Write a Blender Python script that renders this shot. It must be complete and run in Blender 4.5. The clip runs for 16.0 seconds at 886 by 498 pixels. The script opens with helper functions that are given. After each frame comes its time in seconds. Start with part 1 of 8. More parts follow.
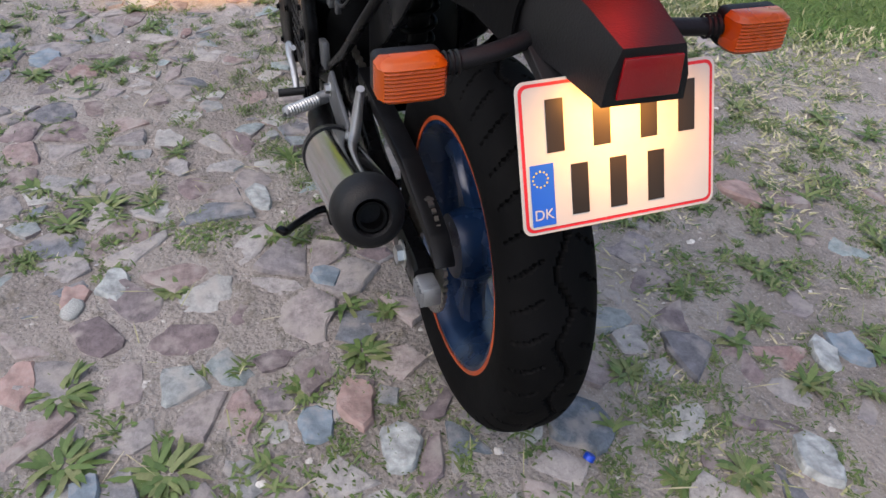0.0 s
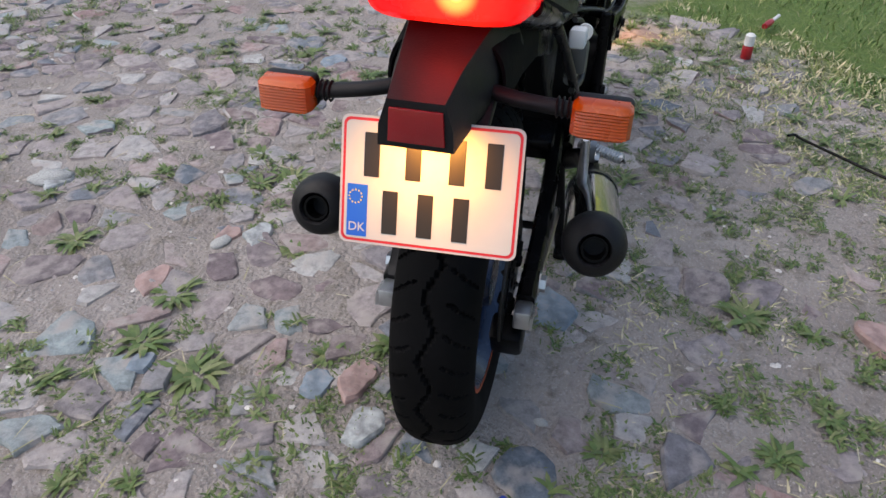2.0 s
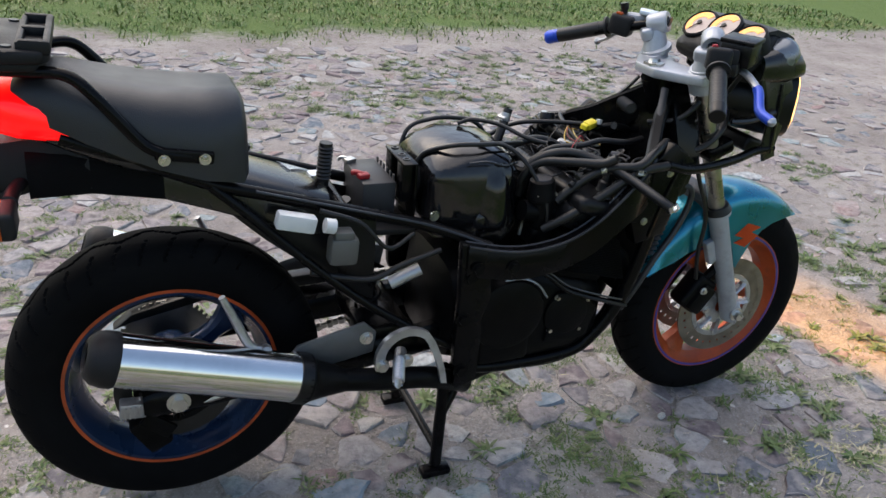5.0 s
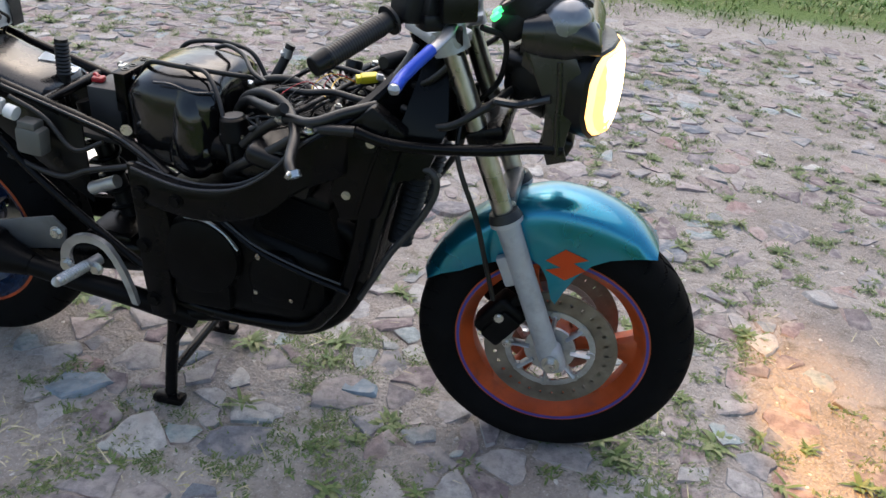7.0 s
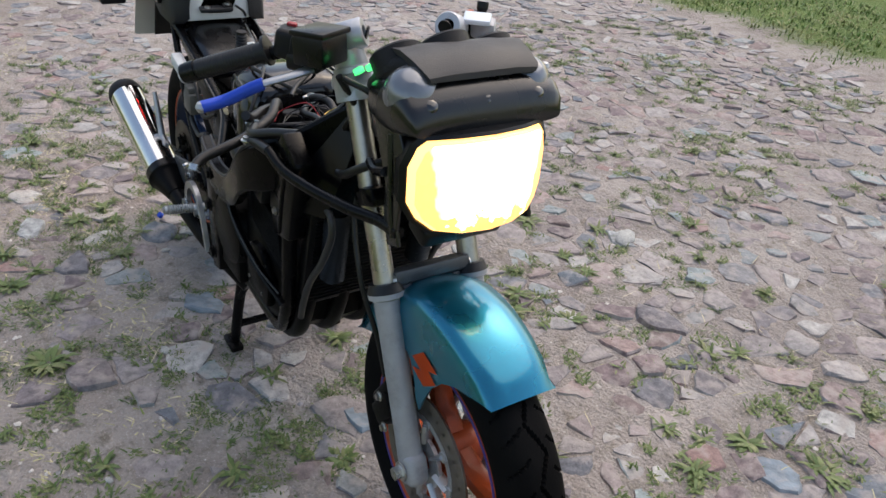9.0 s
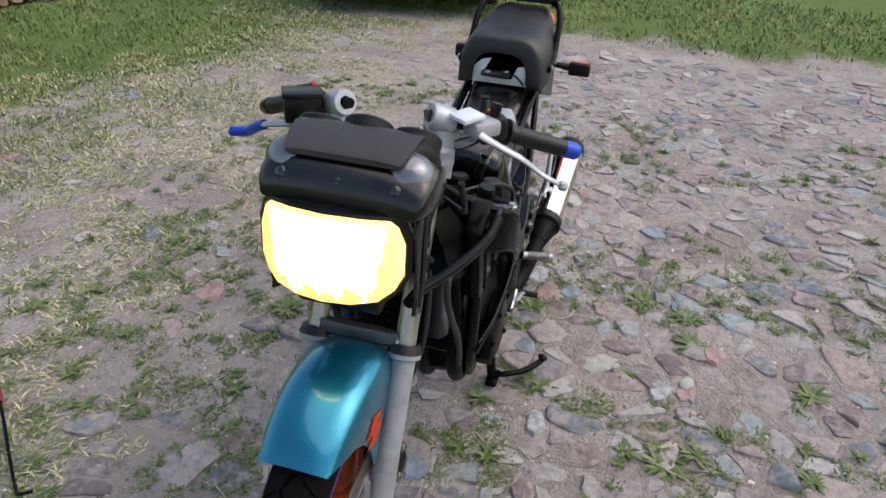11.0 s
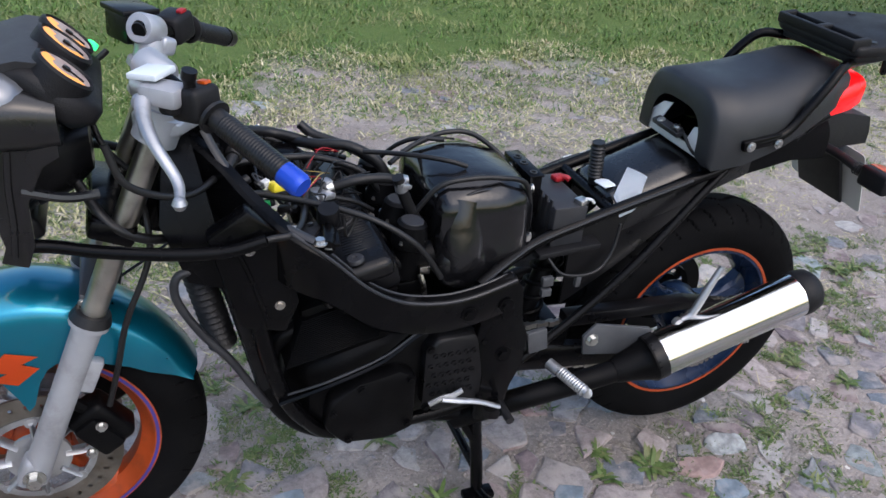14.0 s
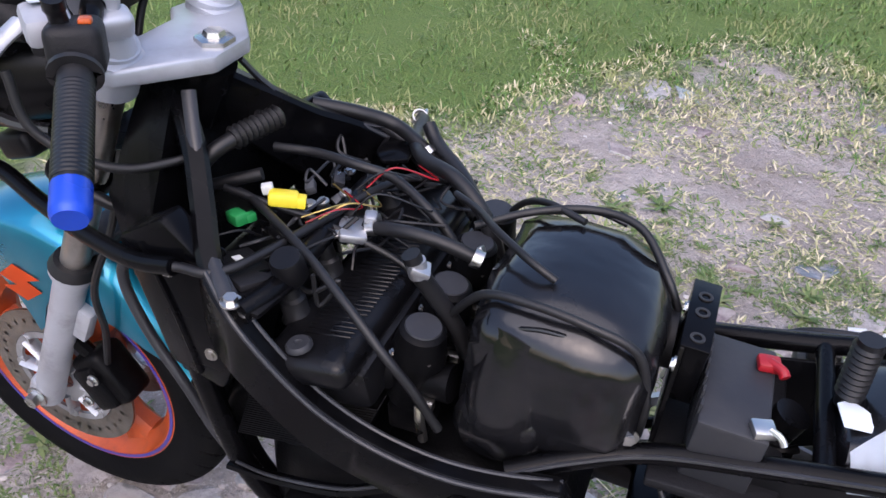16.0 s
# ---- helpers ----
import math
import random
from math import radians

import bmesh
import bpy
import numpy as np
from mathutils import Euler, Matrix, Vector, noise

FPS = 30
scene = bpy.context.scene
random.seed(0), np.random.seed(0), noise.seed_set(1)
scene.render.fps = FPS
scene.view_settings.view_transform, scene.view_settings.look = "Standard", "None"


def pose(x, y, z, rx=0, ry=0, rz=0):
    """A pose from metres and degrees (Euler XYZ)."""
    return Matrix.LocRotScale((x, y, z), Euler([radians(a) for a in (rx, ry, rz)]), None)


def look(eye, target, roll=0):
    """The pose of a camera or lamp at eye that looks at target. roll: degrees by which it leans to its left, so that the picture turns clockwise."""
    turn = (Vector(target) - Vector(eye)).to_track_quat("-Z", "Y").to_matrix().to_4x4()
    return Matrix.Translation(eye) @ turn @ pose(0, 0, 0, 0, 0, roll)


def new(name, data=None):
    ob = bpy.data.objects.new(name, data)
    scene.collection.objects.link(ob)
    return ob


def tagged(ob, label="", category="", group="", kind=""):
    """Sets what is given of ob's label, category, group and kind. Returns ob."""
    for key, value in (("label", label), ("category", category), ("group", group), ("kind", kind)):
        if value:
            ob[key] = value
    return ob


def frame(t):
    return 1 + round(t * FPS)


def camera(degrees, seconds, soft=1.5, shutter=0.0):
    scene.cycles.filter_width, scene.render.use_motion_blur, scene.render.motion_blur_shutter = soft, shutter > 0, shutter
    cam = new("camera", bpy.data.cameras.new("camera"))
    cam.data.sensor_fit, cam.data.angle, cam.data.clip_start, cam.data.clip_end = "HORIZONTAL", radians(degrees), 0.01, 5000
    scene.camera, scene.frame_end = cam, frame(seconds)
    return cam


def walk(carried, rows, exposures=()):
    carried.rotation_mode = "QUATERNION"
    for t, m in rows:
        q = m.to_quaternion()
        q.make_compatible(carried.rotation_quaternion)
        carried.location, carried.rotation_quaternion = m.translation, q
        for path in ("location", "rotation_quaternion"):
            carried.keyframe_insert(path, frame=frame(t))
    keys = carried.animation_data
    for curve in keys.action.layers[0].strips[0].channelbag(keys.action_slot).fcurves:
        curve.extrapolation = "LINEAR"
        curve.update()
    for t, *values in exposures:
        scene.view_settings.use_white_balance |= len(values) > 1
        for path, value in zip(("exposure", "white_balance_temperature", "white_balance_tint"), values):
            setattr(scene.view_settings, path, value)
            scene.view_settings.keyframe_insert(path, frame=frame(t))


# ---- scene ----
cam = camera(58.8, 16.0)
PATH = [
    (0, (-0.965, 0.402, 1.141), (0.524, -0.105, -0.094), 3.2),
    (0.5, (-1.073, 0.21, 1.156), (0.484, -0.04, -0.074), 2.1),
    (1, (-1.153, 0.031, 1.177), (0.44, -0.043, -0.031), 2.3),
    (1.5, (-1.097, -0.072, 1.188), (0.496, 0.079, -0.011), 1.0),
    (2, (-1.141, -0.223, 1.22), (0.446, 0.145, 0.061), 1.6),
    (2.5, (-1.127, -0.425, 1.281), (0.485, 0.135, 0.237), 1.6),
    (3, (-1.03, -0.678, 1.313), (0.553, 0.067, 0.343), 1.3),
    (3.5, (-0.937, -0.946, 1.328), (0.52, 0.059, 0.397), 2.0),
    (3.7, (-0.839, -1.034, 1.322), (0.527, 0.098, 0.399), 3.0),
    (5.8, (0.522, -1.607, 1.38), (0.942, 0.136, 0.494), 6.6),
    (6, (0.669, -1.605, 1.38), (1.023, 0.144, 0.478), 7.1),
    (6.5, (1.07, -1.508, 1.363), (1.125, 0.26, 0.43), 4.3),
    (7, (1.466, -1.453, 1.344), (1.165, 0.247, 0.334), 5.2),
    (7.5, (1.735, -1.272, 1.343), (1.256, 0.369, 0.305), 7.9),
    (8, (1.948, -1.093, 1.356), (1.152, 0.417, 0.315), 4.4),
    (8.5, (2.226, -0.917, 1.374), (1.0, 0.276, 0.337), 4.8),
    (9, (2.387, -0.658, 1.411), (0.948, 0.305, 0.409), 5.3),
    (9.5, (2.615, -0.342, 1.465), (0.971, 0.221, 0.473), 4.6),
    (10, (2.628, -0.049, 1.474), (0.906, 0.186, 0.486), 4.7),
    (10.2, (2.611, 0.044, 1.489), (0.876, 0.136, 0.499), 4.0),
    (12.3, (2.089, 1.144, 1.562), (0.763, -0.022, 0.623), 7.1),
    (12.5, (1.968, 1.188, 1.542), (0.716, -0.058, 0.605), 7.2),
    (13, (1.72, 1.233, 1.532), (0.588, -0.109, 0.576), 6.1),
    (13.5, (1.444, 1.333, 1.498), (0.566, -0.168, 0.511), 5.3),
    (14, (1.204, 1.288, 1.453), (0.548, -0.289, 0.412), 5.3),
    (14.5, (0.929, 1.178, 1.425), (0.497, -0.458, 0.36), 3.7),
    (15, (0.706, 1.119, 1.41), (0.692, -0.554, 0.314), 3.2),
    (15.5, (0.606, 0.918, 1.367), (0.859, -0.705, 0.225), 5.0),
    (16, (0.562, 0.733, 1.356), (1.098, -0.765, 0.145), 5.1),
]
walk(cam, [(t, look(eye, target, roll)) for t, eye, target, roll in PATH], exposures=[(0.0, 0.02, 6350, 13), (1.0, 0.02, 6350, 13), (2.5, -0.05, 6450, 12), (3.5, 0.0, 6700, 12), (6.0, 0.3, 6450, 11), (8.0, 0.34, 6650, 12), (9.5, 0.05, 6900, 12), (10.2, 0.05, 6900, 12), (12.5, -0.2, 6100, 13), (13.5, -0.02, 6100, 13), (14.5, 0.2, 6000, 15), (16.0, 0.45, 6050, 22)])

# ---- world and light ----
world = bpy.data.worlds.new("dusk_sky")
scene.world = world
world.use_nodes = True
wn, wl = world.node_tree.nodes, world.node_tree.links
sky = wn.new("ShaderNodeTexSky")
sky.sky_type = "NISHITA"
sky.sun_disc = False
sky.sun_elevation = radians(50)
sky.sun_rotation = radians(-20)
sky.dust_density = 2.6
sky.air_density = 1.3
bg = wn["Background"]
bg.inputs["Strength"].default_value = 0.20
wl.new(sky.outputs["Color"], bg.inputs["Color"])

sun_data = bpy.data.lights.new("soft_sun", "SUN")
sun_data.energy = 1.8
sun_data.angle = radians(85)
sun_data.color = (1.0, 0.90, 0.78)
sun = new("soft_sun", sun_data)
sun.matrix_world = look((0, 0, 6), (0.7, -2.0, 0))


# ---- mesh helpers ----
def bm_new():
    return bmesh.new()


def part(name, bm, material, parent=None, label="", angle=40):
    """One mesh object out of a bmesh, as a part of its parent."""
    bmesh.ops.recalc_face_normals(bm, faces=bm.faces[:])
    me = bpy.data.meshes.new(name)
    bm.to_mesh(me)
    bm.free()
    me.polygons.foreach_set("use_smooth", [True] * len(me.polygons))
    me.set_sharp_from_angle(angle=radians(angle))
    for m in (material if isinstance(material, (list, tuple)) else [material]):
        me.materials.append(m)
    ob = new(name, me)
    if parent is not None:
        ob.parent = parent
    if label:
        ob["label"] = label
    return ob


def empty(name, label, category, at=(0, 0, 0), rz=0.0, group=""):
    ob = new(name)
    ob.empty_display_size = 0.1
    ob.matrix_basis = pose(*at, 0, 0, rz)
    return tagged(ob, label, category, group)


def spline(pts, steps=6):
    """Catmull-Rom through the points."""
    if len(pts) < 3:
        return [Vector(p) for p in pts]
    p = [Vector(q) for q in pts]
    p = [p[0] * 2 - p[1]] + p + [p[-1] * 2 - p[-2]]
    out = []
    for i in range(1, len(p) - 2):
        a, b, c, d = p[i - 1], p[i], p[i + 1], p[i + 2]
        for k in range(steps):
            t = k / steps
            out.append(0.5 * (2 * b + (c - a) * t + (2 * a - 5 * b + 4 * c - d) * t * t + (3 * b - a - 3 * c + d) * t ** 3))
    out.append(p[-2])
    return out


def add_tube(bm, pts, r, n=10, steps=6, r_end=None, flat=1.0):
    """A round bar along a smooth line; r may be a function of 0..1."""
    line = spline(pts, steps)
    rings = []
    up = Vector((0, 0, 1))
    side = None
    for i, p in enumerate(line):
        d = (line[min(i + 1, len(line) - 1)] - line[max(i - 1, 0)]).normalized()
        if side is None:
            side = d.cross(up if abs(d.z) < 0.95 else Vector((1, 0, 0))).normalized()
        side = (side - d * side.dot(d)).normalized()
        v = d.cross(side)
        f = i / (len(line) - 1)
        rad = r(f) if callable(r) else (r if r_end is None else r + (r_end - r) * f)
        rings.append([bm.verts.new(p + side * rad * math.cos(a) + v * rad * flat * math.sin(a))
                      for a in (2 * math.pi * k / n for k in range(n))])
    for a, b in zip(rings, rings[1:]):
        for k in range(n):
            bm.faces.new((a[k], a[(k + 1) % n], b[(k + 1) % n], b[k]))
    bm.faces.new(rings[0][::-1])
    bm.faces.new(rings[-1])


def add_cyl(bm, p0, p1, r0, r1=None, n=20):
    add_tube(bm, [p0, p1], r0, n, r_end=r1 if r1 is not None else r0)


def add_lathe(bm, profile, origin, axis="y", n=32, closed=False, sweep=1.0):
    """Turn (radius, offset) pairs round an axis through origin."""
    o = Vector(origin)
    ax = Vector({"x": (1, 0, 0), "y": (0, 1, 0), "z": (0, 0, 1)}[axis]) if isinstance(axis, str) else Vector(axis).normalized()
    u = ax.cross(Vector((0, 0, 1)) if abs(ax.z) < 0.9 else Vector((1, 0, 0))).normalized()
    v = ax.cross(u)
    rings = []
    for k in range(n):
        a = 2 * math.pi * k / n
        w = u * math.cos(a) + v * math.sin(a)
        rings.append([bm.verts.new(o + ax * h + w * r) for r, h in profile])
    m = len(profile)
    for k in range(n):
        a, b = rings[k], rings[(k + 1) % n]
        for j in range(m if closed else m - 1):
            bm.faces.new((a[j], a[(j + 1) % m], b[(j + 1) % m], b[j]))
    if not closed:
        for j in (0, m - 1):
            if profile[j][0] > 1e-5:
                bm.faces.new([rings[k][j] for k in range(n)])


def add_box(bm, c, s, rot=(0, 0, 0), bevel=0.0, seg=2, taper=None):
    """A box by its middle and size, with rounded edges; taper scales its top in x and y."""
    t = bmesh.new()
    bmesh.ops.create_cube(t, size=1)
    for v in t.verts:
        k = taper if taper and v.co.z > 0 else (1, 1)
        v.co = Vector((v.co.x * s[0] * k[0], v.co.y * s[1] * k[1], v.co.z * s[2]))
    if bevel:
        bmesh.ops.bevel(t, geom=t.edges[:], offset=bevel, segments=seg, profile=0.5, affect="EDGES")
    t.transform(pose(*c, *rot))
    me = bpy.data.meshes.new("tmp")
    t.to_mesh(me)
    t.free()
    bm.from_mesh(me)
    bpy.data.meshes.remove(me)


def add_plate(bm, poly, y0, y1, bevel=0.0, plane="xz"):
    """A flat outline, thickened from y0 to y1 (outline in x and z, or x and y with z0, z1)."""
    t = bmesh.new()
    put = (lambda a, b, c: (a, c, b)) if plane == "xz" else ((lambda a, b, c: (a, b, c)) if plane == "xy" else (lambda a, b, c: (c, a, b)))
    lo = [t.verts.new(put(a, b, y0)) for a, b in poly]
    hi = [t.verts.new(put(a, b, y1)) for a, b in poly]
    n = len(poly)
    t.faces.new(lo[::-1])
    t.faces.new(hi)
    for k in range(n):
        t.faces.new((lo[k], lo[(k + 1) % n], hi[(k + 1) % n], hi[k]))
    bmesh.ops.recalc_face_normals(t, faces=t.faces[:])
    if bevel:
        bmesh.ops.bevel(t, geom=t.edges[:], offset=bevel, segments=2, profile=0.5, affect="EDGES")
    me = bpy.data.meshes.new("tmp")
    t.to_mesh(me)
    t.free()
    bm.from_mesh(me)
    bpy.data.meshes.remove(me)


def add_loft(bm, rings, closed=True, cap=True):
    """Skin through rings of equally many points."""
    vs = [[bm.verts.new(p) for p in ring] for ring in rings]
    n = len(vs[0])
    for a, b in zip(vs, vs[1:]):
        for k in range(n if closed else n - 1):
            bm.faces.new((a[k], a[(k + 1) % n], b[(k + 1) % n], b[k]))
    if cap and closed:
        bm.faces.new(vs[0][::-1])
        bm.faces.new(vs[-1])


def add_bolt(bm, p, axis, r=0.007, h=0.006):
    a = Vector(axis).normalized()
    add_tube(bm, [Vector(p), Vector(p) + a * h], r, 6)
    add_tube(bm, [Vector(p) - a * 0.001, Vector(p) + a * 0.0015], r * 1.5, 14)


def add_ribbed(bm, p0, p1, r0, r1, ribs, n=18):
    """One ribbed sleeve from p0 to p1."""
    p0, p1 = Vector(p0), Vector(p1)
    k = ribs * 4
    add_tube(bm, [p0.lerp(p1, i / k) for i in range(k + 1)], lambda f: r0 + (r1 - r0) * (0.5 - 0.5 * math.cos(2 * math.pi * ribs * f)), n, steps=1)


def wobble(bm, amount, scale, seed=0):
    for v in bm.verts:
        q = v.co * scale + Vector((seed, seed * 0.7, 0))
        v.co += Vector((noise.noise(q), noise.noise(q + Vector((9, 0, 0))), noise.noise(q + Vector((0, 9, 0))))) * amount


# ---- materials ----
def material(name, color, rough=0.5, metal=0.0, vary=0.25, scale=12.0, bump=0.1, fine=140.0, spec=0.5, coat=0.0,
             dirt=None, dirt_amount=0.0, emit=None, emit_strength=0.0, trans=0.0):
    """A surface with large and fine variation in tone, gloss and relief; dirt is a second colour in patches."""
    m = bpy.data.materials.new(name)
    m.use_nodes = True
    nt = m.node_tree
    b = nt.nodes["Principled BSDF"]
    tc = nt.nodes.new("ShaderNodeTexCoord")
    n1 = nt.nodes.new("ShaderNodeTexNoise")
    n1.inputs["Scale"].default_value, n1.inputs["Detail"].default_value = scale, 5
    n2 = nt.nodes.new("ShaderNodeTexNoise")
    n2.inputs["Scale"].default_value, n2.inputs["Detail"].default_value = fine, 3
    for n in (n1, n2):
        nt.links.new(tc.outputs["Object"], n.inputs["Vector"])
    ramp = nt.nodes.new("ShaderNodeMix")
    ramp.data_type = "RGBA"
    lo = [max(0, c * (1 - vary)) for c in color]
    hi = [min(1, c * (1 + vary)) for c in color]
    ramp.inputs["A"].default_value = (*lo, 1)
    ramp.inputs["B"].default_value = (*hi, 1)
    st = nt.nodes.new("ShaderNodeMapRange")
    st.inputs["From Min"].default_value, st.inputs["From Max"].default_value = 0.3, 0.7
    nt.links.new(n1.outputs["Fac"], st.inputs["Value"])
    nt.links.new(st.outputs["Result"], ramp.inputs["Factor"])
    col = ramp.outputs["Result"]
    if dirt:
        mix = nt.nodes.new("ShaderNodeMix")
        mix.data_type = "RGBA"
        n3 = nt.nodes.new("ShaderNodeTexNoise")
        n3.inputs["Scale"].default_value, n3.inputs["Detail"].default_value = scale * 1.7, 8
        n3.inputs["Roughness"].default_value = 0.7
        nt.links.new(tc.outputs["Object"], n3.inputs["Vector"])
        mr = nt.nodes.new("ShaderNodeMapRange")
        mr.inputs["From Min"].default_value, mr.inputs["From Max"].default_value = 0.5, 0.75
        mr.inputs["To Max"].default_value = dirt_amount
        nt.links.new(n3.outputs["Fac"], mr.inputs["Value"])
        nt.links.new(mr.outputs["Result"], mix.inputs["Factor"])
        nt.links.new(col, mix.inputs["A"])
        mix.inputs["B"].default_value = (*dirt, 1)
        col = mix.outputs["Result"]
    nt.links.new(col, b.inputs["Base Color"])
    rr = nt.nodes.new("ShaderNodeMapRange")
    rr.inputs["From Min"].default_value, rr.inputs["From Max"].default_value = 0.3, 0.7
    rr.inputs["To Min"].default_value, rr.inputs["To Max"].default_value = max(0.02, rough - 0.1), min(1, rough + 0.12)
    nt.links.new(n1.outputs["Fac"], rr.inputs["Value"])
    nt.links.new(rr.outputs["Result"], b.inputs["Roughness"])
    b.inputs["Metallic"].default_value = metal
    b.inputs["Specular IOR Level"].default_value = spec
    b.inputs["Coat Weight"].default_value = coat
    b.inputs["Coat Roughness"].default_value = 0.08
    b.inputs["Transmission Weight"].default_value = trans
    if bump:
        bp = nt.nodes.new("ShaderNodeBump")
        bp.inputs["Strength"].default_value, bp.inputs["Distance"].default_value = bump, 0.002
        nt.links.new(n2.outputs["Fac"], bp.inputs["Height"])
        nt.links.new(bp.outputs["Normal"], b.inputs["Normal"])
    if emit:
        b.inputs["Emission Color"].default_value = (*emit, 1)
        b.inputs["Emission Strength"].default_value = emit_strength
    return m


DUST = (0.07, 0.065, 0.06)
M_TYRE = material("tyre_rubber", (0.0045, 0.0045, 0.005), 0.75, vary=0.35, scale=9, bump=0.25, spec=0.06, dirt=(0.014, 0.013, 0.012), dirt_amount=0.25)
M_BLACK = material("black_plastic", (0.005, 0.005, 0.006), 0.34, spec=0.26, vary=0.3, bump=0.12, dirt=(0.025, 0.023, 0.021), dirt_amount=0.12)
M_MATTE = material("matte_black_plastic", (0.009, 0.009, 0.0105), 0.52, spec=0.24, vary=0.25, bump=0.3, fine=400, dirt=(0.03, 0.028, 0.026), dirt_amount=0.1)
M_PIANO = material("polished_black_plastic", (0.006, 0.006, 0.007), 0.10, spec=0.6, vary=0.2, bump=0.0, coat=0.8)
M_VISOR = material("dark_grey_plastic", (0.035, 0.035, 0.038), 0.55, spec=0.4, vary=0.2, bump=0.3, fine=400, dirt=DUST, dirt_amount=0.2)
M_GLOSS = material("gloss_black_paint", (0.005, 0.005, 0.006), 0.24, spec=0.5, vary=0.3, bump=0.06, coat=0.25, dirt=(0.04, 0.038, 0.035), dirt_amount=0.12)
M_FRAME = material("black_frame_paint", (0.0024, 0.0024, 0.0030), 0.24, spec=0.13, vary=0.3, bump=0.08, dirt=(0.014, 0.0125, 0.011), dirt_amount=0.2)
M_MOULDED = material("moulded_gloss_plastic", (0.005, 0.005, 0.006), 0.17, spec=0.5, vary=0.3, scale=9, bump=0.9, fine=22.0, coat=0.15, dirt=(0.03, 0.028, 0.026), dirt_amount=0.15)
M_BRACKET = material("dark_sheet_steel", (0.020, 0.021, 0.025), 0.40, spec=0.5, vary=0.25, bump=0.08, dirt=(0.03, 0.027, 0.024), dirt_amount=0.2)
M_ENGINE = material("black_engine_paint", (0.0028, 0.0028, 0.0033), 0.40, spec=0.09, vary=0.4, bump=0.25, fine=220, dirt=(0.012, 0.011, 0.010), dirt_amount=0.3)
M_HOSE = material("black_hose_rubber", (0.008, 0.008, 0.009), 0.42, spec=0.4, vary=0.3, bump=0.1, dirt=(0.03, 0.028, 0.026), dirt_amount=0.1)
M_ALU = material("cast_aluminium", (0.46, 0.47, 0.49), 0.42, metal=0.85, vary=0.2, bump=0.2, dirt=(0.12, 0.11, 0.1), dirt_amount=0.5)
M_ALU_PAINT = material("silver_painted_aluminium", (0.35, 0.36, 0.39), 0.5, metal=0.3, vary=0.15, bump=0.1, dirt=(0.13, 0.12, 0.11), dirt_amount=0.45)
M_CLAMP = material("bright_cast_aluminium", (0.40, 0.42, 0.46), 0.38, metal=0.45, vary=0.12, bump=0.1, dirt=(0.18, 0.17, 0.16), dirt_amount=0.3)
M_SILVER = material("silvered_gloss_plastic", (0.20, 0.21, 0.23), 0.20, metal=0.6, vary=0.1, bump=0.02)
M_STEEL = material("worn_steel", (0.42, 0.40, 0.37), 0.32, metal=1.0, vary=0.25, bump=0.1, dirt=(0.15, 0.12, 0.07), dirt_amount=0.5)
M_CHROME = material("polished_steel", (0.72, 0.72, 0.72), 0.13, metal=1.0, vary=0.08, scale=5, bump=0.03, dirt=(0.3, 0.28, 0.24), dirt_amount=0.15)
M_BOLT = material("zinc_bolt", (0.6, 0.6, 0.58), 0.3, metal=1.0, vary=0.2, bump=0.1)
M_TEAL = material("teal_metallic_paint", (0.008, 0.21, 0.33), 0.30, metal=0.8, vary=0.12, scale=6, bump=0.02, coat=0.7, fine=900)
M_ORANGE = material("orange_paint", (0.40, 0.062, 0.010), 0.42, vary=0.25, bump=0.06, dirt=(0.07, 0.03, 0.018), dirt_amount=0.6)
M_DECAL = material("orange_decal", (0.85, 0.10, 0.015), 0.45, vary=0.08, bump=0.02)
M_NAVY = material("dark_blue_paint", (0.006, 0.020, 0.060), 0.26, metal=0.2, vary=0.25, bump=0.05, dirt=(0.02, 0.02, 0.02), dirt_amount=0.3)
M_PINSTRIPE = material("violet_blue_stripe", (0.05, 0.04, 0.25), 0.4, vary=0.1, bump=0.02)
M_DISC = material("brake_disc_steel", (0.24, 0.22, 0.195), 0.38, metal=0.9, vary=0.25, scale=20, bump=0.1, dirt=(0.16, 0.11, 0.07), dirt_amount=0.5)
M_DARKDISC = material("dull_dark_disc", (0.035, 0.034, 0.034), 0.45, metal=0.7, vary=0.25, bump=0.1, dirt=(0.03, 0.025, 0.02), dirt_amount=0.4)
M_SEAT = material("black_vinyl", (0.012, 0.0135, 0.017), 0.42, spec=0.5, vary=0.18, bump=0.35, fine=500)
M_WHITE = material("white_plastic", (0.62, 0.63, 0.63), 0.45, vary=0.08, bump=0.03, dirt=(0.3, 0.28, 0.25), dirt_amount=0.3)
M_HANGER = material("dull_grey_aluminium", (0.10, 0.105, 0.115), 0.42, metal=0.5, vary=0.2, bump=0.15, dirt=(0.05, 0.045, 0.04), dirt_amount=0.4)
M_CLEARBOX = material("milky_plastic", (0.09, 0.09, 0.085), 0.5, vary=0.15, bump=0.05, dirt=(0.12, 0.1, 0.08), dirt_amount=0.4)
M_STICKER = material("pale_sticker", (0.66, 0.72, 0.78), 0.4, vary=0.06, bump=0.02)
M_BLUE = material("blue_anodised", (0.01, 0.06, 0.50), 0.35, metal=0.2, vary=0.15, bump=0.04)
M_YELLOW = material("yellow_plastic", (0.75, 0.62, 0.03), 0.4, vary=0.1, bump=0.03)
M_GREEN = material("green_plastic", (0.01, 0.19, 0.045), 0.4, vary=0.1, bump=0.03)
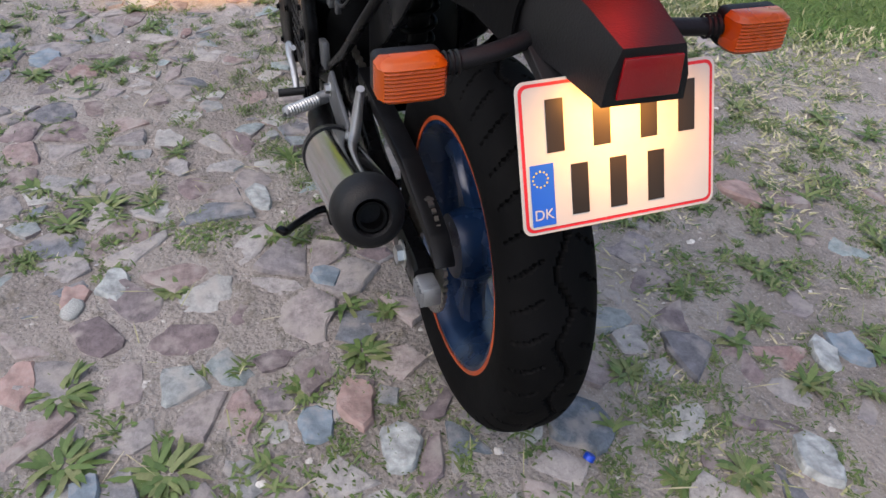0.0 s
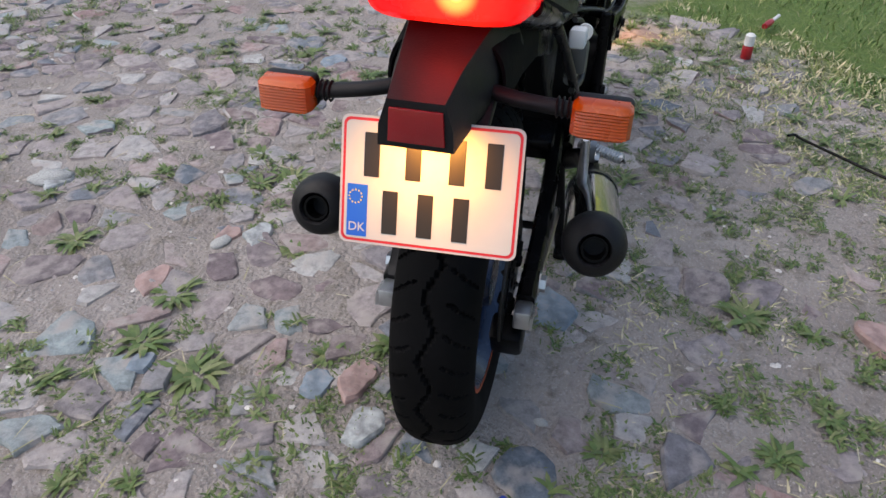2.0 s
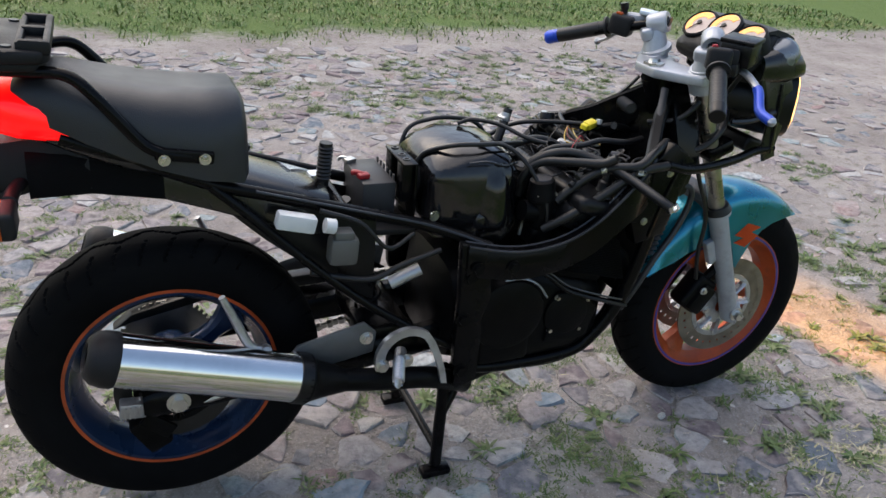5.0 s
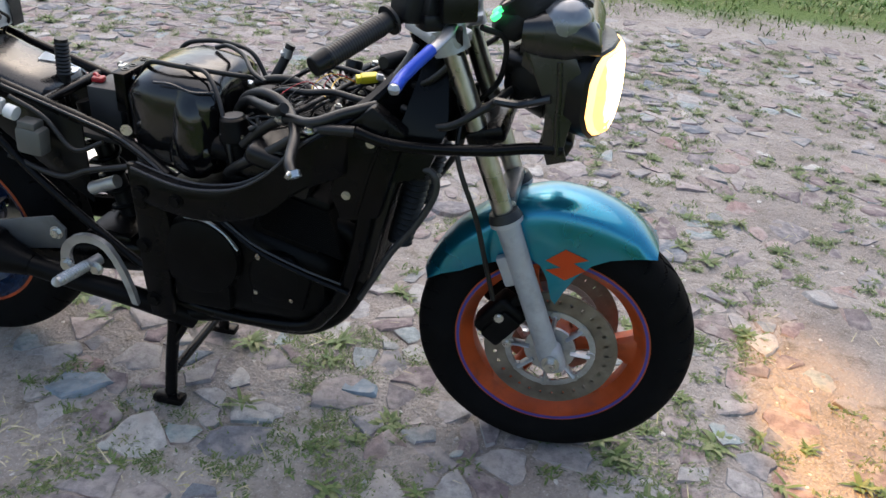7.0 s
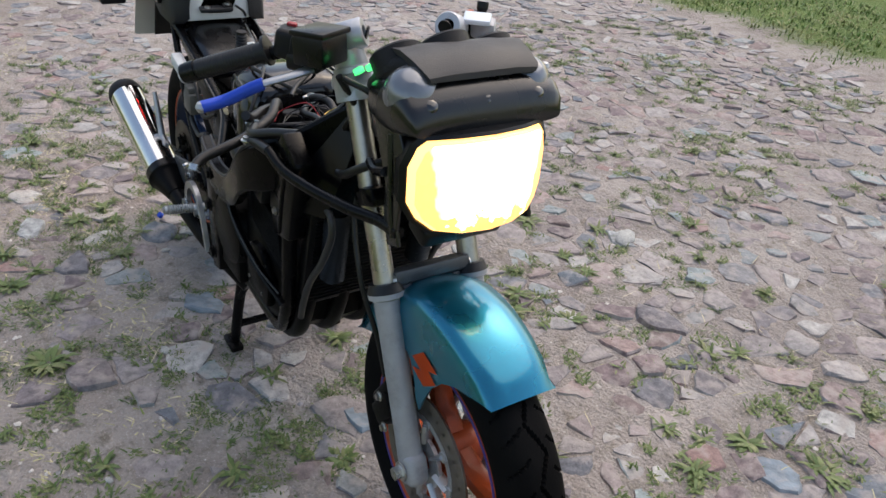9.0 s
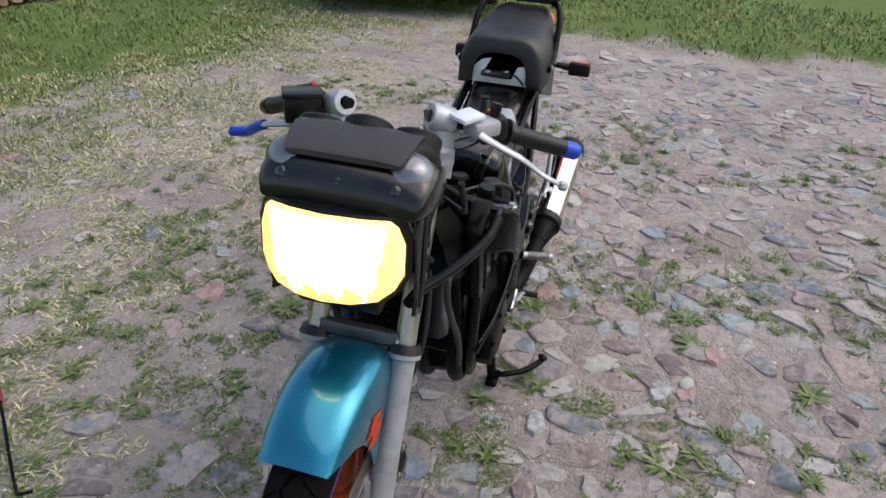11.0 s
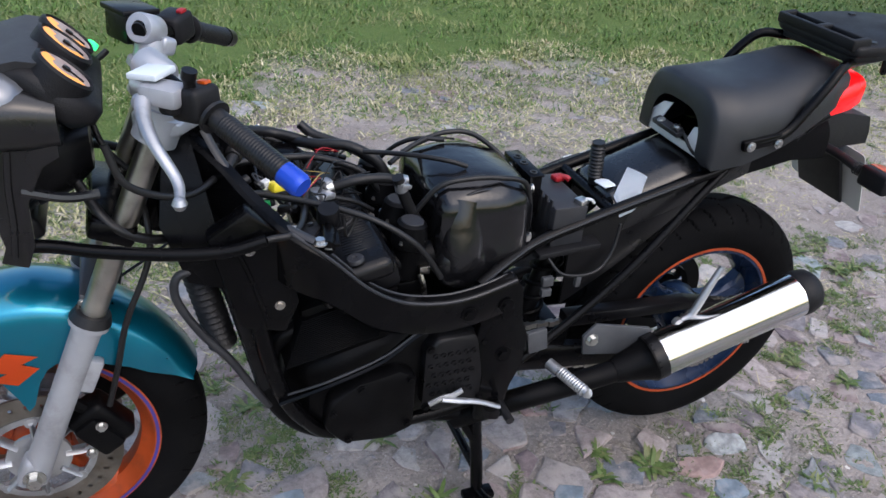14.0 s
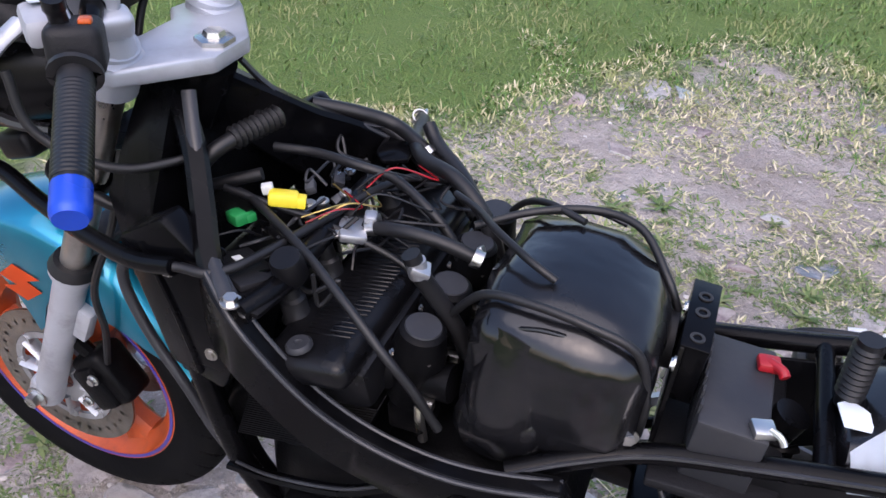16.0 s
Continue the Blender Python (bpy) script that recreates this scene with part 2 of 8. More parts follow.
M_RED = material("red_plastic", (0.30, 0.008, 0.014), 0.4, vary=0.12, bump=0.03)
M_GREY = material("grey_battery_plastic", (0.022, 0.023, 0.027), 0.5, spec=0.4, vary=0.15, bump=0.1, dirt=DUST, dirt_amount=0.2)
M_COPPER = material("golden_brass", (0.5, 0.36, 0.12), 0.35, metal=1.0, vary=0.2, bump=0.1)
M_AMBER = material("amber_lens", (0.48, 0.075, 0.002), 0.25, spec=0.3, vary=0.15, bump=0.05, coat=0.2, trans=0.15)
M_REFLECT = material("dark_red_reflector", (0.25, 0.006, 0.01), 0.2, vary=0.15, bump=0.3, fine=500, coat=0.4)
M_TAIL = material("lit_red_lens", (0.7, 0.01, 0.01), 0.2, vary=0.1, bump=0.2, fine=300, coat=0.1, emit=(1.0, 0.012, 0.015), emit_strength=1.1)
M_LAMP = material("lit_headlamp_glass", (1.0, 0.8, 0.5), 0.2, vary=0.0, bump=0, emit=(1.0, 0.62, 0.24), emit_strength=9.0)
M_LAMP_EDGE = material("headlamp_reflector_rim", (0.9, 0.5, 0.1), 0.25, vary=0.2, bump=0.1, emit=(1.0, 0.55, 0.16), emit_strength=3.0)
M_PLATE = material("white_retroreflective_sheet", (0.55, 0.55, 0.53), 0.45, vary=0.05, bump=0.02)
M_PLATE_RED = material("red_plate_border", (0.65, 0.02, 0.03), 0.45, vary=0.05, bump=0.02)
M_PLATE_BLUE = material("blue_plate_band", (0.015, 0.12, 0.62), 0.45, vary=0.05, bump=0.02)
M_INK = material("black_plate_ink", (0.02, 0.018, 0.015), 0.4, vary=0.1, bump=0.02)
M_GAUGE = material("gauge_face", (0.34, 0.29, 0.28), 0.4, vary=0.2, bump=0.02, emit=(1.0, 0.45, 0.12), emit_strength=0.06)
M_DIAL = material("lit_amber_dial", (0.6, 0.25, 0.05), 0.4, vary=0.2, bump=0.02, emit=(1.0, 0.42, 0.07), emit_strength=0.75)
M_GREENLED = material("lit_green_telltale", (0.05, 0.8, 0.2), 0.4, vary=0, bump=0, emit=(0.05, 1.0, 0.25), emit_strength=1.5)

# ---- ground: sandy yard with cobbles, weeds and lawn ----
rng = np.random.default_rng(7)
EDGE_X = [-9, -3.2, -1.0, 0.4, 1.0, 1.27, 1.6, 1.87, 2.22, 2.42, 2.70, 3.27, 4.36, 5.6, 9, 40]
EDGE_Y = [-2.5, -2.5, -2.65, -2.65, -2.25, -1.95, -1.50, -1.12, -0.85, -0.62, -0.15, 0.10, 0.42, 1.3, 3.0, 12.0]


def lawn_depth(x, y):
    """Metres into the lawn (negative: out of it)."""
    n = 0.48 * noise.noise(Vector((x * 1.3, y * 1.3, 3.1))) + 0.26 * noise.noise(Vector((x * 4, y * 4, 8.1)))
    right = float(np.interp(x, EDGE_X, EDGE_Y)) - y
    left = y - (4.95 + 0.05 * x)
    back = -4.2 - x
    return max(right * (0.8 if x < 1.2 else 0.65), left, back) + n


def ground_z(x, y):
    p = Vector((x, y, 0))
    return 0.010 * noise.noise(p * 1.6) + 0.005 * noise.noise(p * 6.0) + 0.0035 * noise.noise(p * 17.0) + 0.0016 * noise.noise(p * 42.0) - 0.004


def axis_lines(lo, hi, step, far):
    a = list(np.arange(lo, hi + 1e-6, step))
    g, s = [], step
    while (hi + (sum(g) if g else 0)) < far:
        s *= 1.22
        g.append(s)
    up = list(hi + np.cumsum(g))
    g, s = [], step
    while (lo - (sum(g) if g else 0)) > -far:
        s *= 1.22
        g.append(s)
    down = list(lo - np.cumsum(g))[::-1]
    return np.array(down + a + up)


def mesh_object(name, verts, faces, mats, parent=None, slots=None, smooth=False):
    me = bpy.data.meshes.new(name)
    verts, faces = np.asarray(verts, dtype=np.float32), np.asarray(faces, dtype=np.int32)
    nf, k = faces.shape
    me.vertices.add(len(verts))
    me.vertices.foreach_set("co", verts.ravel())
    me.loops.add(nf * k)
    me.loops.foreach_set("vertex_index", faces.ravel())
    me.polygons.add(nf)
    me.polygons.foreach_set("loop_start", np.arange(0, nf * k, k, dtype=np.int32))
    for m in mats:
        me.materials.append(m)
    if slots is not None:
        me.polygons.foreach_set("material_index", np.asarray(slots, dtype=np.int32))
    me.polygons.foreach_set("use_smooth", np.full(nf, smooth))
    me.update(calc_edges=True)
    me.validate()
    ob = new(name, me)
    if parent is not None:
        ob.parent = parent
    return ob


def earth_material(name, a, b, c, speck, turf=None):
    """Soil: three tones in clouds, grit and pebbled relief."""
    m = bpy.data.materials.new(name)
    m.use_nodes = True
    nt = m.node_tree
    bs = nt.nodes["Principled BSDF"]
    tc = nt.nodes.new("ShaderNodeTexCoord")

    def noise_tex(scale, detail=6, rough=0.6):
        n = nt.nodes.new("ShaderNodeTexNoise")
        n.inputs["Scale"].default_value, n.inputs["Detail"].default_value, n.inputs["Roughness"].default_value = scale, detail, rough
        nt.links.new(tc.outputs["Object"], n.inputs["Vector"])
        return n

    def mixc(fac, ca, cb, lo, hi):
        r = nt.nodes.new("ShaderNodeMapRange")
        r.inputs["From Min"].default_value, r.inputs["From Max"].default_value = lo, hi
        nt.links.new(fac, r.inputs["Value"])
        x = nt.nodes.new("ShaderNodeMix")
        x.data_type = "RGBA"
        nt.links.new(r.outputs["Result"], x.inputs["Factor"])
        for sock, v in (("A", ca), ("B", cb)):
            if isinstance(v, tuple):
                x.inputs[sock].default_value = (*v, 1)
            else:
                nt.links.new(v, x.inputs[sock])
        return x.outputs["Result"]

    big, mid, fine = noise_tex(1.7), noise_tex(14, 8, 0.7), noise_tex(160, 4, 0.7)
    col = mixc(big.outputs["Fac"], a, b, 0.38, 0.62)
    col = mixc(mid.outputs["Fac"], col, c, 0.52, 0.70)
    vor = nt.nodes.new("ShaderNodeTexVoronoi")
    vor.inputs["Scale"].default_value = 95
    nt.links.new(tc.outputs["Object"], vor.inputs["Vector"])
    col = mixc(fine.outputs["Fac"], col, speck, 0.56, 0.75)
    if turf:
        at = nt.nodes.new("ShaderNodeAttribute")
        at.attribute_name = "turf"
        su = nt.nodes.new("ShaderNodeMath")
        su.operation = "MULTIPLY_ADD"
        nt.links.new(mid.outputs["Fac"], su.inputs[0])
        su.inputs[1].default_value = 0.7
        nt.links.new(at.outputs["Fac"], su.inputs[2])
        green = mixc(fine.outputs["Fac"], turf[0], turf[1], 0.40, 0.60)
        col = mixc(su.outputs["Value"], col, green, 0.62, 1.0)
    nt.links.new(col, bs.inputs["Base Color"])
    bs.inputs["Roughness"].default_value = 0.92
    bs.inputs["Specular IOR Level"].default_value = 0.25
    add = nt.nodes.new("ShaderNodeMath")
    add.operation = "MULTIPLY_ADD"
    nt.links.new(mid.outputs["Fac"], add.inputs[0])
    add.inputs[1].default_value = 2.5
    grit = nt.nodes.new("ShaderNodeMath")
    grit.operation = "MULTIPLY"
    nt.links.new(vor.outputs["Distance"], grit.inputs[0])
    grit.inputs[1].default_value = 0.38
    nt.links.new(grit.outputs["Value"], add.inputs[2])
    bp = nt.nodes.new("ShaderNodeBump")
    bp.inputs["Strength"].default_value, bp.inputs["Distance"].default_value = 1.0, 0.016
    nt.links.new(add.outputs["Value"], bp.inputs["Height"])
    nt.links.new(bp.outputs["Normal"], bs.inputs["Normal"])
    return m


def spread_material(name, colors, rough, by_object, bump=0.5, scale=30.0, spec=0.3, grain=0.35, stain=None):
    """One kind of piece in several tones, a tone a piece, with blotches and grain on each."""
    m = bpy.data.materials.new(name)
    m.use_nodes = True
    nt = m.node_tree
    bs = nt.nodes["Principled BSDF"]
    info = nt.nodes.new("ShaderNodeObjectInfo") if by_object else nt.nodes.new("ShaderNodeNewGeometry")
    ramp = nt.nodes.new("ShaderNodeValToRGB")
    ramp.color_ramp.interpolation = "LINEAR"
    el = ramp.color_ramp.elements
    while len(el) < len(colors):
        el.new(0.5)
    for i, c in enumerate(colors):
        el[i].position = i / (len(colors) - 1)
        el[i].color = (*c, 1)
    nt.links.new(info.outputs["Random" if by_object else "Random Per Island"], ramp.inputs["Fac"])
    geo = nt.nodes.new("ShaderNodeNewGeometry")
    n = nt.nodes.new("ShaderNodeTexNoise")
    n.inputs["Scale"].default_value, n.inputs["Detail"].default_value, n.inputs["Roughness"].default_value = scale, 9, 0.78
    nt.links.new(geo.outputs["Position"], n.inputs["Vector"])
    mr = nt.nodes.new("ShaderNodeMapRange")
    mr.inputs["From Min"].default_value, mr.inputs["From Max"].default_value = 0.3, 0.7
    mr.inputs["To Min"].default_value, mr.inputs["To Max"].default_value = 1 - grain, 1 + grain
    nt.links.new(n.outputs["Fac"], mr.inputs["Value"])
    mul = nt.nodes.new("ShaderNodeMix")
    mul.data_type, mul.blend_type = "RGBA", "MULTIPLY"
    mul.inputs["Factor"].default_value = 1
    nt.links.new(ramp.outputs["Color"], mul.inputs["A"])
    nt.links.new(mr.outputs["Result"], mul.inputs["B"])
    col = mul.outputs["Result"]
    if stain:
        n2 = nt.nodes.new("ShaderNodeTexNoise")
        n2.inputs["Scale"].default_value, n2.inputs["Detail"].default_value = scale * 0.5, 8
        nt.links.new(geo.outputs["Position"], n2.inputs["Vector"])
        m2 = nt.nodes.new("ShaderNodeMapRange")
        m2.inputs["From Min"].default_value, m2.inputs["From Max"].default_value = 0.48, 0.68
        m2.inputs["To Max"].default_value = 0.9
        nt.links.new(n2.outputs["Fac"], m2.inputs["Value"])
        mx = nt.nodes.new("ShaderNodeMix")
        mx.data_type = "RGBA"
        nt.links.new(m2.outputs["Result"], mx.inputs["Factor"])
        nt.links.new(col, mx.inputs["A"])
        mx.inputs["B"].default_value = (*stain, 1)
        col = mx.outputs["Result"]
    nt.links.new(col, bs.inputs["Base Color"])
    bs.inputs["Roughness"].default_value = rough
    bs.inputs["Specular IOR Level"].default_value = spec
    if bump:
        bp = nt.nodes.new("ShaderNodeBump")
        bp.inputs["Strength"].default_value, bp.inputs["Distance"].default_value = bump, 0.006
        nt.links.new(n.outputs["Fac"], bp.inputs["Height"])
        nt.links.new(bp.outputs["Normal"], bs.inputs["Normal"])
    return m


SAND = (0.36, 0.325, 0.305)
M_SOIL = earth_material("sandy_soil", (0.29, 0.255, 0.235), (0.42, 0.38, 0.355), (0.19, 0.168, 0.13), (0.62, 0.59, 0.56), ((0.075, 0.145, 0.03), (0.15, 0.195, 0.06)))
STONES = [(0.25, 0.195, 0.20), (0.17, 0.14, 0.15), (0.36, 0.355, 0.355), (0.215, 0.165, 0.16), (0.14, 0.17, 0.205), (0.29, 0.245, 0.245), (0.42, 0.42, 0.41), (0.29, 0.195, 0.185), (0.27, 0.325, 0.335), (0.19, 0.16, 0.175)]
M_STONE_ONE = spread_material("field_stone", STONES, 0.8, True, 1.0, 34, grain=0.5, stain=SAND)
M_STONE_MANY = spread_material("field_stone_joined", STONES, 0.8, False, 1.0, 34, grain=0.5, stain=SAND)
M_PEBBLE = spread_material("pebble", [(0.42, 0.39, 0.36), (0.30, 0.27, 0.26), (0.62, 0.60, 0.57), (0.26, 0.22, 0.21), (0.36, 0.36, 0.38)], 0.85, False, 0.3, 80)
M_WEED = spread_material("weed_leaf", [(0.060, 0.105, 0.028), (0.090, 0.145, 0.038), (0.125, 0.175, 0.055), (0.18, 0.195, 0.085), (0.070, 0.120, 0.032)], 0.55, False, 0.2, 60, 0.4, 0.3)
M_LAWN = spread_material("lawn_blade", [(0.055, 0.135, 0.022), (0.085, 0.175, 0.032), (0.12, 0.205, 0.045), (0.18, 0.225, 0.07), (0.07, 0.155, 0.028), (0.30, 0.28, 0.14)], 0.55, False, 0.0, 4.5, 0.35, 0.6, stain=(0.27, 0.265, 0.11))
M_STRAW = spread_material("dry_grass", [(0.56, 0.49, 0.32), (0.47, 0.43, 0.26), (0.31, 0.32, 0.15), (0.62, 0.56, 0.41), (0.40, 0.37, 0.21)], 0.7, False, 0.0, 40, 0.3, 0.3)

gx, gy = axis_lines(-2.0, 2.9, 0.026, 400), axis_lines(-2.7, 2.2, 0.026, 400)
nx, ny = len(gx), len(gy)
GV = np.zeros((nx * ny, 3), dtype=np.float32)
GT = np.zeros(nx * ny, dtype=np.float32)
for i, x in enumerate(gx):
    for j, y in enumerate(gy):
        far = max(abs(x - 0.5), abs(y))
        GV[i * ny + j] = (x, y, ground_z(x, y) if far < 9 else 0.0)
        if far < 14:
            GT[i * ny + j] = min(1.0, max(0.0, 0.42 + 1.1 * lawn_depth(x, y)))
        else:
            GT[i * ny + j] = 1.0 if x < -4 or y < -3 or y > 5 or x > 8 else 0.0
idx = np.arange(nx * ny).reshape(nx, ny)
GF = np.stack([idx[:-1, :-1].ravel(), idx[1:, :-1].ravel(), idx[1:, 1:].ravel(), idx[:-1, 1:].ravel()], axis=1)
ground = mesh_object("ground", GV, GF, [M_SOIL], smooth=True)
ground.data.attributes.new("turf", "FLOAT", "POINT").data.foreach_set("value", GT)
tagged(ground, "sandy yard of sunken field stones edged by lawn", "ground", kind="structure")


def bare(x, y):
    """How open the ground is to stones: 1 on the cobbles, less in the dry grass, 0 in the lawn."""
    d = lawn_depth(x, y)
    if d > 0.0:
        return 0.0
    dry = max(0.0, min(1.0, (-0.35 - y + 0.25 * noise.noise(Vector((x * 1.1, y * 1.1, 5)))) / 0.6)) if x < 2.2 else 0.5
    return 1.0 - 0.90 * dry


def clip_cell(site, others, box):
    """The polygon of points nearer to site than to the others."""
    poly = [(site[0] - box, site[1] - box), (site[0] + box, site[1] - box), (site[0] + box, site[1] + box), (site[0] - box, site[1] + box)]
    for o in others:
        mx, my, dx, dy = (site[0] + o[0]) / 2, (site[1] + o[1]) / 2, o[0] - site[0], o[1] - site[1]
        out = []
        for k in range(len(poly)):
            p, q = poly[k], poly[(k + 1) % len(poly)]
            dp, dq = (p[0] - mx) * dx + (p[1] - my) * dy, (q[0] - mx) * dx + (q[1] - my) * dy
            if dp <= 0:
                out.append(p)
            if dp * dq < 0:
                t = dp / (dp - dq)
                out.append((p[0] + (q[0] - p[0]) * t, p[1] + (q[1] - p[1]) * t))
        poly = out
        if len(poly) < 3:
            return []
    return poly


def stone(poly, cx, cy, z, h, r):
    """A sunken field stone: an uneven top whose flanks dive into the sand, so that the sand draws its outline."""
    pts = []
    for k in range(len(poly)):
        p, q = poly[k], poly[(k + 1) % len(poly)]
        run = math.hypot(q[0] - p[0], q[1] - p[1])
        if run < 0.008:
            continue
        parts_ = 1 if run < 0.030 else (2 if run < 0.062 else 3)
        for t in range(parts_):
            w = r.uniform(-0.11, 0.05) if t else r.uniform(-0.10, 0.0)
            x, y = p[0] + (q[0] - p[0]) * t / parts_, p[1] + (q[1] - p[1]) * t / parts_
            pts.append((x + (x - cx) * w, y + (y - cy) * w))
    n = len(pts)
    if n < 5:
        return None
    tx, ty = r.uniform(-0.13, 0.13, 2)
    v = []
    for f, zz in ((1.0, -0.014), (0.93, 0.40 * h), (0.83, 0.92 * h), (0.45, h)):
        for p in pts:
            g = f * (1 + (r.uniform(-0.05, 0.05) if f < 0.95 else 0))
            x, y = cx + (p[0] - cx) * g, cy + (p[1] - cy) * g
            rough = 0.0050 * noise.noise(Vector((x * 24, y * 24, h * 900))) + r.uniform(-0.0010, 0.0010)
            v.append((x, y, z + zz + (tx * (x - cx) + ty * (y - cy) + rough if f < 0.95 else 0)))
    v.append((cx, cy, z + h + 0.0050 * noise.noise(Vector((cx * 24, cy * 24, h * 900)))))
    fs = []
    for k in range(3):
        for i in range(n):
            a, b_, c_, d_ = k * n + i, k * n + (i + 1) % n, (k + 1) * n + (i + 1) % n, (k + 1) * n + i
            fs += [(a, b_, c_), (a, c_, d_)]
    fs += [(3 * n + i, 3 * n + (i + 1) % n, 4 * n) for i in range(n)]
    return np.array(v), np.array(fs)


SP = 0.090
sites = {}
for i in range(-40, 64):
    for j in range(-40, 56):
        u = rng.uniform(0, 1, 3)
        x = i * SP + (j % 2) * SP * 0.5 + (u[0] - 0.5) * 0.085
        y = j * SP * 0.87 + (u[1] - 0.5) * 0.085
        keep = 0.62 + 0.34 * noise.noise(Vector((x * 1.2, y * 1.2, 11)))
        if u[2] < keep and lawn_depth(x, y) < 0.05:
            sites[(i, j)] = (x, y)
singles, many_v, many_f, base = [], [], [], 0
for (i, j), s_ in sites.items():
    x, y = s_
    fall = rng.uniform(0, 1)
    h = 0.002 + 0.0085 * rng.uniform() ** 1.3
    if fall > 0.80 * bare(x, y) + 0.03:
        continue
    near = [sites[(i + p, j + q)] for p in range(-3, 4) for q in range(-3, 4) if (p or q) and (i + p, j + q) in sites]
    poly = clip_cell(s_, near, 0.14)
    if len(poly) < 3:
        continue
    cx, cy = sum(p[0] for p in poly) / len(poly), sum(p[1] for p in poly) / len(poly)
    k = rng.uniform(0.74, 1.06)
    poly = [(cx + (p[0] - cx) * k, cy + (p[1] - cy) * k) for p in poly]
    made = stone(poly, cx, cy, ground_z(cx, cy) - rng.uniform(0.0, 0.0045), h, rng)
    if made is None:
        continue
    if len(singles) < 300 and ((-0.75 < x < 0.7 and 0.12 < y < 1.3) or (-0.8 < x < 0.3 and -0.6 < y < 0.12)):
        singles.append((cx, cy, made))
        continue
    many_v.append(made[0])
    many_f.append(made[1] + base)
    base += len(made[0])
ob = mesh_object("cobbles", np.concatenate(many_v), np.concatenate(many_f), [M_STONE_MANY], ground, smooth=True)
ob.data.set_sharp_from_angle(angle=radians(32))
tagged(ob, kind="stuff")

# pebbles
pv, pf, base = [], [], 0
octa = np.array([(1, 0, 0), (0, 1, 0), (-1, 0, 0), (0, -1, 0), (0, 0, 0.8), (0.7, 0.7, 0.4), (-0.7, 0.7, 0.35), (-0.7, -0.7, 0.4), (0.7, -0.7, 0.3)], dtype=float)
ofs = np.array([(0, 5, 4), (5, 1, 4), (1, 6, 4), (6, 2, 4), (2, 7, 4), (7, 3, 4), (3, 8, 4), (8, 0, 4)])
for _ in range(11000):
    x, y = rng.uniform(-2.4, 3.6), rng.uniform(-2.4, 3.6)
    if lawn_depth(x, y) > -0.02:
        continue
    r = 0.0025 + 0.008 * rng.uniform() ** 4
    t = rng.uniform(0, 6.28)
    c, s = math.cos(t), math.sin(t)
    e = rng.uniform(0.55, 1)
    pv.append(np.stack([x + r * octa[:, 0] * c - e * r * octa[:, 1] * s, y + r * octa[:, 0] * s + e * r * octa[:, 1] * c, ground_z(x, y) - 0.0005 + r * 0.8 * octa[:, 2]], axis=1))
    pf.append(ofs + base)
    base += 9
tagged(mesh_object("gravel", np.concatenate(pv), np.concatenate(pf), [M_PEBBLE], smooth=True), "small pale gravel strewn over the sand", "gravel", kind="stuff")


def leaf_strips(px, py, pz, ang, length, width, lift, bend, segs=3):
    """Many bent blades at once: arrays of foot, heading, length, width, steepness and bend."""
    n = len(px)
    vs, fs = [], []
    for k in range(segs + 1):
        f = k / segs
        run = length * f * np.cos(lift - bend * f * 0.5)
        up = length * f * np.sin(np.clip(lift - bend * f * 0.5, -0.2, 1.6))
        w = width * (0.75 + 1.2 * f) * (1 - f) ** 0.6 if k < segs else np.zeros(n)
        cx, cy = px + np.cos(ang) * run, py + np.sin(ang) * run
        vs.append(np.stack([cx - np.sin(ang) * w, cy + np.cos(ang) * w, pz + up], axis=1))
        if k < segs:
            vs.append(np.stack([cx + np.sin(ang) * w, cy - np.cos(ang) * w, pz + up], axis=1))
    V = np.stack(vs, axis=1)
    per = V.shape[1]
    o = np.arange(n)[:, None] * per
    for k in range(segs - 1):
        a = 2 * k
        fs.append(o + np.array([[a, a + 1, a + 3]]))
        fs.append(o + np.array([[a, a + 3, a + 2]]))
    a = 2 * (segs - 1)
    fs.append(o + np.array([[a, a + 1, a + 2]]))
    return V.reshape(-1, 3), np.concatenate(fs)


def scatter(name, rows, mat, label, segs=3):
    r = np.array(rows).T
    v, f = leaf_strips(*r, segs=segs)
    return tagged(mesh_object(name, v, f, [mat], smooth=True), label, "grass" if name != "weeds" else "weeds", kind="stuff")


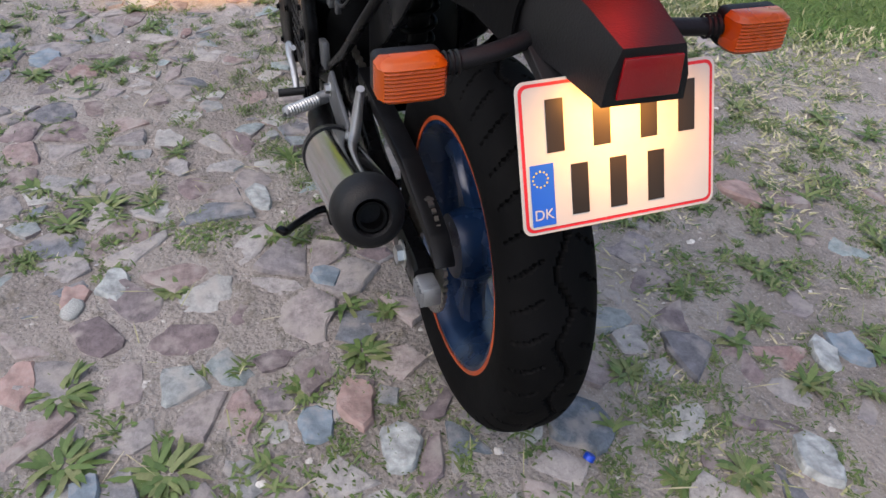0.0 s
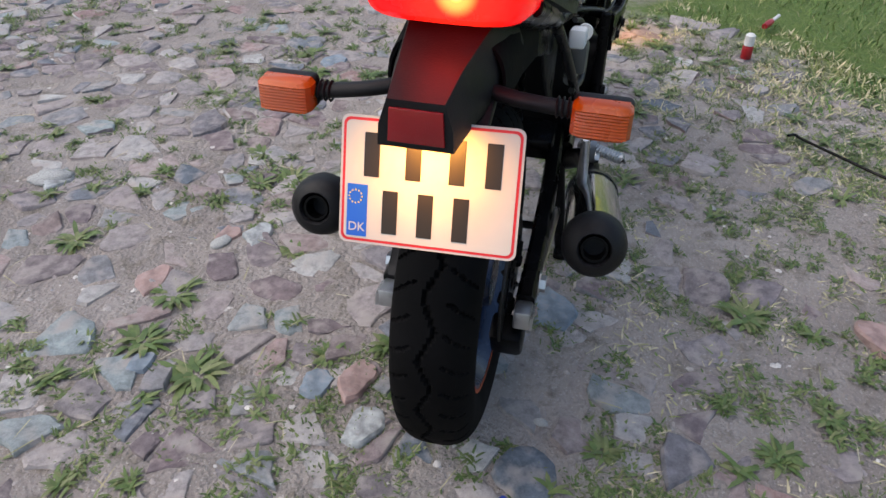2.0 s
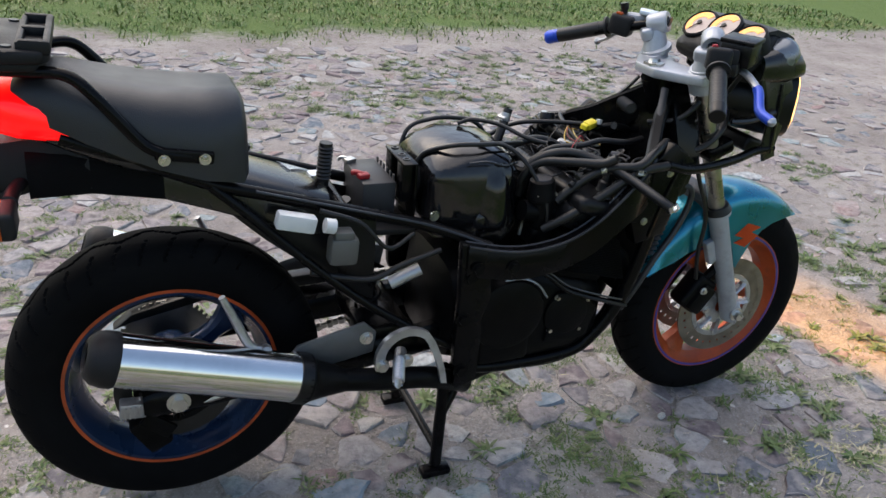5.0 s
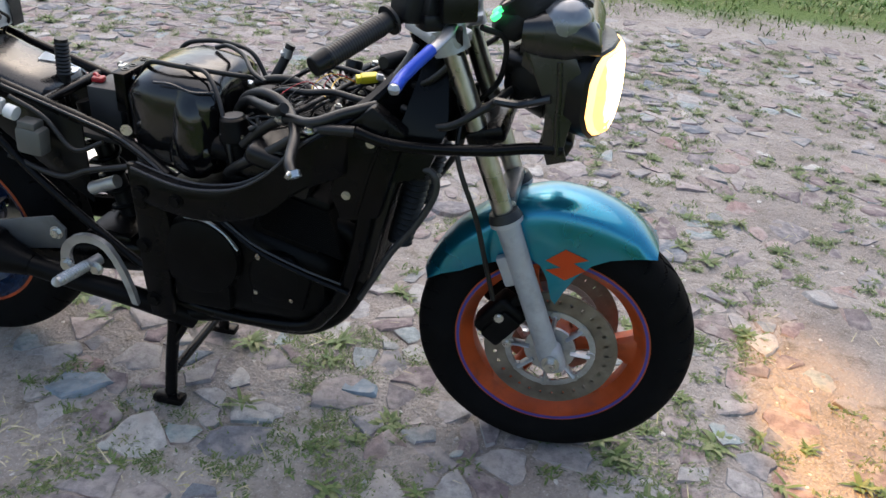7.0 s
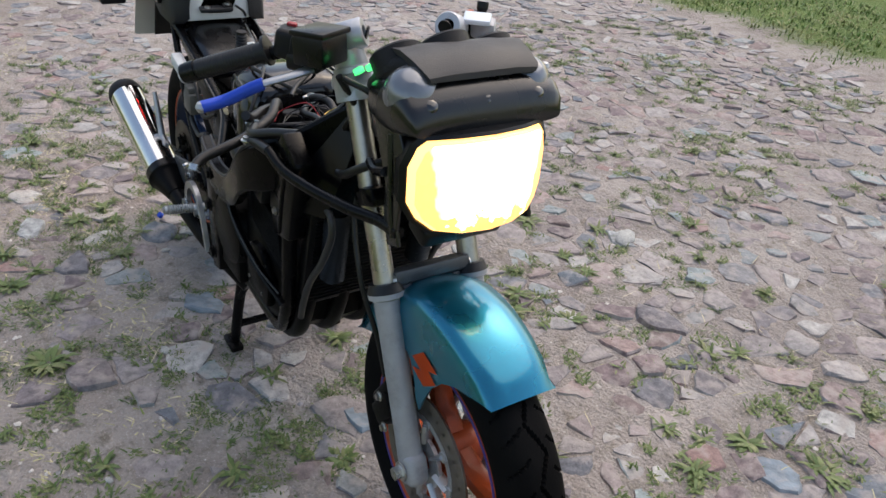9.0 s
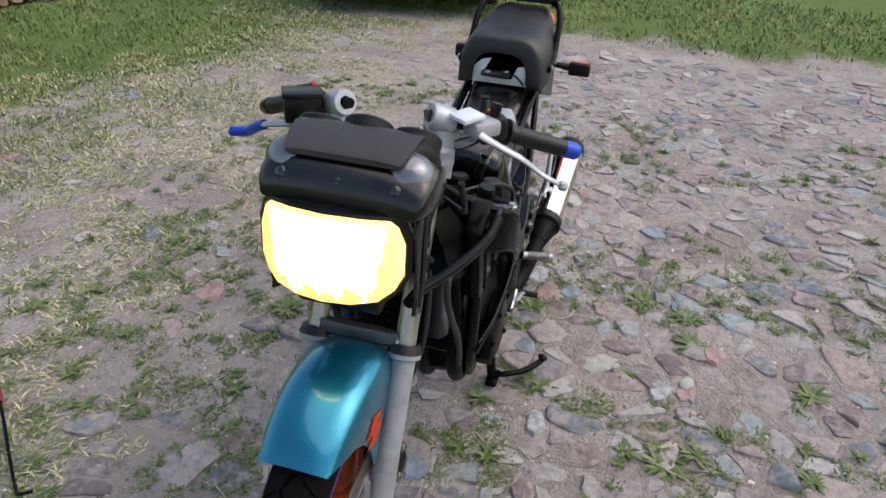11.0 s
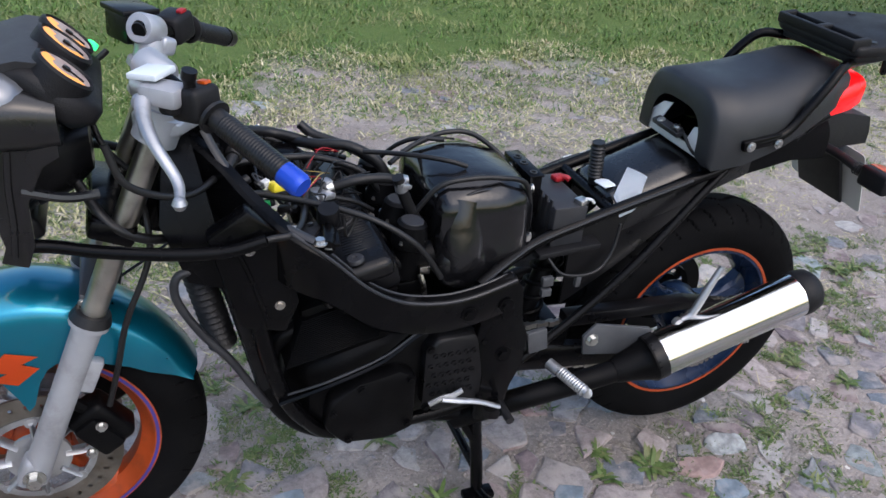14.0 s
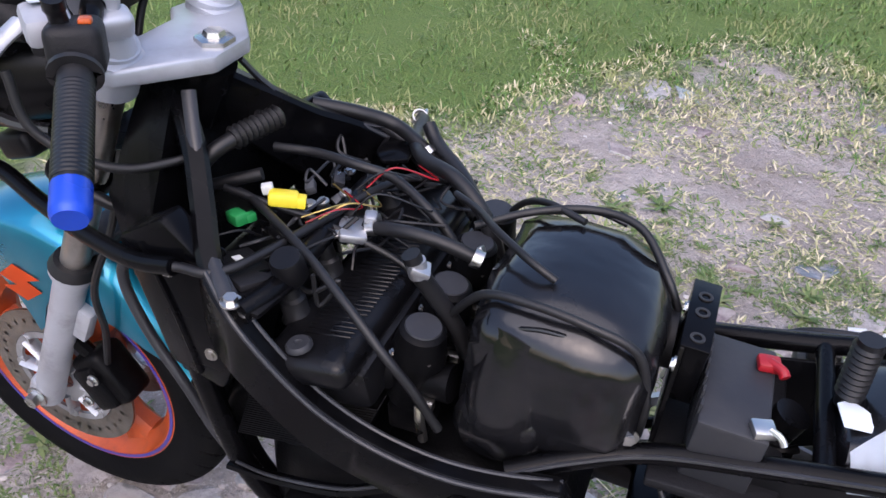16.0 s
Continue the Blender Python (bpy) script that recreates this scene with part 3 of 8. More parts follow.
# weeds: flat rosettes and small tufts in the joints
rows = []
for _ in range(5200):
    x, y = rng.uniform(-2.2, 3.6), rng.uniform(-1.6, 4.2)
    g = noise.noise(Vector((x * 1.5, y * 1.5, 21))) + 0.5 * noise.noise(Vector((x * 5, y * 5, 2)))
    if lawn_depth(x, y) > 0 or g < (0.0 if y > 0 and x < 1.7 else -0.12) + rng.uniform(-0.35, 0.3) or (abs(y) < 0.09 and -0.1 < x < 1.6):
        continue
    big = rng.uniform() ** 2
    z = ground_z(x, y) + 0.004
    if rng.uniform() < 0.34:
        for k in range(int(12 + 18 * rng.uniform())):
            rows.append((x + rng.normal(0, 0.008), y + rng.normal(0, 0.008), z, rng.uniform(0, 6.283), 0.016 + (0.010 + 0.036 * big) * rng.uniform(0.4, 1.1), 0.0026 + 0.0034 * big, rng.uniform(0.10, 0.75), rng.uniform(0.3, 1.1)))
    else:
        R = 0.014 + 0.050 * big
        for k in range(int(18 + 80 * big)):
            t, q = rng.uniform(0, 6.283), R * rng.uniform() ** 0.7
            rows.append((x + q * math.cos(t) * 1.3, y + q * math.sin(t), z - 0.004, rng.uniform(0, 6.283), rng.uniform(0.008, 0.026), rng.uniform(0.0014, 0.0040), rng.uniform(0.1, 1.0), rng.uniform(0.2, 1.2)))
for _ in range(2600):
    x, y = rng.uniform(-1.2, 2.6), rng.uniform(-1.5, 0.35)
    if lawn_depth(x, y) > 0 or noise.noise(Vector((x * 2.6, y * 2.6, 51))) + 0.6 * noise.noise(Vector((x * 8, y * 8, 5))) < 0.12:
        continue
    for k in range(int(rng.uniform(14, 40))):
        rows.append((x + rng.normal(0, 0.020), y + rng.normal(0, 0.016), ground_z(x, y) + 0.001, rng.uniform(0, 6.283), rng.uniform(0.006, 0.018), rng.uniform(0.0010, 0.0026), rng.uniform(0.1, 1.2), rng.uniform(0.2, 1.2)))
# larger dandelion rosettes that stand out in the joints
for x, y, r in ((0.78, 0.70, 0.075), (0.71, 0.78, 0.055), (0.90, 0.85, 0.06), (0.16, 0.75, 0.075), (-0.07, 0.57, 0.085), (-0.01, 0.735, 0.08), (0.56, 0.31, 0.045), (0.41, 0.54, 0.045), (0.026, -0.652, 0.055), (0.156, -0.763, 0.045),
                (-0.056, -0.308, 0.045), (-0.329, -0.399, 0.055), (0.127, 0.189, 0.06), (0.06, 0.313, 0.045), (0.30, 1.12, 0.07), (2.22, -0.37, 0.07), (2.60, 0.80, 0.10), (1.55, 0.92, 0.06), (1.72, 1.01, 0.07), (1.917, 0.12, 0.06), (1.75, -0.14, 0.06), (1.12, -0.05, 0.05), (0.454, -0.609, 0.075)):
    for k in range(int(30 + 260 * r)):
        q = r * 0.45 * rng.uniform() ** 0.8
        t = rng.uniform(0, 6.283)
        rows.append((x + q * math.cos(t), y + q * math.sin(t), ground_z(x, y) + 0.003, t + rng.normal(0, 0.5), r * rng.uniform(0.35, 0.85), 0.0035 + 0.05 * r * rng.uniform(0.5, 1.2), rng.uniform(0.10, 0.7), rng.uniform(0.4, 1.2)))
scatter("weeds", rows, M_WEED, "green dandelion rosettes and low weeds between stones")
# dry grass
rows = []
green = []
for _ in range(250000):
    x, y = rng.uniform(-3.8, 3.4), rng.uniform(-3.2, -0.3)
    d = lawn_depth(x, y)
    if d > 0.35 or (x > 1.2 and y > -0.55 and d < -0.7):
        continue
    g = 1.1 * noise.noise(Vector((x * 2.0, y * 2.0, 31))) + 1.2 * noise.noise(Vector((x * 7, y * 7, 3)))
    near = max(0.0, min(1.0, 1 + d / 2.0)) * max(0.0, min(1.0, (-0.35 - y) / 0.8))
    if g < 0.26 - 0.90 * near + rng.uniform(-0.14, 0.14) or rng.uniform() > 0.80:
        continue
    row = (x, y, ground_z(x, y) - 0.002, rng.uniform(0, 6.283), rng.uniform(0.014, 0.048), rng.uniform(0.0015, 0.0030) * (1 + 0.6 * near), rng.uniform(0.0, 0.35 + 0.7 * max(0.0, 1 + d / 1.3)), rng.uniform(0.1, 1.0))
    (green if rng.uniform() < 0.04 + 0.62 * near + 0.45 * noise.noise(Vector((x * 2.7, y * 2.7, 77))) else rows).append(row)
for _ in range(900):
    x, y = rng.uniform(-1.8, 3.2), rng.uniform(-1.4, 3.0)
    if lawn_depth(x, y) < 0:
        rows.append((x, y, ground_z(x, y) + rng.uniform(0.004, 0.012), rng.uniform(0, 6.283), rng.uniform(0.02, 0.09), rng.uniform(0.0008, 0.0016), rng.uniform(-0.02, 0.15), rng.uniform(0, 0.2)))
scatter("dry_grass", rows, M_STRAW, "straw-coloured dry grass in loose patches", 2)
# lawn
rows = green
for _ in range(330000):
    x, y = rng.uniform(-6.5, 8.5), rng.uniform(-7.0, 6.8)
    if 4.4 > y > -0.2 and x < 3.0 and x > -3.9:
        continue
    d = lawn_depth(x, y)
    if d < -0.55 or d < rng.uniform(-0.55, 0.3):
        continue
    if d < 2.0 and noise.noise(Vector((x * 2.3, y * 2.3, 61))) + 0.5 * noise.noise(Vector((x * 7, y * 7, 13))) > 0.05 + 0.28 * max(d, 0.0) + rng.uniform(-0.15, 0.25):
        continue
    far = math.hypot(x - 0.8, y)
    if far > 4.2 and rng.uniform() > 4.2 / far:
        continue
    w = 0.0022 * max(1.0, far / 2.6)
    rows.append((x, y, ground_z(x, y) - 0.003 if far < 8.5 else -0.003, rng.uniform(0, 6.283), rng.uniform(0.025, 0.07), w * rng.uniform(0.8, 1.5), rng.uniform(0.4, 1.4), rng.uniform(0.2, 1.1)))
scatter("lawn", rows, M_LAWN, "short green mown lawn", 2)


def bolts(points, axis, parent, mat=None, r=0.007, h=0.006, name="bolt"):
    """Bolts of one kind, each a part of its own."""
    for p in points:
        bm = bm_new()
        add_bolt(bm, p, axis, r, h)
        part(name, bm, mat or M_BOLT, parent)


# ---- the motorcycle ----
bike = empty("motorcycle", "stripped black motorcycle with teal front fender on its centre stand", "motorcycle", at=(0, 0.0, 0), rz=0.75)
RW, FW = Vector((0.012, 0, 0.335)), Vector((1.472, 0, 0.306))


def tyre(name, c, R, half, rim_r, parent, turn):
    """A tyre with zigzag and slanted grooves cut into its tread."""
    bm = bm_new()
    na, nb = 520, 40
    prof = []
    for j in range(nb + 1):
        s = -1 + 2 * j / nb
        prof.append((R - 0.052 * abs(s) ** 2.6, half * math.sin(s * 1.30) / math.sin(1.30)))
    inner = [(rim_r + 0.030, half * 0.985), (rim_r + 0.012, half * 0.93), (rim_r - 0.004, half * 0.80)]
    full = [(r, -y) for r, y in inner[::-1]] + prof + inner
    rings = []
    for i in range(na):
        a = 2 * math.pi * i / na
        ring = []
        u = a * R
        for k, (r, y) in enumerate(full):
            rr = r
            if 3 <= k < 3 + nb + 1:
                s = y / half
                ph = (u / 0.105 * turn) % 1.0
                tri = 2 * abs(ph - 0.5) - 0.5
                cut = abs(y - 0.030 * tri * 0.8) < 0.0026
                for side in (-1, 1):
                    q = (u * turn / 0.0525 + side * 0.25 + s * side * 0.9) % 1.0
                    cut = cut or (0.34 < s * side < 0.90 and q < 0.060)
                if cut:
                    rr -= 0.0085
            ring.append(bm.verts.new(c + Vector((rr * math.cos(a), y, rr * math.sin(a)))))
        rings.append(ring)
    m = len(full)
    for i in range(na):
        a, b = rings[i], rings[(i + 1) % na]
        for k in range(m - 1):
            bm.faces.new((a[k], a[k + 1], b[k + 1], b[k]))
    return part(name, bm, M_TYRE, parent, angle=36)


def rim(name, c, r, half, mat_main, parent, spokes, phase, hub_r, label):
    """A cast wheel: lipped barrel, broad spokes and hub."""
    bm = bm_new()
    add_lathe(bm, [(r + 0.002, -half), (r + 0.004, -half + 0.006), (r - 0.008, -half + 0.010), (r - 0.024, -half * 0.45), (r - 0.026, 0),
                   (r - 0.024, half * 0.45), (r - 0.008, half - 0.010), (r + 0.004, half - 0.006), (r + 0.002, half),
                   (r - 0.013, half), (r - 0.020, half - 0.014), (r - 0.037, half * 0.4), (r - 0.039, 0), (r - 0.037, -half * 0.4),
                   (r - 0.020, -half + 0.014), (r - 0.013, -half)], c, "y", 72, closed=True)
    add_lathe(bm, [(0.018, -half * 0.95), (hub_r, -half * 0.95), (hub_r * 1.15, -half * 0.5), (hub_r * 1.05, 0), (hub_r * 1.15, half * 0.5),
                   (hub_r, half * 0.95), (0.018, half * 0.95)], c, "y", 32)
    for k in range(spokes):
        a = radians(phase + 360 * k / spokes)
        d, t = Vector((math.cos(a), 0, math.sin(a))), Vector((-math.sin(a), 0, math.cos(a)))
        rings = []
        for f in np.linspace(0, 1, 7):
            rad = hub_r * 0.9 + (r - 0.030 - hub_r * 0.9) * f
            w = 0.036 - 0.020 * math.sin(f * math.pi) + 0.012 * f ** 3
            h = 0.024 - 0.004 * math.sin(f * math.pi)
            p = c + d * rad
            ring = []
            for sx, sy in ((-1, -.55), (-.6, -1), (.6, -1), (1, -.55), (1, .55), (.6, 1), (-.6, 1), (-1, .55)):
                ring.append(p + t * w * sx + Vector((0, h * sy, 0)))
            rings.append(ring)
        add_loft(bm, rings)
    return part(name, bm, mat_main, parent, label)


def stripe(c, r, y, width, mat, parent, name="rim_stripe"):
    bm = bm_new()
    s = 1 if y > 0 else -1
    add_lathe(bm, [(r - width / 2, y), (r - width / 2, y + 0.0012 * s), (r + width / 2, y + 0.0012 * s), (r + width / 2, y)], c, "y", 72, closed=True)
    part(name, bm, mat, parent)


def disc(c, y, r_out, r_in, parent, holes=True, steel=None, cast=None):
    """A drilled brake disc and its scalloped carrier."""
    bm = bm_new()
    n, rows = 120, 5
    for side in (-1, 1):
        grid = [[bm.verts.new(c + Vector((math.cos(a) * r, y + side * 0.0025, math.sin(a) * r)))
                 for a in (2 * math.pi * (i + 0.25 * side) / n for i in range(n))]
                for r in np.linspace(r_in, r_out, rows + 1)]
        for j in range(rows):
            for i in range(n):
                if holes and j in (1, 2, 3) and (i * 2 + j * 3) % 8 == 0:
                    continue
                bm.faces.new((grid[j][i], grid[j][(i + 1) % n], grid[j + 1][(i + 1) % n], grid[j + 1][i]))
    add_lathe(bm, [(r_out, -0.0025), (r_out + 0.0006, 0), (r_out, 0.0025)], c + Vector((0, y, 0)), "y", 90, closed=True)
    d = part("brake_disc", bm, (steel or M_DISC), parent, "drilled worn steel brake disc")
    bm = bm_new()
    s = 1 if y > 0 else -1
    for k in range(8):
        a = 2 * math.pi * k / 8
        p = c + Vector((math.cos(a) * (r_in - 0.012), y, math.sin(a) * (r_in - 0.012)))
        q = c + Vector((math.cos(a) * 0.045, y, math.sin(a) * 0.045))
        ba = bm_new()
        add_tube(ba, [q, p], 0.013, 8, flat=0.4)
        part("carrier_arm", ba, cast or M_ALU, parent)
        bz = bm_new()
        add_tube(bz, [p + Vector((0, -0.005 * s, 0)), p + Vector((0, 0.006 * s, 0))], 0.011, 12)
        part("disc_rivet", bz, cast or M_ALU, parent)
    add_lathe(bm, [(0.022, -0.004), (0.056, -0.004), (0.056, 0.004), (0.022, 0.004)], c + Vector((0, y, 0)), "y", 40, closed=True)
    add_lathe(bm, [(r_in - 0.014, -0.003), (r_in - 0.001, -0.003), (r_in - 0.001, 0.003), (r_in - 0.014, 0.003)], c + Vector((0, y, 0)), "y", 48, closed=True)
    part("disc_carrier", bm, cast or M_ALU, parent, "bright cast carrier with round windows")
    return d


# wheels
front = rim("front_wheel", FW, 0.216, 0.046, M_ORANGE, bike, 3, 0, 0.045, "orange painted three-spoke cast wheel")
tyre("front_tyre", FW, 0.306, 0.056, 0.216, front, 1)
for s in (-1, 1):
    stripe(FW, 0.2085, 0.0462 * s, 0.006, M_PINSTRIPE, front)
    disc(FW, 0.062 * s, 0.145, 0.100, front)
rear = rim("rear_wheel", RW, 0.216, 0.058, M_NAVY, bike, 3, 40, 0.055, "dark blue three-spoke cast wheel")
tyre("rear_tyre", RW, 0.318, 0.070, 0.216, rear, -1)
for s in (-1, 1):
    stripe(RW, 0.2135, 0.0582 * s, 0.007, M_ORANGE, rear)
disc(RW, -0.085, 0.120, 0.085, rear, False, M_DARKDISC, M_ENGINE)
bm = bm_new()
for i in range(44):
    a = 2 * math.pi * i / 44
    add_box(bm, RW + Vector((math.cos(a) * 0.100, 0.098, math.sin(a) * 0.100)), (0.010, 0.006, 0.008), (0, -math.degrees(a), 0))
add_lathe(bm, [(0.03, -0.003), (0.098, -0.003), (0.098, 0.003), (0.03, 0.003)], RW + Vector((0, 0.098, 0)), "y", 60, closed=True)
part("sprocket", bm, M_STEEL, rear, "toothed steel sprocket")

# fork
bm = bm_new()
FORK_DIR = Vector((-0.1465, 0, 0.335)).normalized()
for s in (-1, 1):
    y = 0.092 * s
    bm = bm_new()
    top = Vector((1.340, y, 0.622))
    foot = Vector((1.474, y, 0.306))
    axis = (top - foot)
    add_tube(bm, [foot - axis * 0.06, foot + axis * 0.15, foot + axis * 0.8, top], lambda f: 0.026 - 0.002 * math.sin(f * 3.14) + (0.008 if f > 0.90 else 0), 20, steps=10)
    add_box(bm, foot + Vector((0.006, 0, 0.0)), (0.048, 0.046, 0.066), (0, -24, 0), 0.014, 3)
    add_box(bm, foot + axis * 0.62 + Vector((-0.028, -0.006 * s, 0)), (0.04, 0.022, 0.07), (0, -24, 0), 0.005)
    leg = part("fork_lower", bm, M_ALU_PAINT, bike, "silver painted fork lower leg")
    bm = bm_new()
    add_cyl(bm, top - axis * 0.004, top + axis * 0.045, 0.035, 0.029)
    part("dust_seal", bm, M_HOSE, leg)
    bm = bm_new()
    add_bolt(bm, foot + Vector((0.004, 0.026 * s, 0)), (0, s, 0), 0.013, 0.016)
    part("axle_nut", bm, M_BOLT, leg)
    bm = bm_new()
    add_cyl(bm, top, top + axis * 1.16, 0.0205)
    part("fork_tube", bm, M_STEEL, bike, "worn steel fork tube")
    bm = bm_new()
    cal = FW + Vector((-0.115, 0.062 * s, 0.062))
    add_box(bm, cal, (0.075, 0.062, 0.105), (0, 35, 0), 0.014, 3)
    add_box(bm, cal + Vector((0.004, 0.030 * s, -0.01)), (0.05, 0.022, 0.085), (0, 35, 0), 0.009)
    add_tube(bm, [cal + Vector((0.02, 0.01 * s, 0.04)), cal + Vector((0.05, 0.02 * s, 0.09)), foot + axis * 0.62], 0.012, 8)
    caliper = part("brake_caliper", bm, M_ENGINE, bike, "black two-piston brake caliper")
    bolts([cal + Vector((0.01 - dz * 0.4, 0.040 * s, dz - 0.01)) for dz in (-0.03, 0.03)], (0, s, 0), caliper, r=0.007, h=0.008)
    bm = bm_new()
    add_tube(bm, [cal + Vector((-0.02, 0.02 * s, 0.05)), cal + Vector((-0.045, 0.03 * s, 0.14)), (1.285, 0.115 * s, 0.62), (1.235, 0.105 * s, 0.74), (1.235, 0.07 * s, 0.83)], 0.0055, 8)
    part("brake_hose", bm, M_HOSE, bike)

# front fender: creased crown, flanks drawn down to a point ahead of the fork
bm = bm_new()
deg = [56, 60, 65, 71, 77, 83, 88, 93, 97, 100, 103, 106, 110, 118, 126, 134, 142, 150, 156]
low = np.interp(deg, [56, 62, 72, 80, 88, 93, 97, 100, 104, 110, 126, 142, 156], [0.318, 0.296, 0.262, 0.226, 0.160, 0.128, 0.140, 0.190, 0.228, 0.236, 0.248, 0.268, 0.312])
outer, inner = [], []
for d, rl in zip(deg, low):
    a = radians(d)
    w = np.interp(d, [56, 65, 80, 96, 108, 156], [0.066, 0.076, 0.081, 0.082, 0.080, 0.070])
    crown = np.interp(d, [56, 62, 72, 86, 98, 110, 125, 156], [0.324, 0.334, 0.344, 0.353, 0.358, 0.352, 0.340, 0.326])
    sink = np.interp(d, [56, 70, 100, 156], [0.002, 0.010, 0.014, 0.012])
    for ring, off in ((outer, 0), (inner, 0.004)):
        sec = []
        for y, r in ((-w, rl), (-w, rl + (crown - 0.05 - rl) * 0.55), (-w * 0.995, crown - 0.034 - sink), (-w * 0.94, crown - 0.014 - sink), (-w * 0.86, crown - 0.006 - sink * 0.7), (-w * 0.45, crown - 0.002), (0, crown),
                     (w * 0.45, crown - 0.002), (w * 0.86, crown - 0.006 - sink * 0.7), (w * 0.94, crown - 0.014 - sink), (w * 0.995, crown - 0.034 - sink), (w, rl + (crown - 0.05 - rl) * 0.55), (w, rl)):
            y2 = y - math.copysign(min(off, abs(y)), y) if y else 0
            r2 = max(rl, r - off) if abs(y) < w * 0.9 else max(r, rl)
            sec.append(FW + Vector((r2 * math.cos(a), y2, r2 * math.sin(a))))
        ring.append(sec)
vo = [[bm.verts.new(p) for p in s] for s in outer]
vi = [[bm.verts.new(p) for p in s] for s in inner]
n, m = len(vo), len(vo[0])
for i in range(n - 1):
    for k in range(m - 1):
        bm.faces.new((vo[i][k], vo[i][k + 1], vo[i + 1][k + 1], vo[i + 1][k]))
        bm.faces.new((vi[i][k], vi[i + 1][k], vi[i + 1][k + 1], vi[i][k + 1]))
    for k in (0, m - 1):
        bm.faces.new((vo[i][k], vi[i][k], vi[i + 1][k], vo[i + 1][k]))
for i in (0, n - 1):
    for k in range(m - 1):
        bm.faces.new((vo[i][k], vo[i][k + 1], vi[i][k + 1], vi[i][k]))
fender = part("front_fender", bm, M_TEAL, bike, "glossy teal front fender", angle=42)
# stylised zigzag mark on each flank, a plain two-bar shape
for s in (-1, 1):
    bm = bm_new()
    o = Vector((1.474, 0, 0.532))
    poly = [(-0.042, 0.004), (-0.006, 0.036), (0.042, 0.020), (0.014, 0.008), (0.040, -0.005), (0.002, -0.035), (-0.040, -0.018), (-0.010, -0.007)]
    bm.faces.new([bm.verts.new(o + Vector((-a * s, s * 0.0835, b))) for a, b in poly])
    bmesh.ops.solidify(bm, geom=bm.faces[:], thickness=0.0008)
    part("decal", bm, M_DECAL, fender, "orange zigzag decal")
bm = bm_new()
add_plate(bm, [(1.322, 0.628), (1.352, 0.632), (1.356, 0.60), (1.34, 0.56)], -0.070, 0.070, 0.004)
add_plate(bm, [(1.312, 0.648), (1.352, 0.664), (1.356, 0.636), (1.326, 0.622)], -0.080, 0.080, 0.005)
brace = part("fork_brace", bm, M_HANGER, bike, "silver fork brace over the wheel")
for s in (-1, 1):
    bolts([(1.326, 0.080 * s, 0.648), (1.348, 0.080 * s, 0.646)], (0, s, 0), brace, r=0.006, h=0.004)

# steering head, clamps, bars
bm = bm_new()
add_plate(bm, [(1.225, 0.125), (1.235, 0.06), (1.21, 0.03), (1.21, -0.03), (1.235, -0.06), (1.225, -0.125), (1.17, -0.125), (1.10, -0.035), (1.10, 0.035), (1.17, 0.125)],
          0.950, 0.972, 0.005, plane="xy")
for s in (-1, 1):
    add_lathe(bm, [(0.0, 0.02), (0.026, 0.02), (0.034, 0.016), (0.034, -0.03), (0.0, -0.03)], (1.195, 0.094 * s, 0.965), FORK_DIR, 28)
clamp = part("top_clamp", bm, M_CLAMP, bike, "silver cast top fork clamp")
bm = bm_new()
add_lathe(bm, [(0, 0.014), (0.012, 0.014), (0.014, 0.008), (0.024, 0.006), (0.024, 0)], (1.125, 0, 0.972), "z", 6)
part("clamp_nut", bm, M_BOLT, clamp)
for s in (-1, 1):
    bm = bm_new()
    add_lathe(bm, [(0, 0.022), (0.011, 0.022), (0.013, 0.0), (0.0, 0)], (1.187, 0.094 * s, 0.984), FORK_DIR, 6)
    part("fork_cap", bm, M_BOLT, clamp)
bm = bm_new()
add_box(bm, (1.285, 0, 0.79), (0.075, 0.235, 0.036), (0, -23, 0), 0.010)
add_cyl(bm, (1.135, 0, 0.950), (1.225, 0, 0.745), 0.034)
part("lower_clamp", bm, M_FRAME, bike)
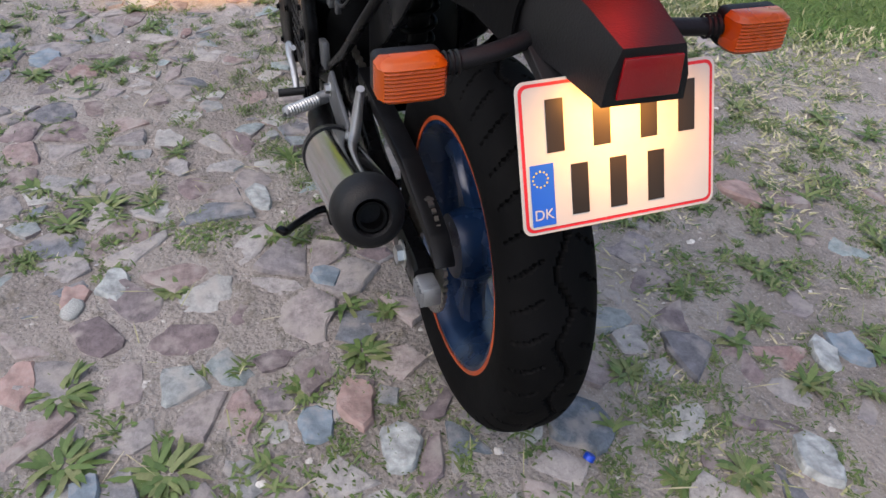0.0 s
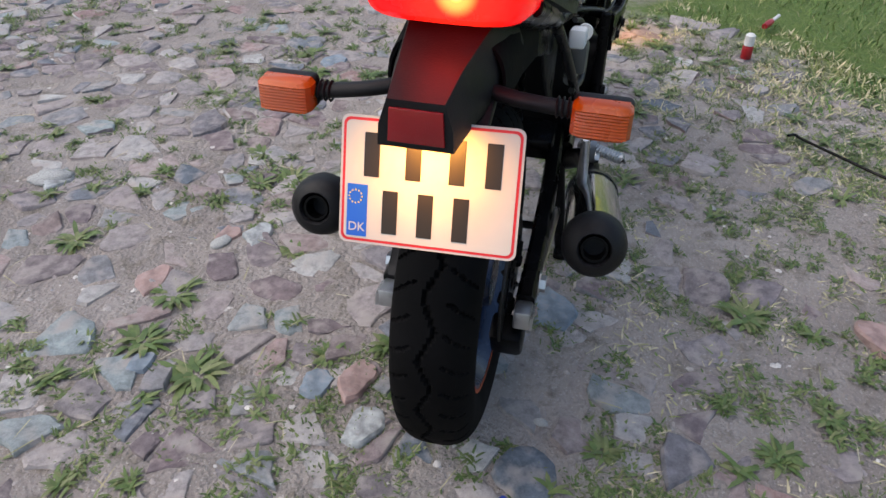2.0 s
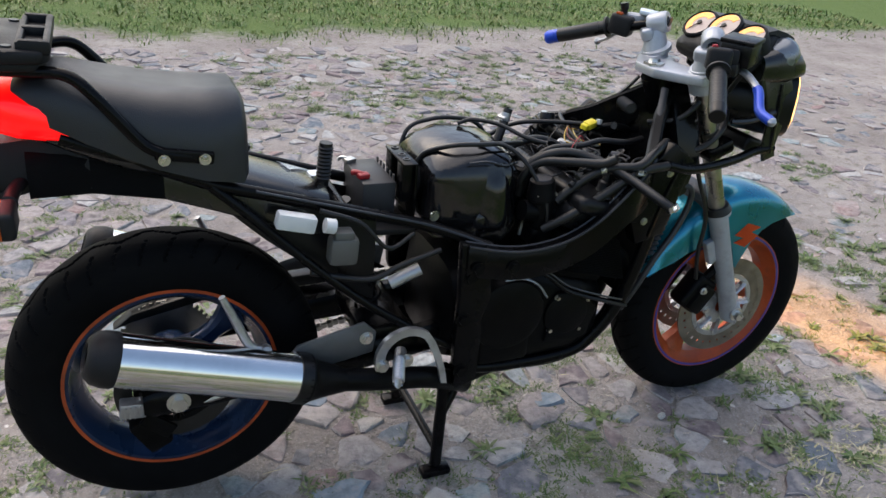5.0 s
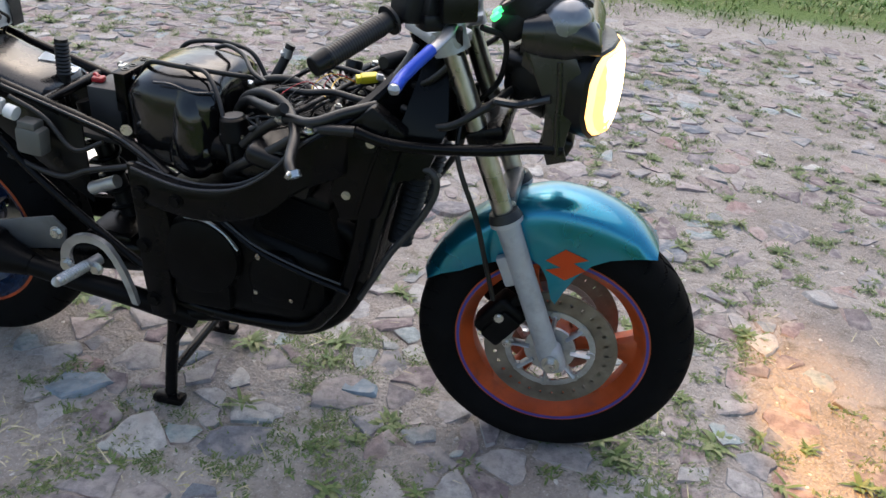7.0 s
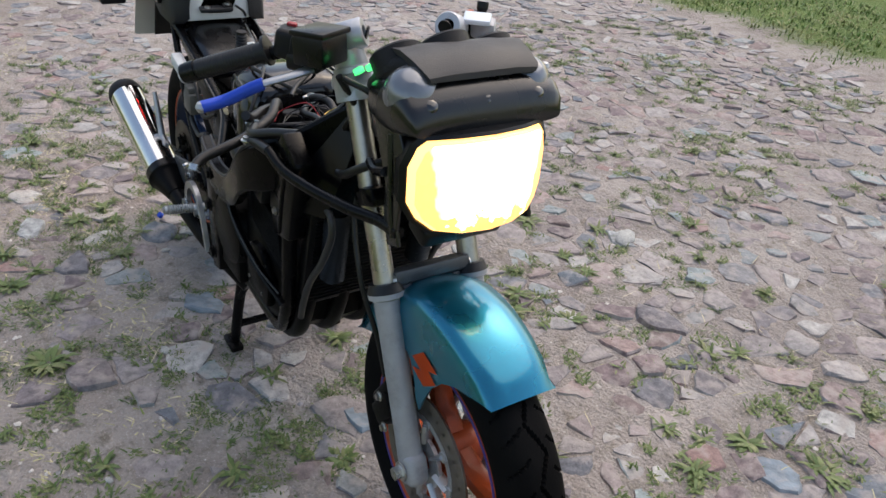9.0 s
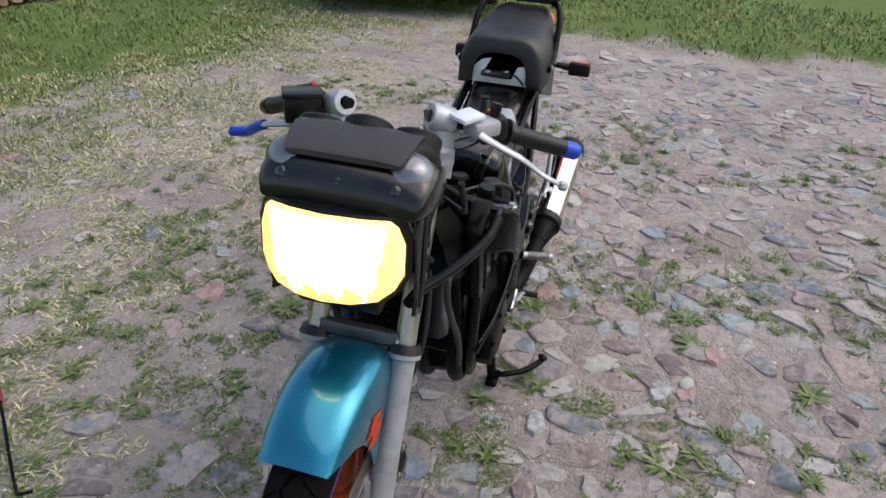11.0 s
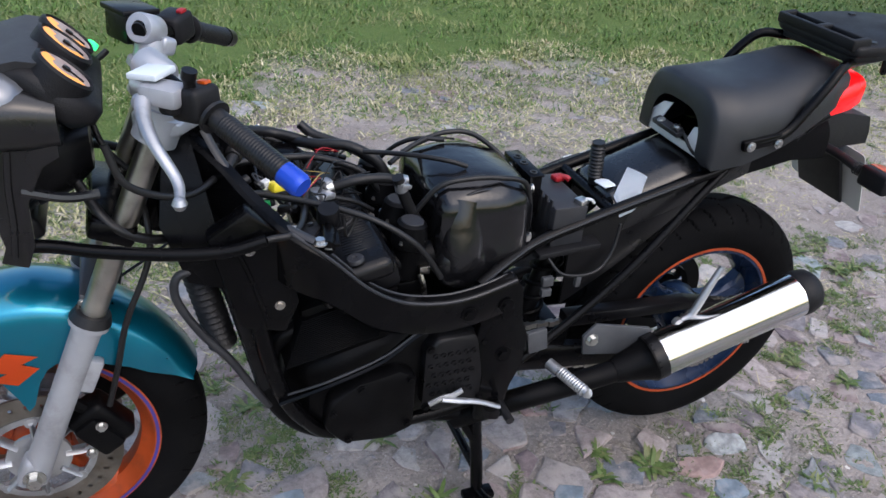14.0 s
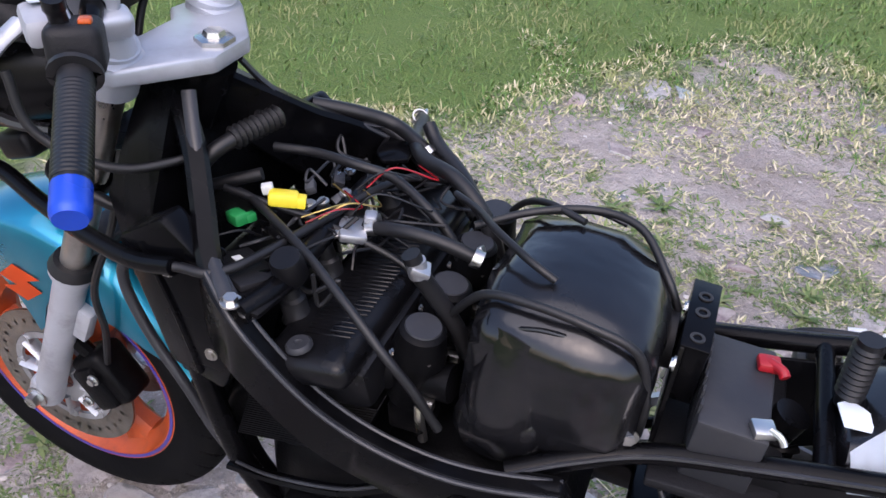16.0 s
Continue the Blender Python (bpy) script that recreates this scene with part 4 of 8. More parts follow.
for s in (-1, 1):
    base = Vector((1.192, 0.104 * s, 1.028))
    inner_g, end_g = Vector((1.137, 0.196 * s, 1.022)), Vector((1.043, 0.322, 0.968)) if s > 0 else Vector((1.040, -0.330, 0.960))
    d = (end_g - inner_g).normalized()
    bm = bm_new()
    # cast column on the fork top, split clamp ring round the bar
    add_tube(bm, [(1.196, 0.094 * s, 0.968), (1.194, 0.098 * s, 1.000), (1.191, 0.104 * s, 1.030)], lambda f: 0.033 - 0.009 * f, 18)
    add_lathe(bm, [(0.012, -0.024), (0.023, -0.024), (0.0255, -0.020), (0.0255, 0.020), (0.023, 0.024), (0.012, 0.024)], base + Vector((0.002, -0.004 * s, 0.020)), d, 24, closed=True)
    add_box(bm, base + Vector((-0.020, 0.004 * s, -0.008)), (0.030, 0.044, 0.030), (0, -20, -30 * s), 0.008, 3)
    add_lathe(bm, [(0.0, 0.004), (0.028, 0.004), (0.036, 0.0), (0.036, -0.010), (0.0, -0.010)], (1.196, 0.094 * s, 0.992), FORK_DIR, 26)
    riser = part("handlebar_riser", bm, M_CLAMP, bike, "silver cast handlebar riser")
    bm = bm_new()
    add_cyl(bm, base + Vector((0.004, -0.012 * s, 0.018)) - d * 0.022, base + Vector((0.004, -0.012 * s, 0.020)) - d * 0.018, 0.0125)
    part("riser_bolt", bm, M_BLACK, riser)
    bm = bm_new()
    add_cyl(bm, base + Vector((0.002, -0.004 * s, 0.020)), end_g - d * 0.02, 0.0118)
    bar = part("handlebar", bm, M_FRAME, bike)
    bm = bm_new()
    g0 = end_g - d * 0.150
    add_tube(bm, [g0, g0 + d * 0.004, g0 + d * 0.008, g0 + d * 0.012, end_g - d * 0.016, end_g - d * 0.012], lambda f: 0.0255 if 0.05 < f < 0.4 else 0.0168, 18, steps=3)
    add_ribbed(bm, g0 + d * 0.024, end_g - d * 0.016, 0.0172, 0.0180, 22)
    part("grip", bm, M_HOSE, bar, "ribbed black rubber grip")
    bm = bm_new()
    if s > 0:
        add_tube(bm, [end_g - d * 0.012, end_g + d * 0.014, end_g + d * 0.024], lambda f: 0.0175 - 0.003 * max(0, f - 0.6) / 0.4, 16)
        part("bar_end", bm, M_BLUE, bar, "blue bar-end cap")
    else:
        add_tube(bm, [end_g - d * 0.014, end_g + d * 0.010, end_g + d * 0.014], lambda f: 0.019 - 0.004 * f, 16)
        part("bar_end", bm, M_BLACK, bar)
    bm = bm_new()
    sw = inner_g - d * 0.018
    add_box(bm, sw, (0.058, 0.052, 0.050), (0, 8, -52 * s), 0.010, 3)
    add_box(bm, sw + Vector((0.028, 0.0, 0.004)), (0.03, 0.04, 0.036), (0, 8, -52 * s), 0.007)
    box = part("switch_box", bm, M_MATTE, bar, "black switch housing")
    bm = bm_new()
    add_box(bm, sw + Vector((-0.014, -0.003 * s, 0.027)), (0.017, 0.013, 0.008), (0, 8, -52 * s), 0.003)
    part("switch", bm, M_AMBER if s > 0 else M_RED, box, "orange switch" if s > 0 else "red kill switch")
    # lever
    bm = bm_new()
    tip = Vector((1.188, 0.336, 0.952)) if s > 0 else Vector((1.166, -0.350, 0.943))
    piv = Vector((1.216, 0.180 * s, 1.036 if s > 0 else 1.005))
    pts = [piv, piv.lerp(tip, 0.22) + Vector((0.008, 0, 0.004)), piv.lerp(tip, 0.5) + Vector((0.006, 0, 0.006)), piv.lerp(tip, 0.76) + Vector((-0.008, 0, -0.006)), tip]
    line = spline(pts, 6)
    if s > 0:
        add_tube(bm, pts, lambda f: 0.0115 - 0.005 * f, 10, flat=0.6)
        add_lathe(bm, [(0.0, -0.010), (0.007, -0.0075), (0.0105, 0), (0.007, 0.0075), (0.0, 0.010)], tip, "z", 12)
        part("clutch_lever", bm, M_ALU, bar, "silver clutch lever with ball end")
    else:
        add_tube(bm, line[:12], lambda f: 0.0115 - 0.002 * f, 10, flat=0.6, steps=1)
        lv = part("brake_lever", bm, M_ALU, bar, "silver brake lever with blue sleeve")
        bm = bm_new()
        add_tube(bm, line[11:], 0.0105, 12, steps=1)
        part("lever_sleeve", bm, M_BLUE, lv, "blue lever sleeve")
        bm = bm_new()
        add_lathe(bm, [(0.0, -0.010), (0.007, -0.0075), (0.0105, 0), (0.007, 0.0075), (0.0, 0.010)], tip, "z", 12)
        part("lever_ball", bm, M_ALU, lv)
    bm = bm_new()
    add_box(bm, piv + Vector((-0.030, -0.004 * s, 0.004)), (0.06, 0.045, 0.03), (0, 0, -38 * s), 0.008)
    part("lever_perch", bm, M_ALU_PAINT if s > 0 else M_BLACK, bar)
    if s < 0:
        bm = bm_new()
        add_box(bm, (1.216, -0.166, 1.038), (0.062, 0.070, 0.050), (0, -4, 28), 0.006, 2)
        add_box(bm, (1.216, -0.166, 1.066), (0.068, 0.076, 0.010), (0, -4, 28), 0.003, 2)
        part("brake_reservoir", bm, M_BLACK, bar, "black brake fluid reservoir")
    else:
        bm = bm_new()
        add_box(bm, (1.200, 0.150, 1.062), (0.048, 0.050, 0.010), (0, 6, -38), 0.003)
        part("clamp_cover", bm, M_STICKER, bar, "pale square cover")
        bm = bm_new()
        add_tube(bm, [(1.152, 0.190, 1.040), (1.154, 0.192, 1.066), (1.152, 0.194, 1.078)], lambda f: 0.009 if f < 0.5 else 0.011, 10)
        part("choke_lever", bm, M_BLACK, bar)

# cockpit and headlamp
def hood_ring(x, hw, z0, z1, p=0.6, q=0.7, cy=0.008, n=28):
    return [(x, cy + hw * math.copysign(abs(math.cos(a)) ** p, math.cos(a)), (z0 + z1) / 2 + (z1 - z0) / 2 * math.copysign(abs(math.sin(a)) ** q, math.sin(a)))
            for a in (2 * math.pi * k / n for k in range(n))]


bm = bm_new()
add_loft(bm, [hood_ring(x, hw, z0, z1) for x, hw, z0, z1 in ((1.272, 0.106, 0.985, 1.004), (1.283, 0.122, 0.968, 1.018), (1.315, 0.130, 0.960, 1.050), (1.345, 0.128, 0.980, 1.072), (1.368, 0.116, 1.010, 1.076), (1.400, 0.102, 1.035, 1.068))])
dash = part("instrument_panel", bm, M_MATTE, bike, "dark grey instrument hood with three round gauges")
bm = bm_new()
add_loft(bm, [[(x, 0.006 - w, z), (x, 0.006 - w * 0.6, z + 0.003), (x, 0.006 + w * 0.6, z + 0.003), (x, 0.006 + w, z), (x, 0.006 + w - 0.004, z - h), (x, 0.006 - w + 0.004, z - h)] for x, w, z, h in
              ((1.345, 0.112, 1.070, 0.008), (1.370, 0.112, 1.074, 0.012), (1.405, 0.108, 1.066, 0.014), (1.434, 0.103, 1.055, 0.012), (1.440, 0.100, 1.050, 0.007))])
part("dash_visor", bm, M_VISOR, dash, "flat dark grey visor")
# gloss black shroud between the hood and the lamp, with two bulges over the outer gauges
bm = bm_new()
add_loft(bm, [hood_ring(x, hw, z0, z1, 0.5, 0.6) for x, hw, z0, z1 in ((1.330, 0.144, 0.945, 1.030), (1.375, 0.150, 0.940, 1.046), (1.410, 0.151, 0.942, 1.046), (1.438, 0.148, 0.952, 1.036), (1.456, 0.143, 0.960, 1.016), (1.466, 0.136, 0.966, 0.992))])
shroud = part("lamp_shroud", bm, M_GLOSS, dash, "gloss black shroud over the headlamp")
# dark gloss domes; the silver-grey colour stands in for bright sky reflections
for y in (-0.098, 0.108):
    bm = bm_new()
    add_lathe(bm, [(0, 0.050), (0.014, 0.048), (0.028, 0.041), (0.039, 0.028), (0.044, 0.012), (0.046, -0.02), (0.044, -0.04)], (1.398, y, 1.010), (0.66, 0.30 if y > 0 else -0.30, 0.69), 36)
    part("gauge_back", bm, M_SILVER, shroud, "rounded gloss gauge back, silvered for its sky reflection")
for y in (-0.094, 0.004, 0.102):
    bm = bm_new()
    add_lathe(bm, [(0, 0.020), (0.010, 0.018), (0.018, 0.010), (0.020, -0.004), (0.020, -0.02)], (1.440, y, 1.004), (0.95, 0, 0.30), 20)
    part("bulb_socket", bm, M_PIANO, shroud)
for k, y in enumerate((-0.080, 0.006, 0.092)):
    g = Vector((1.316, y, 1.046 + (0.010 if k == 1 else 0)))
    nrm = Vector((-0.66, -0.04, 0.75)).normalized()
    bm = bm_new()
    add_lathe(bm, [(0.043, -0.030), (0.044, 0.006), (0.040, 0.010), (0.038, 0.007), (0.037, 0.003), (0.0, 0.003)], g, nrm, 36)
    pod = part("gauge", bm, M_MATTE, dash, "round black gauge pod")
    bm = bm_new()
    add_lathe(bm, [(0.0, 0.0065), (0.0375, 0.0065), (0.0375, 0.0045), (0.0, 0.0045)], g, nrm, 36)
    part("gauge_face", bm, M_GAUGE, pod, "pale gauge face")
    bm = bm_new()
    across = (Vector((0, 1, 0)) - nrm * nrm.y).normalized()
    up_ = nrm.cross(across)
    arcs = [[g + nrm * zz + (across * math.cos(a) + up_ * math.sin(a)) * rr for rr, zz in ((0.020, 0.0066), (0.020, 0.0076), (0.036, 0.0076), (0.036, 0.0066))]
            for a in np.linspace(-2.2, 1.0, 16)]
    add_loft(bm, arcs)
    part("dial_scale", bm, M_DIAL, pod, "glowing amber dial scale")
    bm = bm_new()
    add_tube(bm, [g + nrm * 0.009, g + nrm * 0.009 + up_ * 0.026 + across * 0.012], 0.0014, 6)
    add_lathe(bm, [(0, 0.012), (0.006, 0.011), (0.006, 0.007), (0, 0.007)], g, nrm, 12)
    part("gauge_needle", bm, M_BLACK, pod)
for k in range(2):
    bm = bm_new()
    add_lathe(bm, [(0, 0.010), (0.009, 0.008), (0.009, 0.0), (0, 0)], (1.284, -0.128 + 0.022 * k, 1.014 + 0.004 * k), Vector((-0.62, -0.2, 0.78)), 12)
    part("telltale", bm, M_GREENLED, dash, "small green telltale lamp")

bm = bm_new()
LC = Vector((1.496, -0.004, 0.890))


def lens_outline(k):
    return [Vector((0, y * k, z * k)) for y, z in ((-0.060, 0.080), (0, 0.082), (0.060, 0.080), (0.104, 0.076), (0.116, 0.064), (0.127, 0.032), (0.127, -0.026), (0.114, -0.052), (0.092, -0.070),
                                                   (0.050, -0.076), (0, -0.077), (-0.050, -0.076), (-0.092, -0.070), (-0.114, -0.052), (-0.127, -0.026), (-0.127, 0.032), (-0.116, 0.064), (-0.104, 0.076))]


def lens_ring(k, x, bow=0.046):
    return [LC + p + Vector((x - bow * (p.y / 0.134) ** 2 - 0.02 * p.z, 0, 0)) for p in lens_outline(k)]


add_loft(bm, [lens_ring(0.70, -0.13, 0.0), lens_ring(0.95, -0.09, 0.01), lens_ring(1.06, -0.012), lens_ring(1.08, 0.0), lens_ring(1.02, 0.004), lens_ring(0.99, -0.004)])
lamp = part("headlamp", bm, M_BLACK, bike, "rectangular lit headlamp in black housing")
bm = bm_new()
add_loft(bm, [lens_ring(1.0, 0.0), lens_ring(0.99, 0.006), lens_ring(0.975, 0.0095), lens_ring(0.95, 0.0115)], cap=False)
part("lens_rim", bm, M_LAMP_EDGE, lamp, "amber glowing lens border")
bm = bm_new()
add_loft(bm, [lens_ring(0.95, 0.0115), lens_ring(0.88, 0.0132), lens_ring(0.80, 0.015), lens_ring(0.6, 0.018), lens_ring(0.3, 0.020), lens_ring(0.05, 0.021), lens_ring(0.001, 0.021)], cap=False)
part("lens", bm, M_LAMP, lamp, "bright warm white headlamp glass")
# the reflector glows white in the middle, amber in its side facets and paler along the foot
nt = M_LAMP.node_tree
tc = nt.nodes.new("ShaderNodeTexCoord")
xyz = nt.nodes.new("ShaderNodeSeparateXYZ")
nt.links.new(tc.outputs["Object"], xyz.inputs["Vector"])


def math_node(op, a, b=0.0):
    n = nt.nodes.new("ShaderNodeMath")
    n.operation = op
    for k, v in enumerate((a, b)):
        if isinstance(v, float):
            n.inputs[k].default_value = v
        else:
            nt.links.new(v, n.inputs[k])
    return n.outputs["Value"]


side = math_node("ABSOLUTE", math_node("SUBTRACT", xyz.outputs["Y"], LC.y))
slant = math_node("MULTIPLY", math_node("SUBTRACT", xyz.outputs["Z"], LC.z), 0.16)
wob = nt.nodes.new("ShaderNodeTexNoise")
wob.inputs["Scale"].default_value = 46
nt.links.new(tc.outputs["Object"], wob.inputs["Vector"])
edge = math_node("ADD", math_node("SUBTRACT", side, slant), math_node("MULTIPLY", wob.outputs["Fac"], 0.020))
foot = math_node("SUBTRACT", LC.z - 0.046, xyz.outputs["Z"])
reach = math_node("MAXIMUM", edge, math_node("ADD", math_node("MULTIPLY", foot, 1.2), math_node("MULTIPLY", wob.outputs["Fac"], 0.18)))
glow = nt.nodes.new("ShaderNodeValToRGB")
el = glow.color_ramp.elements
el[0].position, el[0].color = 0.093, (9.0, 6.2, 2.9, 1)
el[1].position, el[1].color = 0.104, (1.8, 0.72, 0.11, 1)
e = el.new(0.136)
e.color = (1.6, 0.66, 0.11, 1)
nt.links.new(reach, glow.inputs["Fac"])
nt.links.new(glow.outputs["Color"], nt.nodes["Principled BSDF"].inputs["Emission Color"])
nt.nodes["Principled BSDF"].inputs["Emission Strength"].default_value = 1.0
beam_data = bpy.data.lights.new("headlamp_beam", "SPOT")
beam_data.energy, beam_data.color = 2600, (1.0, 0.55, 0.01)
beam_data.spot_size, beam_data.spot_blend, beam_data.shadow_soft_size = radians(24), 0.9, 0.05
beam = new("headlamp_beam", beam_data)
beam.matrix_world = look((1.53, 0.0, 0.88), (6.6, -0.15, 0.10))
dip_data = bpy.data.lights.new("headlamp_dip", "SPOT")
dip_data.energy, dip_data.color = 110, (1.0, 0.45, 0.0)
dip_data.spot_size, dip_data.spot_blend, dip_data.shadow_soft_size = radians(22), 0.9, 0.03
dip = new("headlamp_dip", dip_data)
dip.matrix_world = look((1.535, 0.02, 0.84), (2.24, 0.16, 0.0)) @ Matrix.Diagonal((3.4, 1, 1, 1))
# side brackets and bellows behind the lamp
for s in (-1, 1):
    bm = bm_new()
    add_plate(bm, [(1.335, 0.985), (1.425, 0.968), (1.446, 0.93), (1.430, 0.80), (1.44, 0.775), (1.405, 0.762), (1.390, 0.80), (1.388, 0.87), (1.360, 0.925), (1.335, 0.94)], 0.004 + 0.132 * s - 0.004, 0.004 + 0.132 * s + 0.004, 0.002)
    add_tube(bm, [(1.400, 0.004 + 0.136 * s, 0.955), (1.408, 0.004 + 0.138 * s, 0.90), (1.412, 0.004 + 0.138 * s, 0.84), (1.420, 0.004 + 0.136 * s, 0.785)], 0.005, 8)
    add_tube(bm, [(1.395, 0.136 * s, 0.890), (1.340, 0.125 * s, 0.868), (1.295, 0.110 * s, 0.862)], 0.008, 8)
    part("lamp_bracket", bm, M_GLOSS, bike, "black lamp side bracket")
    bm = bm_new()
    add_tube(bm, [(1.43, 0.125 * s, 0.795), (1.37, 0.13 * s, 0.790), (1.30, 0.150 * s, 0.782), (1.20, 0.178 * s, 0.780), (1.12, 0.195 * s, 0.785), (1.06, 0.20 * s, 0.80)], 0.011, 10)
    part("fairing_stay", bm, M_FRAME, bike, "bent black tube stay")
bm = bm_new()
add_box(bm, (1.415, -0.004, 0.785), (0.060, 0.16, 0.040), (0, 20, 0), 0.010, 3)
add_loft(bm, [hood_ring(x, hw, z0, z1, 0.7, 0.7, -0.004) for x, hw, z0, z1 in ((1.30, 0.045, 0.86, 0.94), (1.33, 0.075, 0.835, 0.95), (1.38, 0.105, 0.82, 0.96))])
part("lamp_back", bm, M_BLACK, bike)


def hose(pts, r, name="hose", mat=None, parent=None, label="", n=10, steps=7):
    bm = bm_new()
    add_tube(bm, pts, r, n, steps)
    return part(name, bm, mat or M_HOSE, parent or bike, label)


def clip(p, d, r, parent, name="hose_clamp"):
    """A bright spring clamp with two ears round a hose end."""
    d = Vector(d).normalized()
    bm = bm_new()
    add_lathe(bm, [(r, -0.006), (r + 0.0025, -0.006), (r + 0.0025, 0.006), (r, 0.006)], p, d, 18, closed=True)
    u = d.cross(Vector((0.3, 0.2, 1))).normalized()
    add_box(bm, Vector(p) + u * (r + 0.006), (0.006, 0.010, 0.010), (20, 30, 0), 0.001)
    part(name, bm, M_BOLT, parent, "bright spring hose clamp")


def superring(x, cy, hw, z0, z1, p=0.55, n=28):
    return [(x, cy + hw * math.copysign(abs(math.cos(a)) ** p, math.cos(a)), (z0 + z1) / 2 + (z1 - z0) / 2 * math.copysign(abs(math.sin(a)) ** p, math.sin(a)))
            for a in (2 * math.pi * k / n for k in range(n))]


def rail(pts, width):
    """A deep box rail; points carry x, y, top and height."""
    line = spline([p[:3] for p in pts], 6)
    hs = spline([(p[3], 0, 0) for p in pts], 6)
    rings = []
    for i, (p, h) in enumerate(zip(line, hs)):
        d = (line[min(i + 1, len(line) - 1)] - line[max(0, i - 1)])
        side = Vector((-d.y, d.x, 0)).normalized() * width / 2
        hh, b = h.x, 0.007
        up = Vector((0, 0, 1))
        rings.append([p - side - up * b, p - side * 0.6, p + side * 0.6, p + side - up * b, p + side - up * (hh - b), p + side * 0.6 - up * hh, p - side * 0.6 - up * hh, p - side - up * (hh - b)])
    return rings


# frame
for s in (-1, 1):
    bm = bm_new()
    add_loft(bm, rail([(1.155, 0.040 * s, 0.925, 0.09), (1.106, 0.084 * s, 0.884, 0.11), (1.066, 0.132 * s, 0.843, 0.12), (1.020, 0.186 * s, 0.808, 0.11), (0.965, 0.213 * s, 0.770, 0.095), (0.895, 0.212 * s, 0.698, 0.085),
                       (0.83, 0.206 * s, 0.655, 0.075), (0.755, 0.202 * s, 0.637, 0.072), (0.685, 0.196 * s, 0.637, 0.072), (0.60, 0.185 * s, 0.652, 0.075)], 0.028))
    frame_rail = part("frame_rail", bm, M_FRAME, bike, "curved black steel frame rail")
    # welded seams; their paler steel also puts in the rail's edge highlights
    for dy, dz in ((0.012, -0.003), (-0.010, -0.001)):
        bm = bm_new()
        add_tube(bm, [(1.020, (0.186 + dy) * s, 0.808 + dz), (0.965, (0.213 + dy) * s, 0.770 + dz), (0.895, (0.212 + dy) * s, 0.698 + dz), (0.83, (0.206 + dy) * s, 0.655 + dz),
                      (0.755, (0.202 + dy) * s, 0.637 + dz), (0.685, (0.196 + dy) * s, 0.637 + dz), (0.60, (0.185 + dy) * s, 0.652 + dz)], 0.0032, 8)
        part("rail_seam", bm, M_BRACKET, frame_rail, "welded sheet seam, paler for its edge highlight")
    # folded flange; what it reflects is put into its paler grey
    bm = bm_new()
    add_tube(bm, [(1.130, 0.052 * s, 0.930), (1.112, 0.075 * s, 0.893), (1.080, 0.112 * s, 0.848), (1.033, 0.170 * s, 0.812), (0.985, 0.212 * s, 0.795)], 0.0085, 8, flat=0.5)
    part("rail_flange", bm, M_BRACKET, frame_rail, "folded flange with its sheen in paler grey")
    bolts([(0.978, 0.214 * s, 0.792), (0.962, 0.206 * s, 0.780)], (0, 0, 1), frame_rail, r=0.008, h=0.008)
    bolts([(0.70, 0.214 * s, 0.60), (0.62, 0.206 * s, 0.60)], (0, s, 0), frame_rail, M_ENGINE, 0.010, 0.008)
    bm = bm_new()
    add_plate(bm, [(0.600, 0.655), (0.655, 0.64), (0.665, 0.52), (0.645, 0.42), (0.650, 0.30), (0.590, 0.285), (0.576, 0.38), (0.556, 0.43), (0.552, 0.50), (0.570, 0.55), (0.578, 0.62)] if s > 0 else [(0.585, 0.655), (0.655, 0.64), (0.668, 0.52), (0.655, 0.42), (0.655, 0.30), (0.600, 0.285), (0.590, 0.40), (0.592, 0.52)], 0.168 * s, 0.192 * s, 0.006)
    pivot = part("pivot_plate", bm, M_FRAME, bike, "black swingarm pivot plate")
    bolts([(0.612, 0.192 * s, 0.575), (0.605, 0.192 * s, 0.47), (0.612, 0.192 * s, 0.335)], (0, s, 0), pivot, M_ENGINE, 0.012, 0.009)
    bm = bm_new()
    add_tube(bm, [(0.665, 0.170 * s, 0.628), (0.60, 0.140 * s, 0.650), (0.52, 0.112 * s, 0.672), (0.41, 0.106 * s, 0.702), (0.285, 0.106 * s, 0.738), (0.18, 0.106 * s, 0.768), (0.105, 0.108 * s, 0.790), (0.0, 0.110 * s, 0.835), (-0.14, 0.100 * s, 0.890)],
             0.0125, 12)
    sub = part("subframe_rail", bm, M_FRAME, bike, "black tubular subframe rail")
    # edge highlight of the subframe rail, drawn as a thin paler tube
    bm = bm_new()
    add_tube(bm, [(0.665, 0.181 * s, 0.634), (0.60, 0.151 * s, 0.656), (0.52, 0.123 * s, 0.678), (0.41, 0.117 * s, 0.708), (0.285, 0.117 * s, 0.744), (0.18, 0.117 * s, 0.774)], 0.0030, 6)
    part("rail_highlight", bm, M_BRACKET, sub, "thin paler line drawn as the rail's edge highlight")
    bm = bm_new()
    add_tube(bm, [(0.600, 0.165 * s, 0.385), (0.53, 0.160 * s, 0.425), (0.40, 0.150 * s, 0.515), (0.29, 0.142 * s, 0.610), (0.17, 0.124 * s, 0.725), (0.10, 0.112 * s, 0.788)], 0.0095, 10)
    part("subframe_strut", bm, M_FRAME, bike)
    bm = bm_new()
    add_tube(bm, [(1.085, 0.165 * s, 0.77), (1.075, 0.168 * s, 0.62), (1.040, 0.160 * s, 0.45), (0.990, 0.150 * s, 0.352), (0.925, 0.140 * s, 0.298), (0.75, 0.130 * s, 0.284), (0.62, 0.130 * s, 0.300)], 0.016, 12)
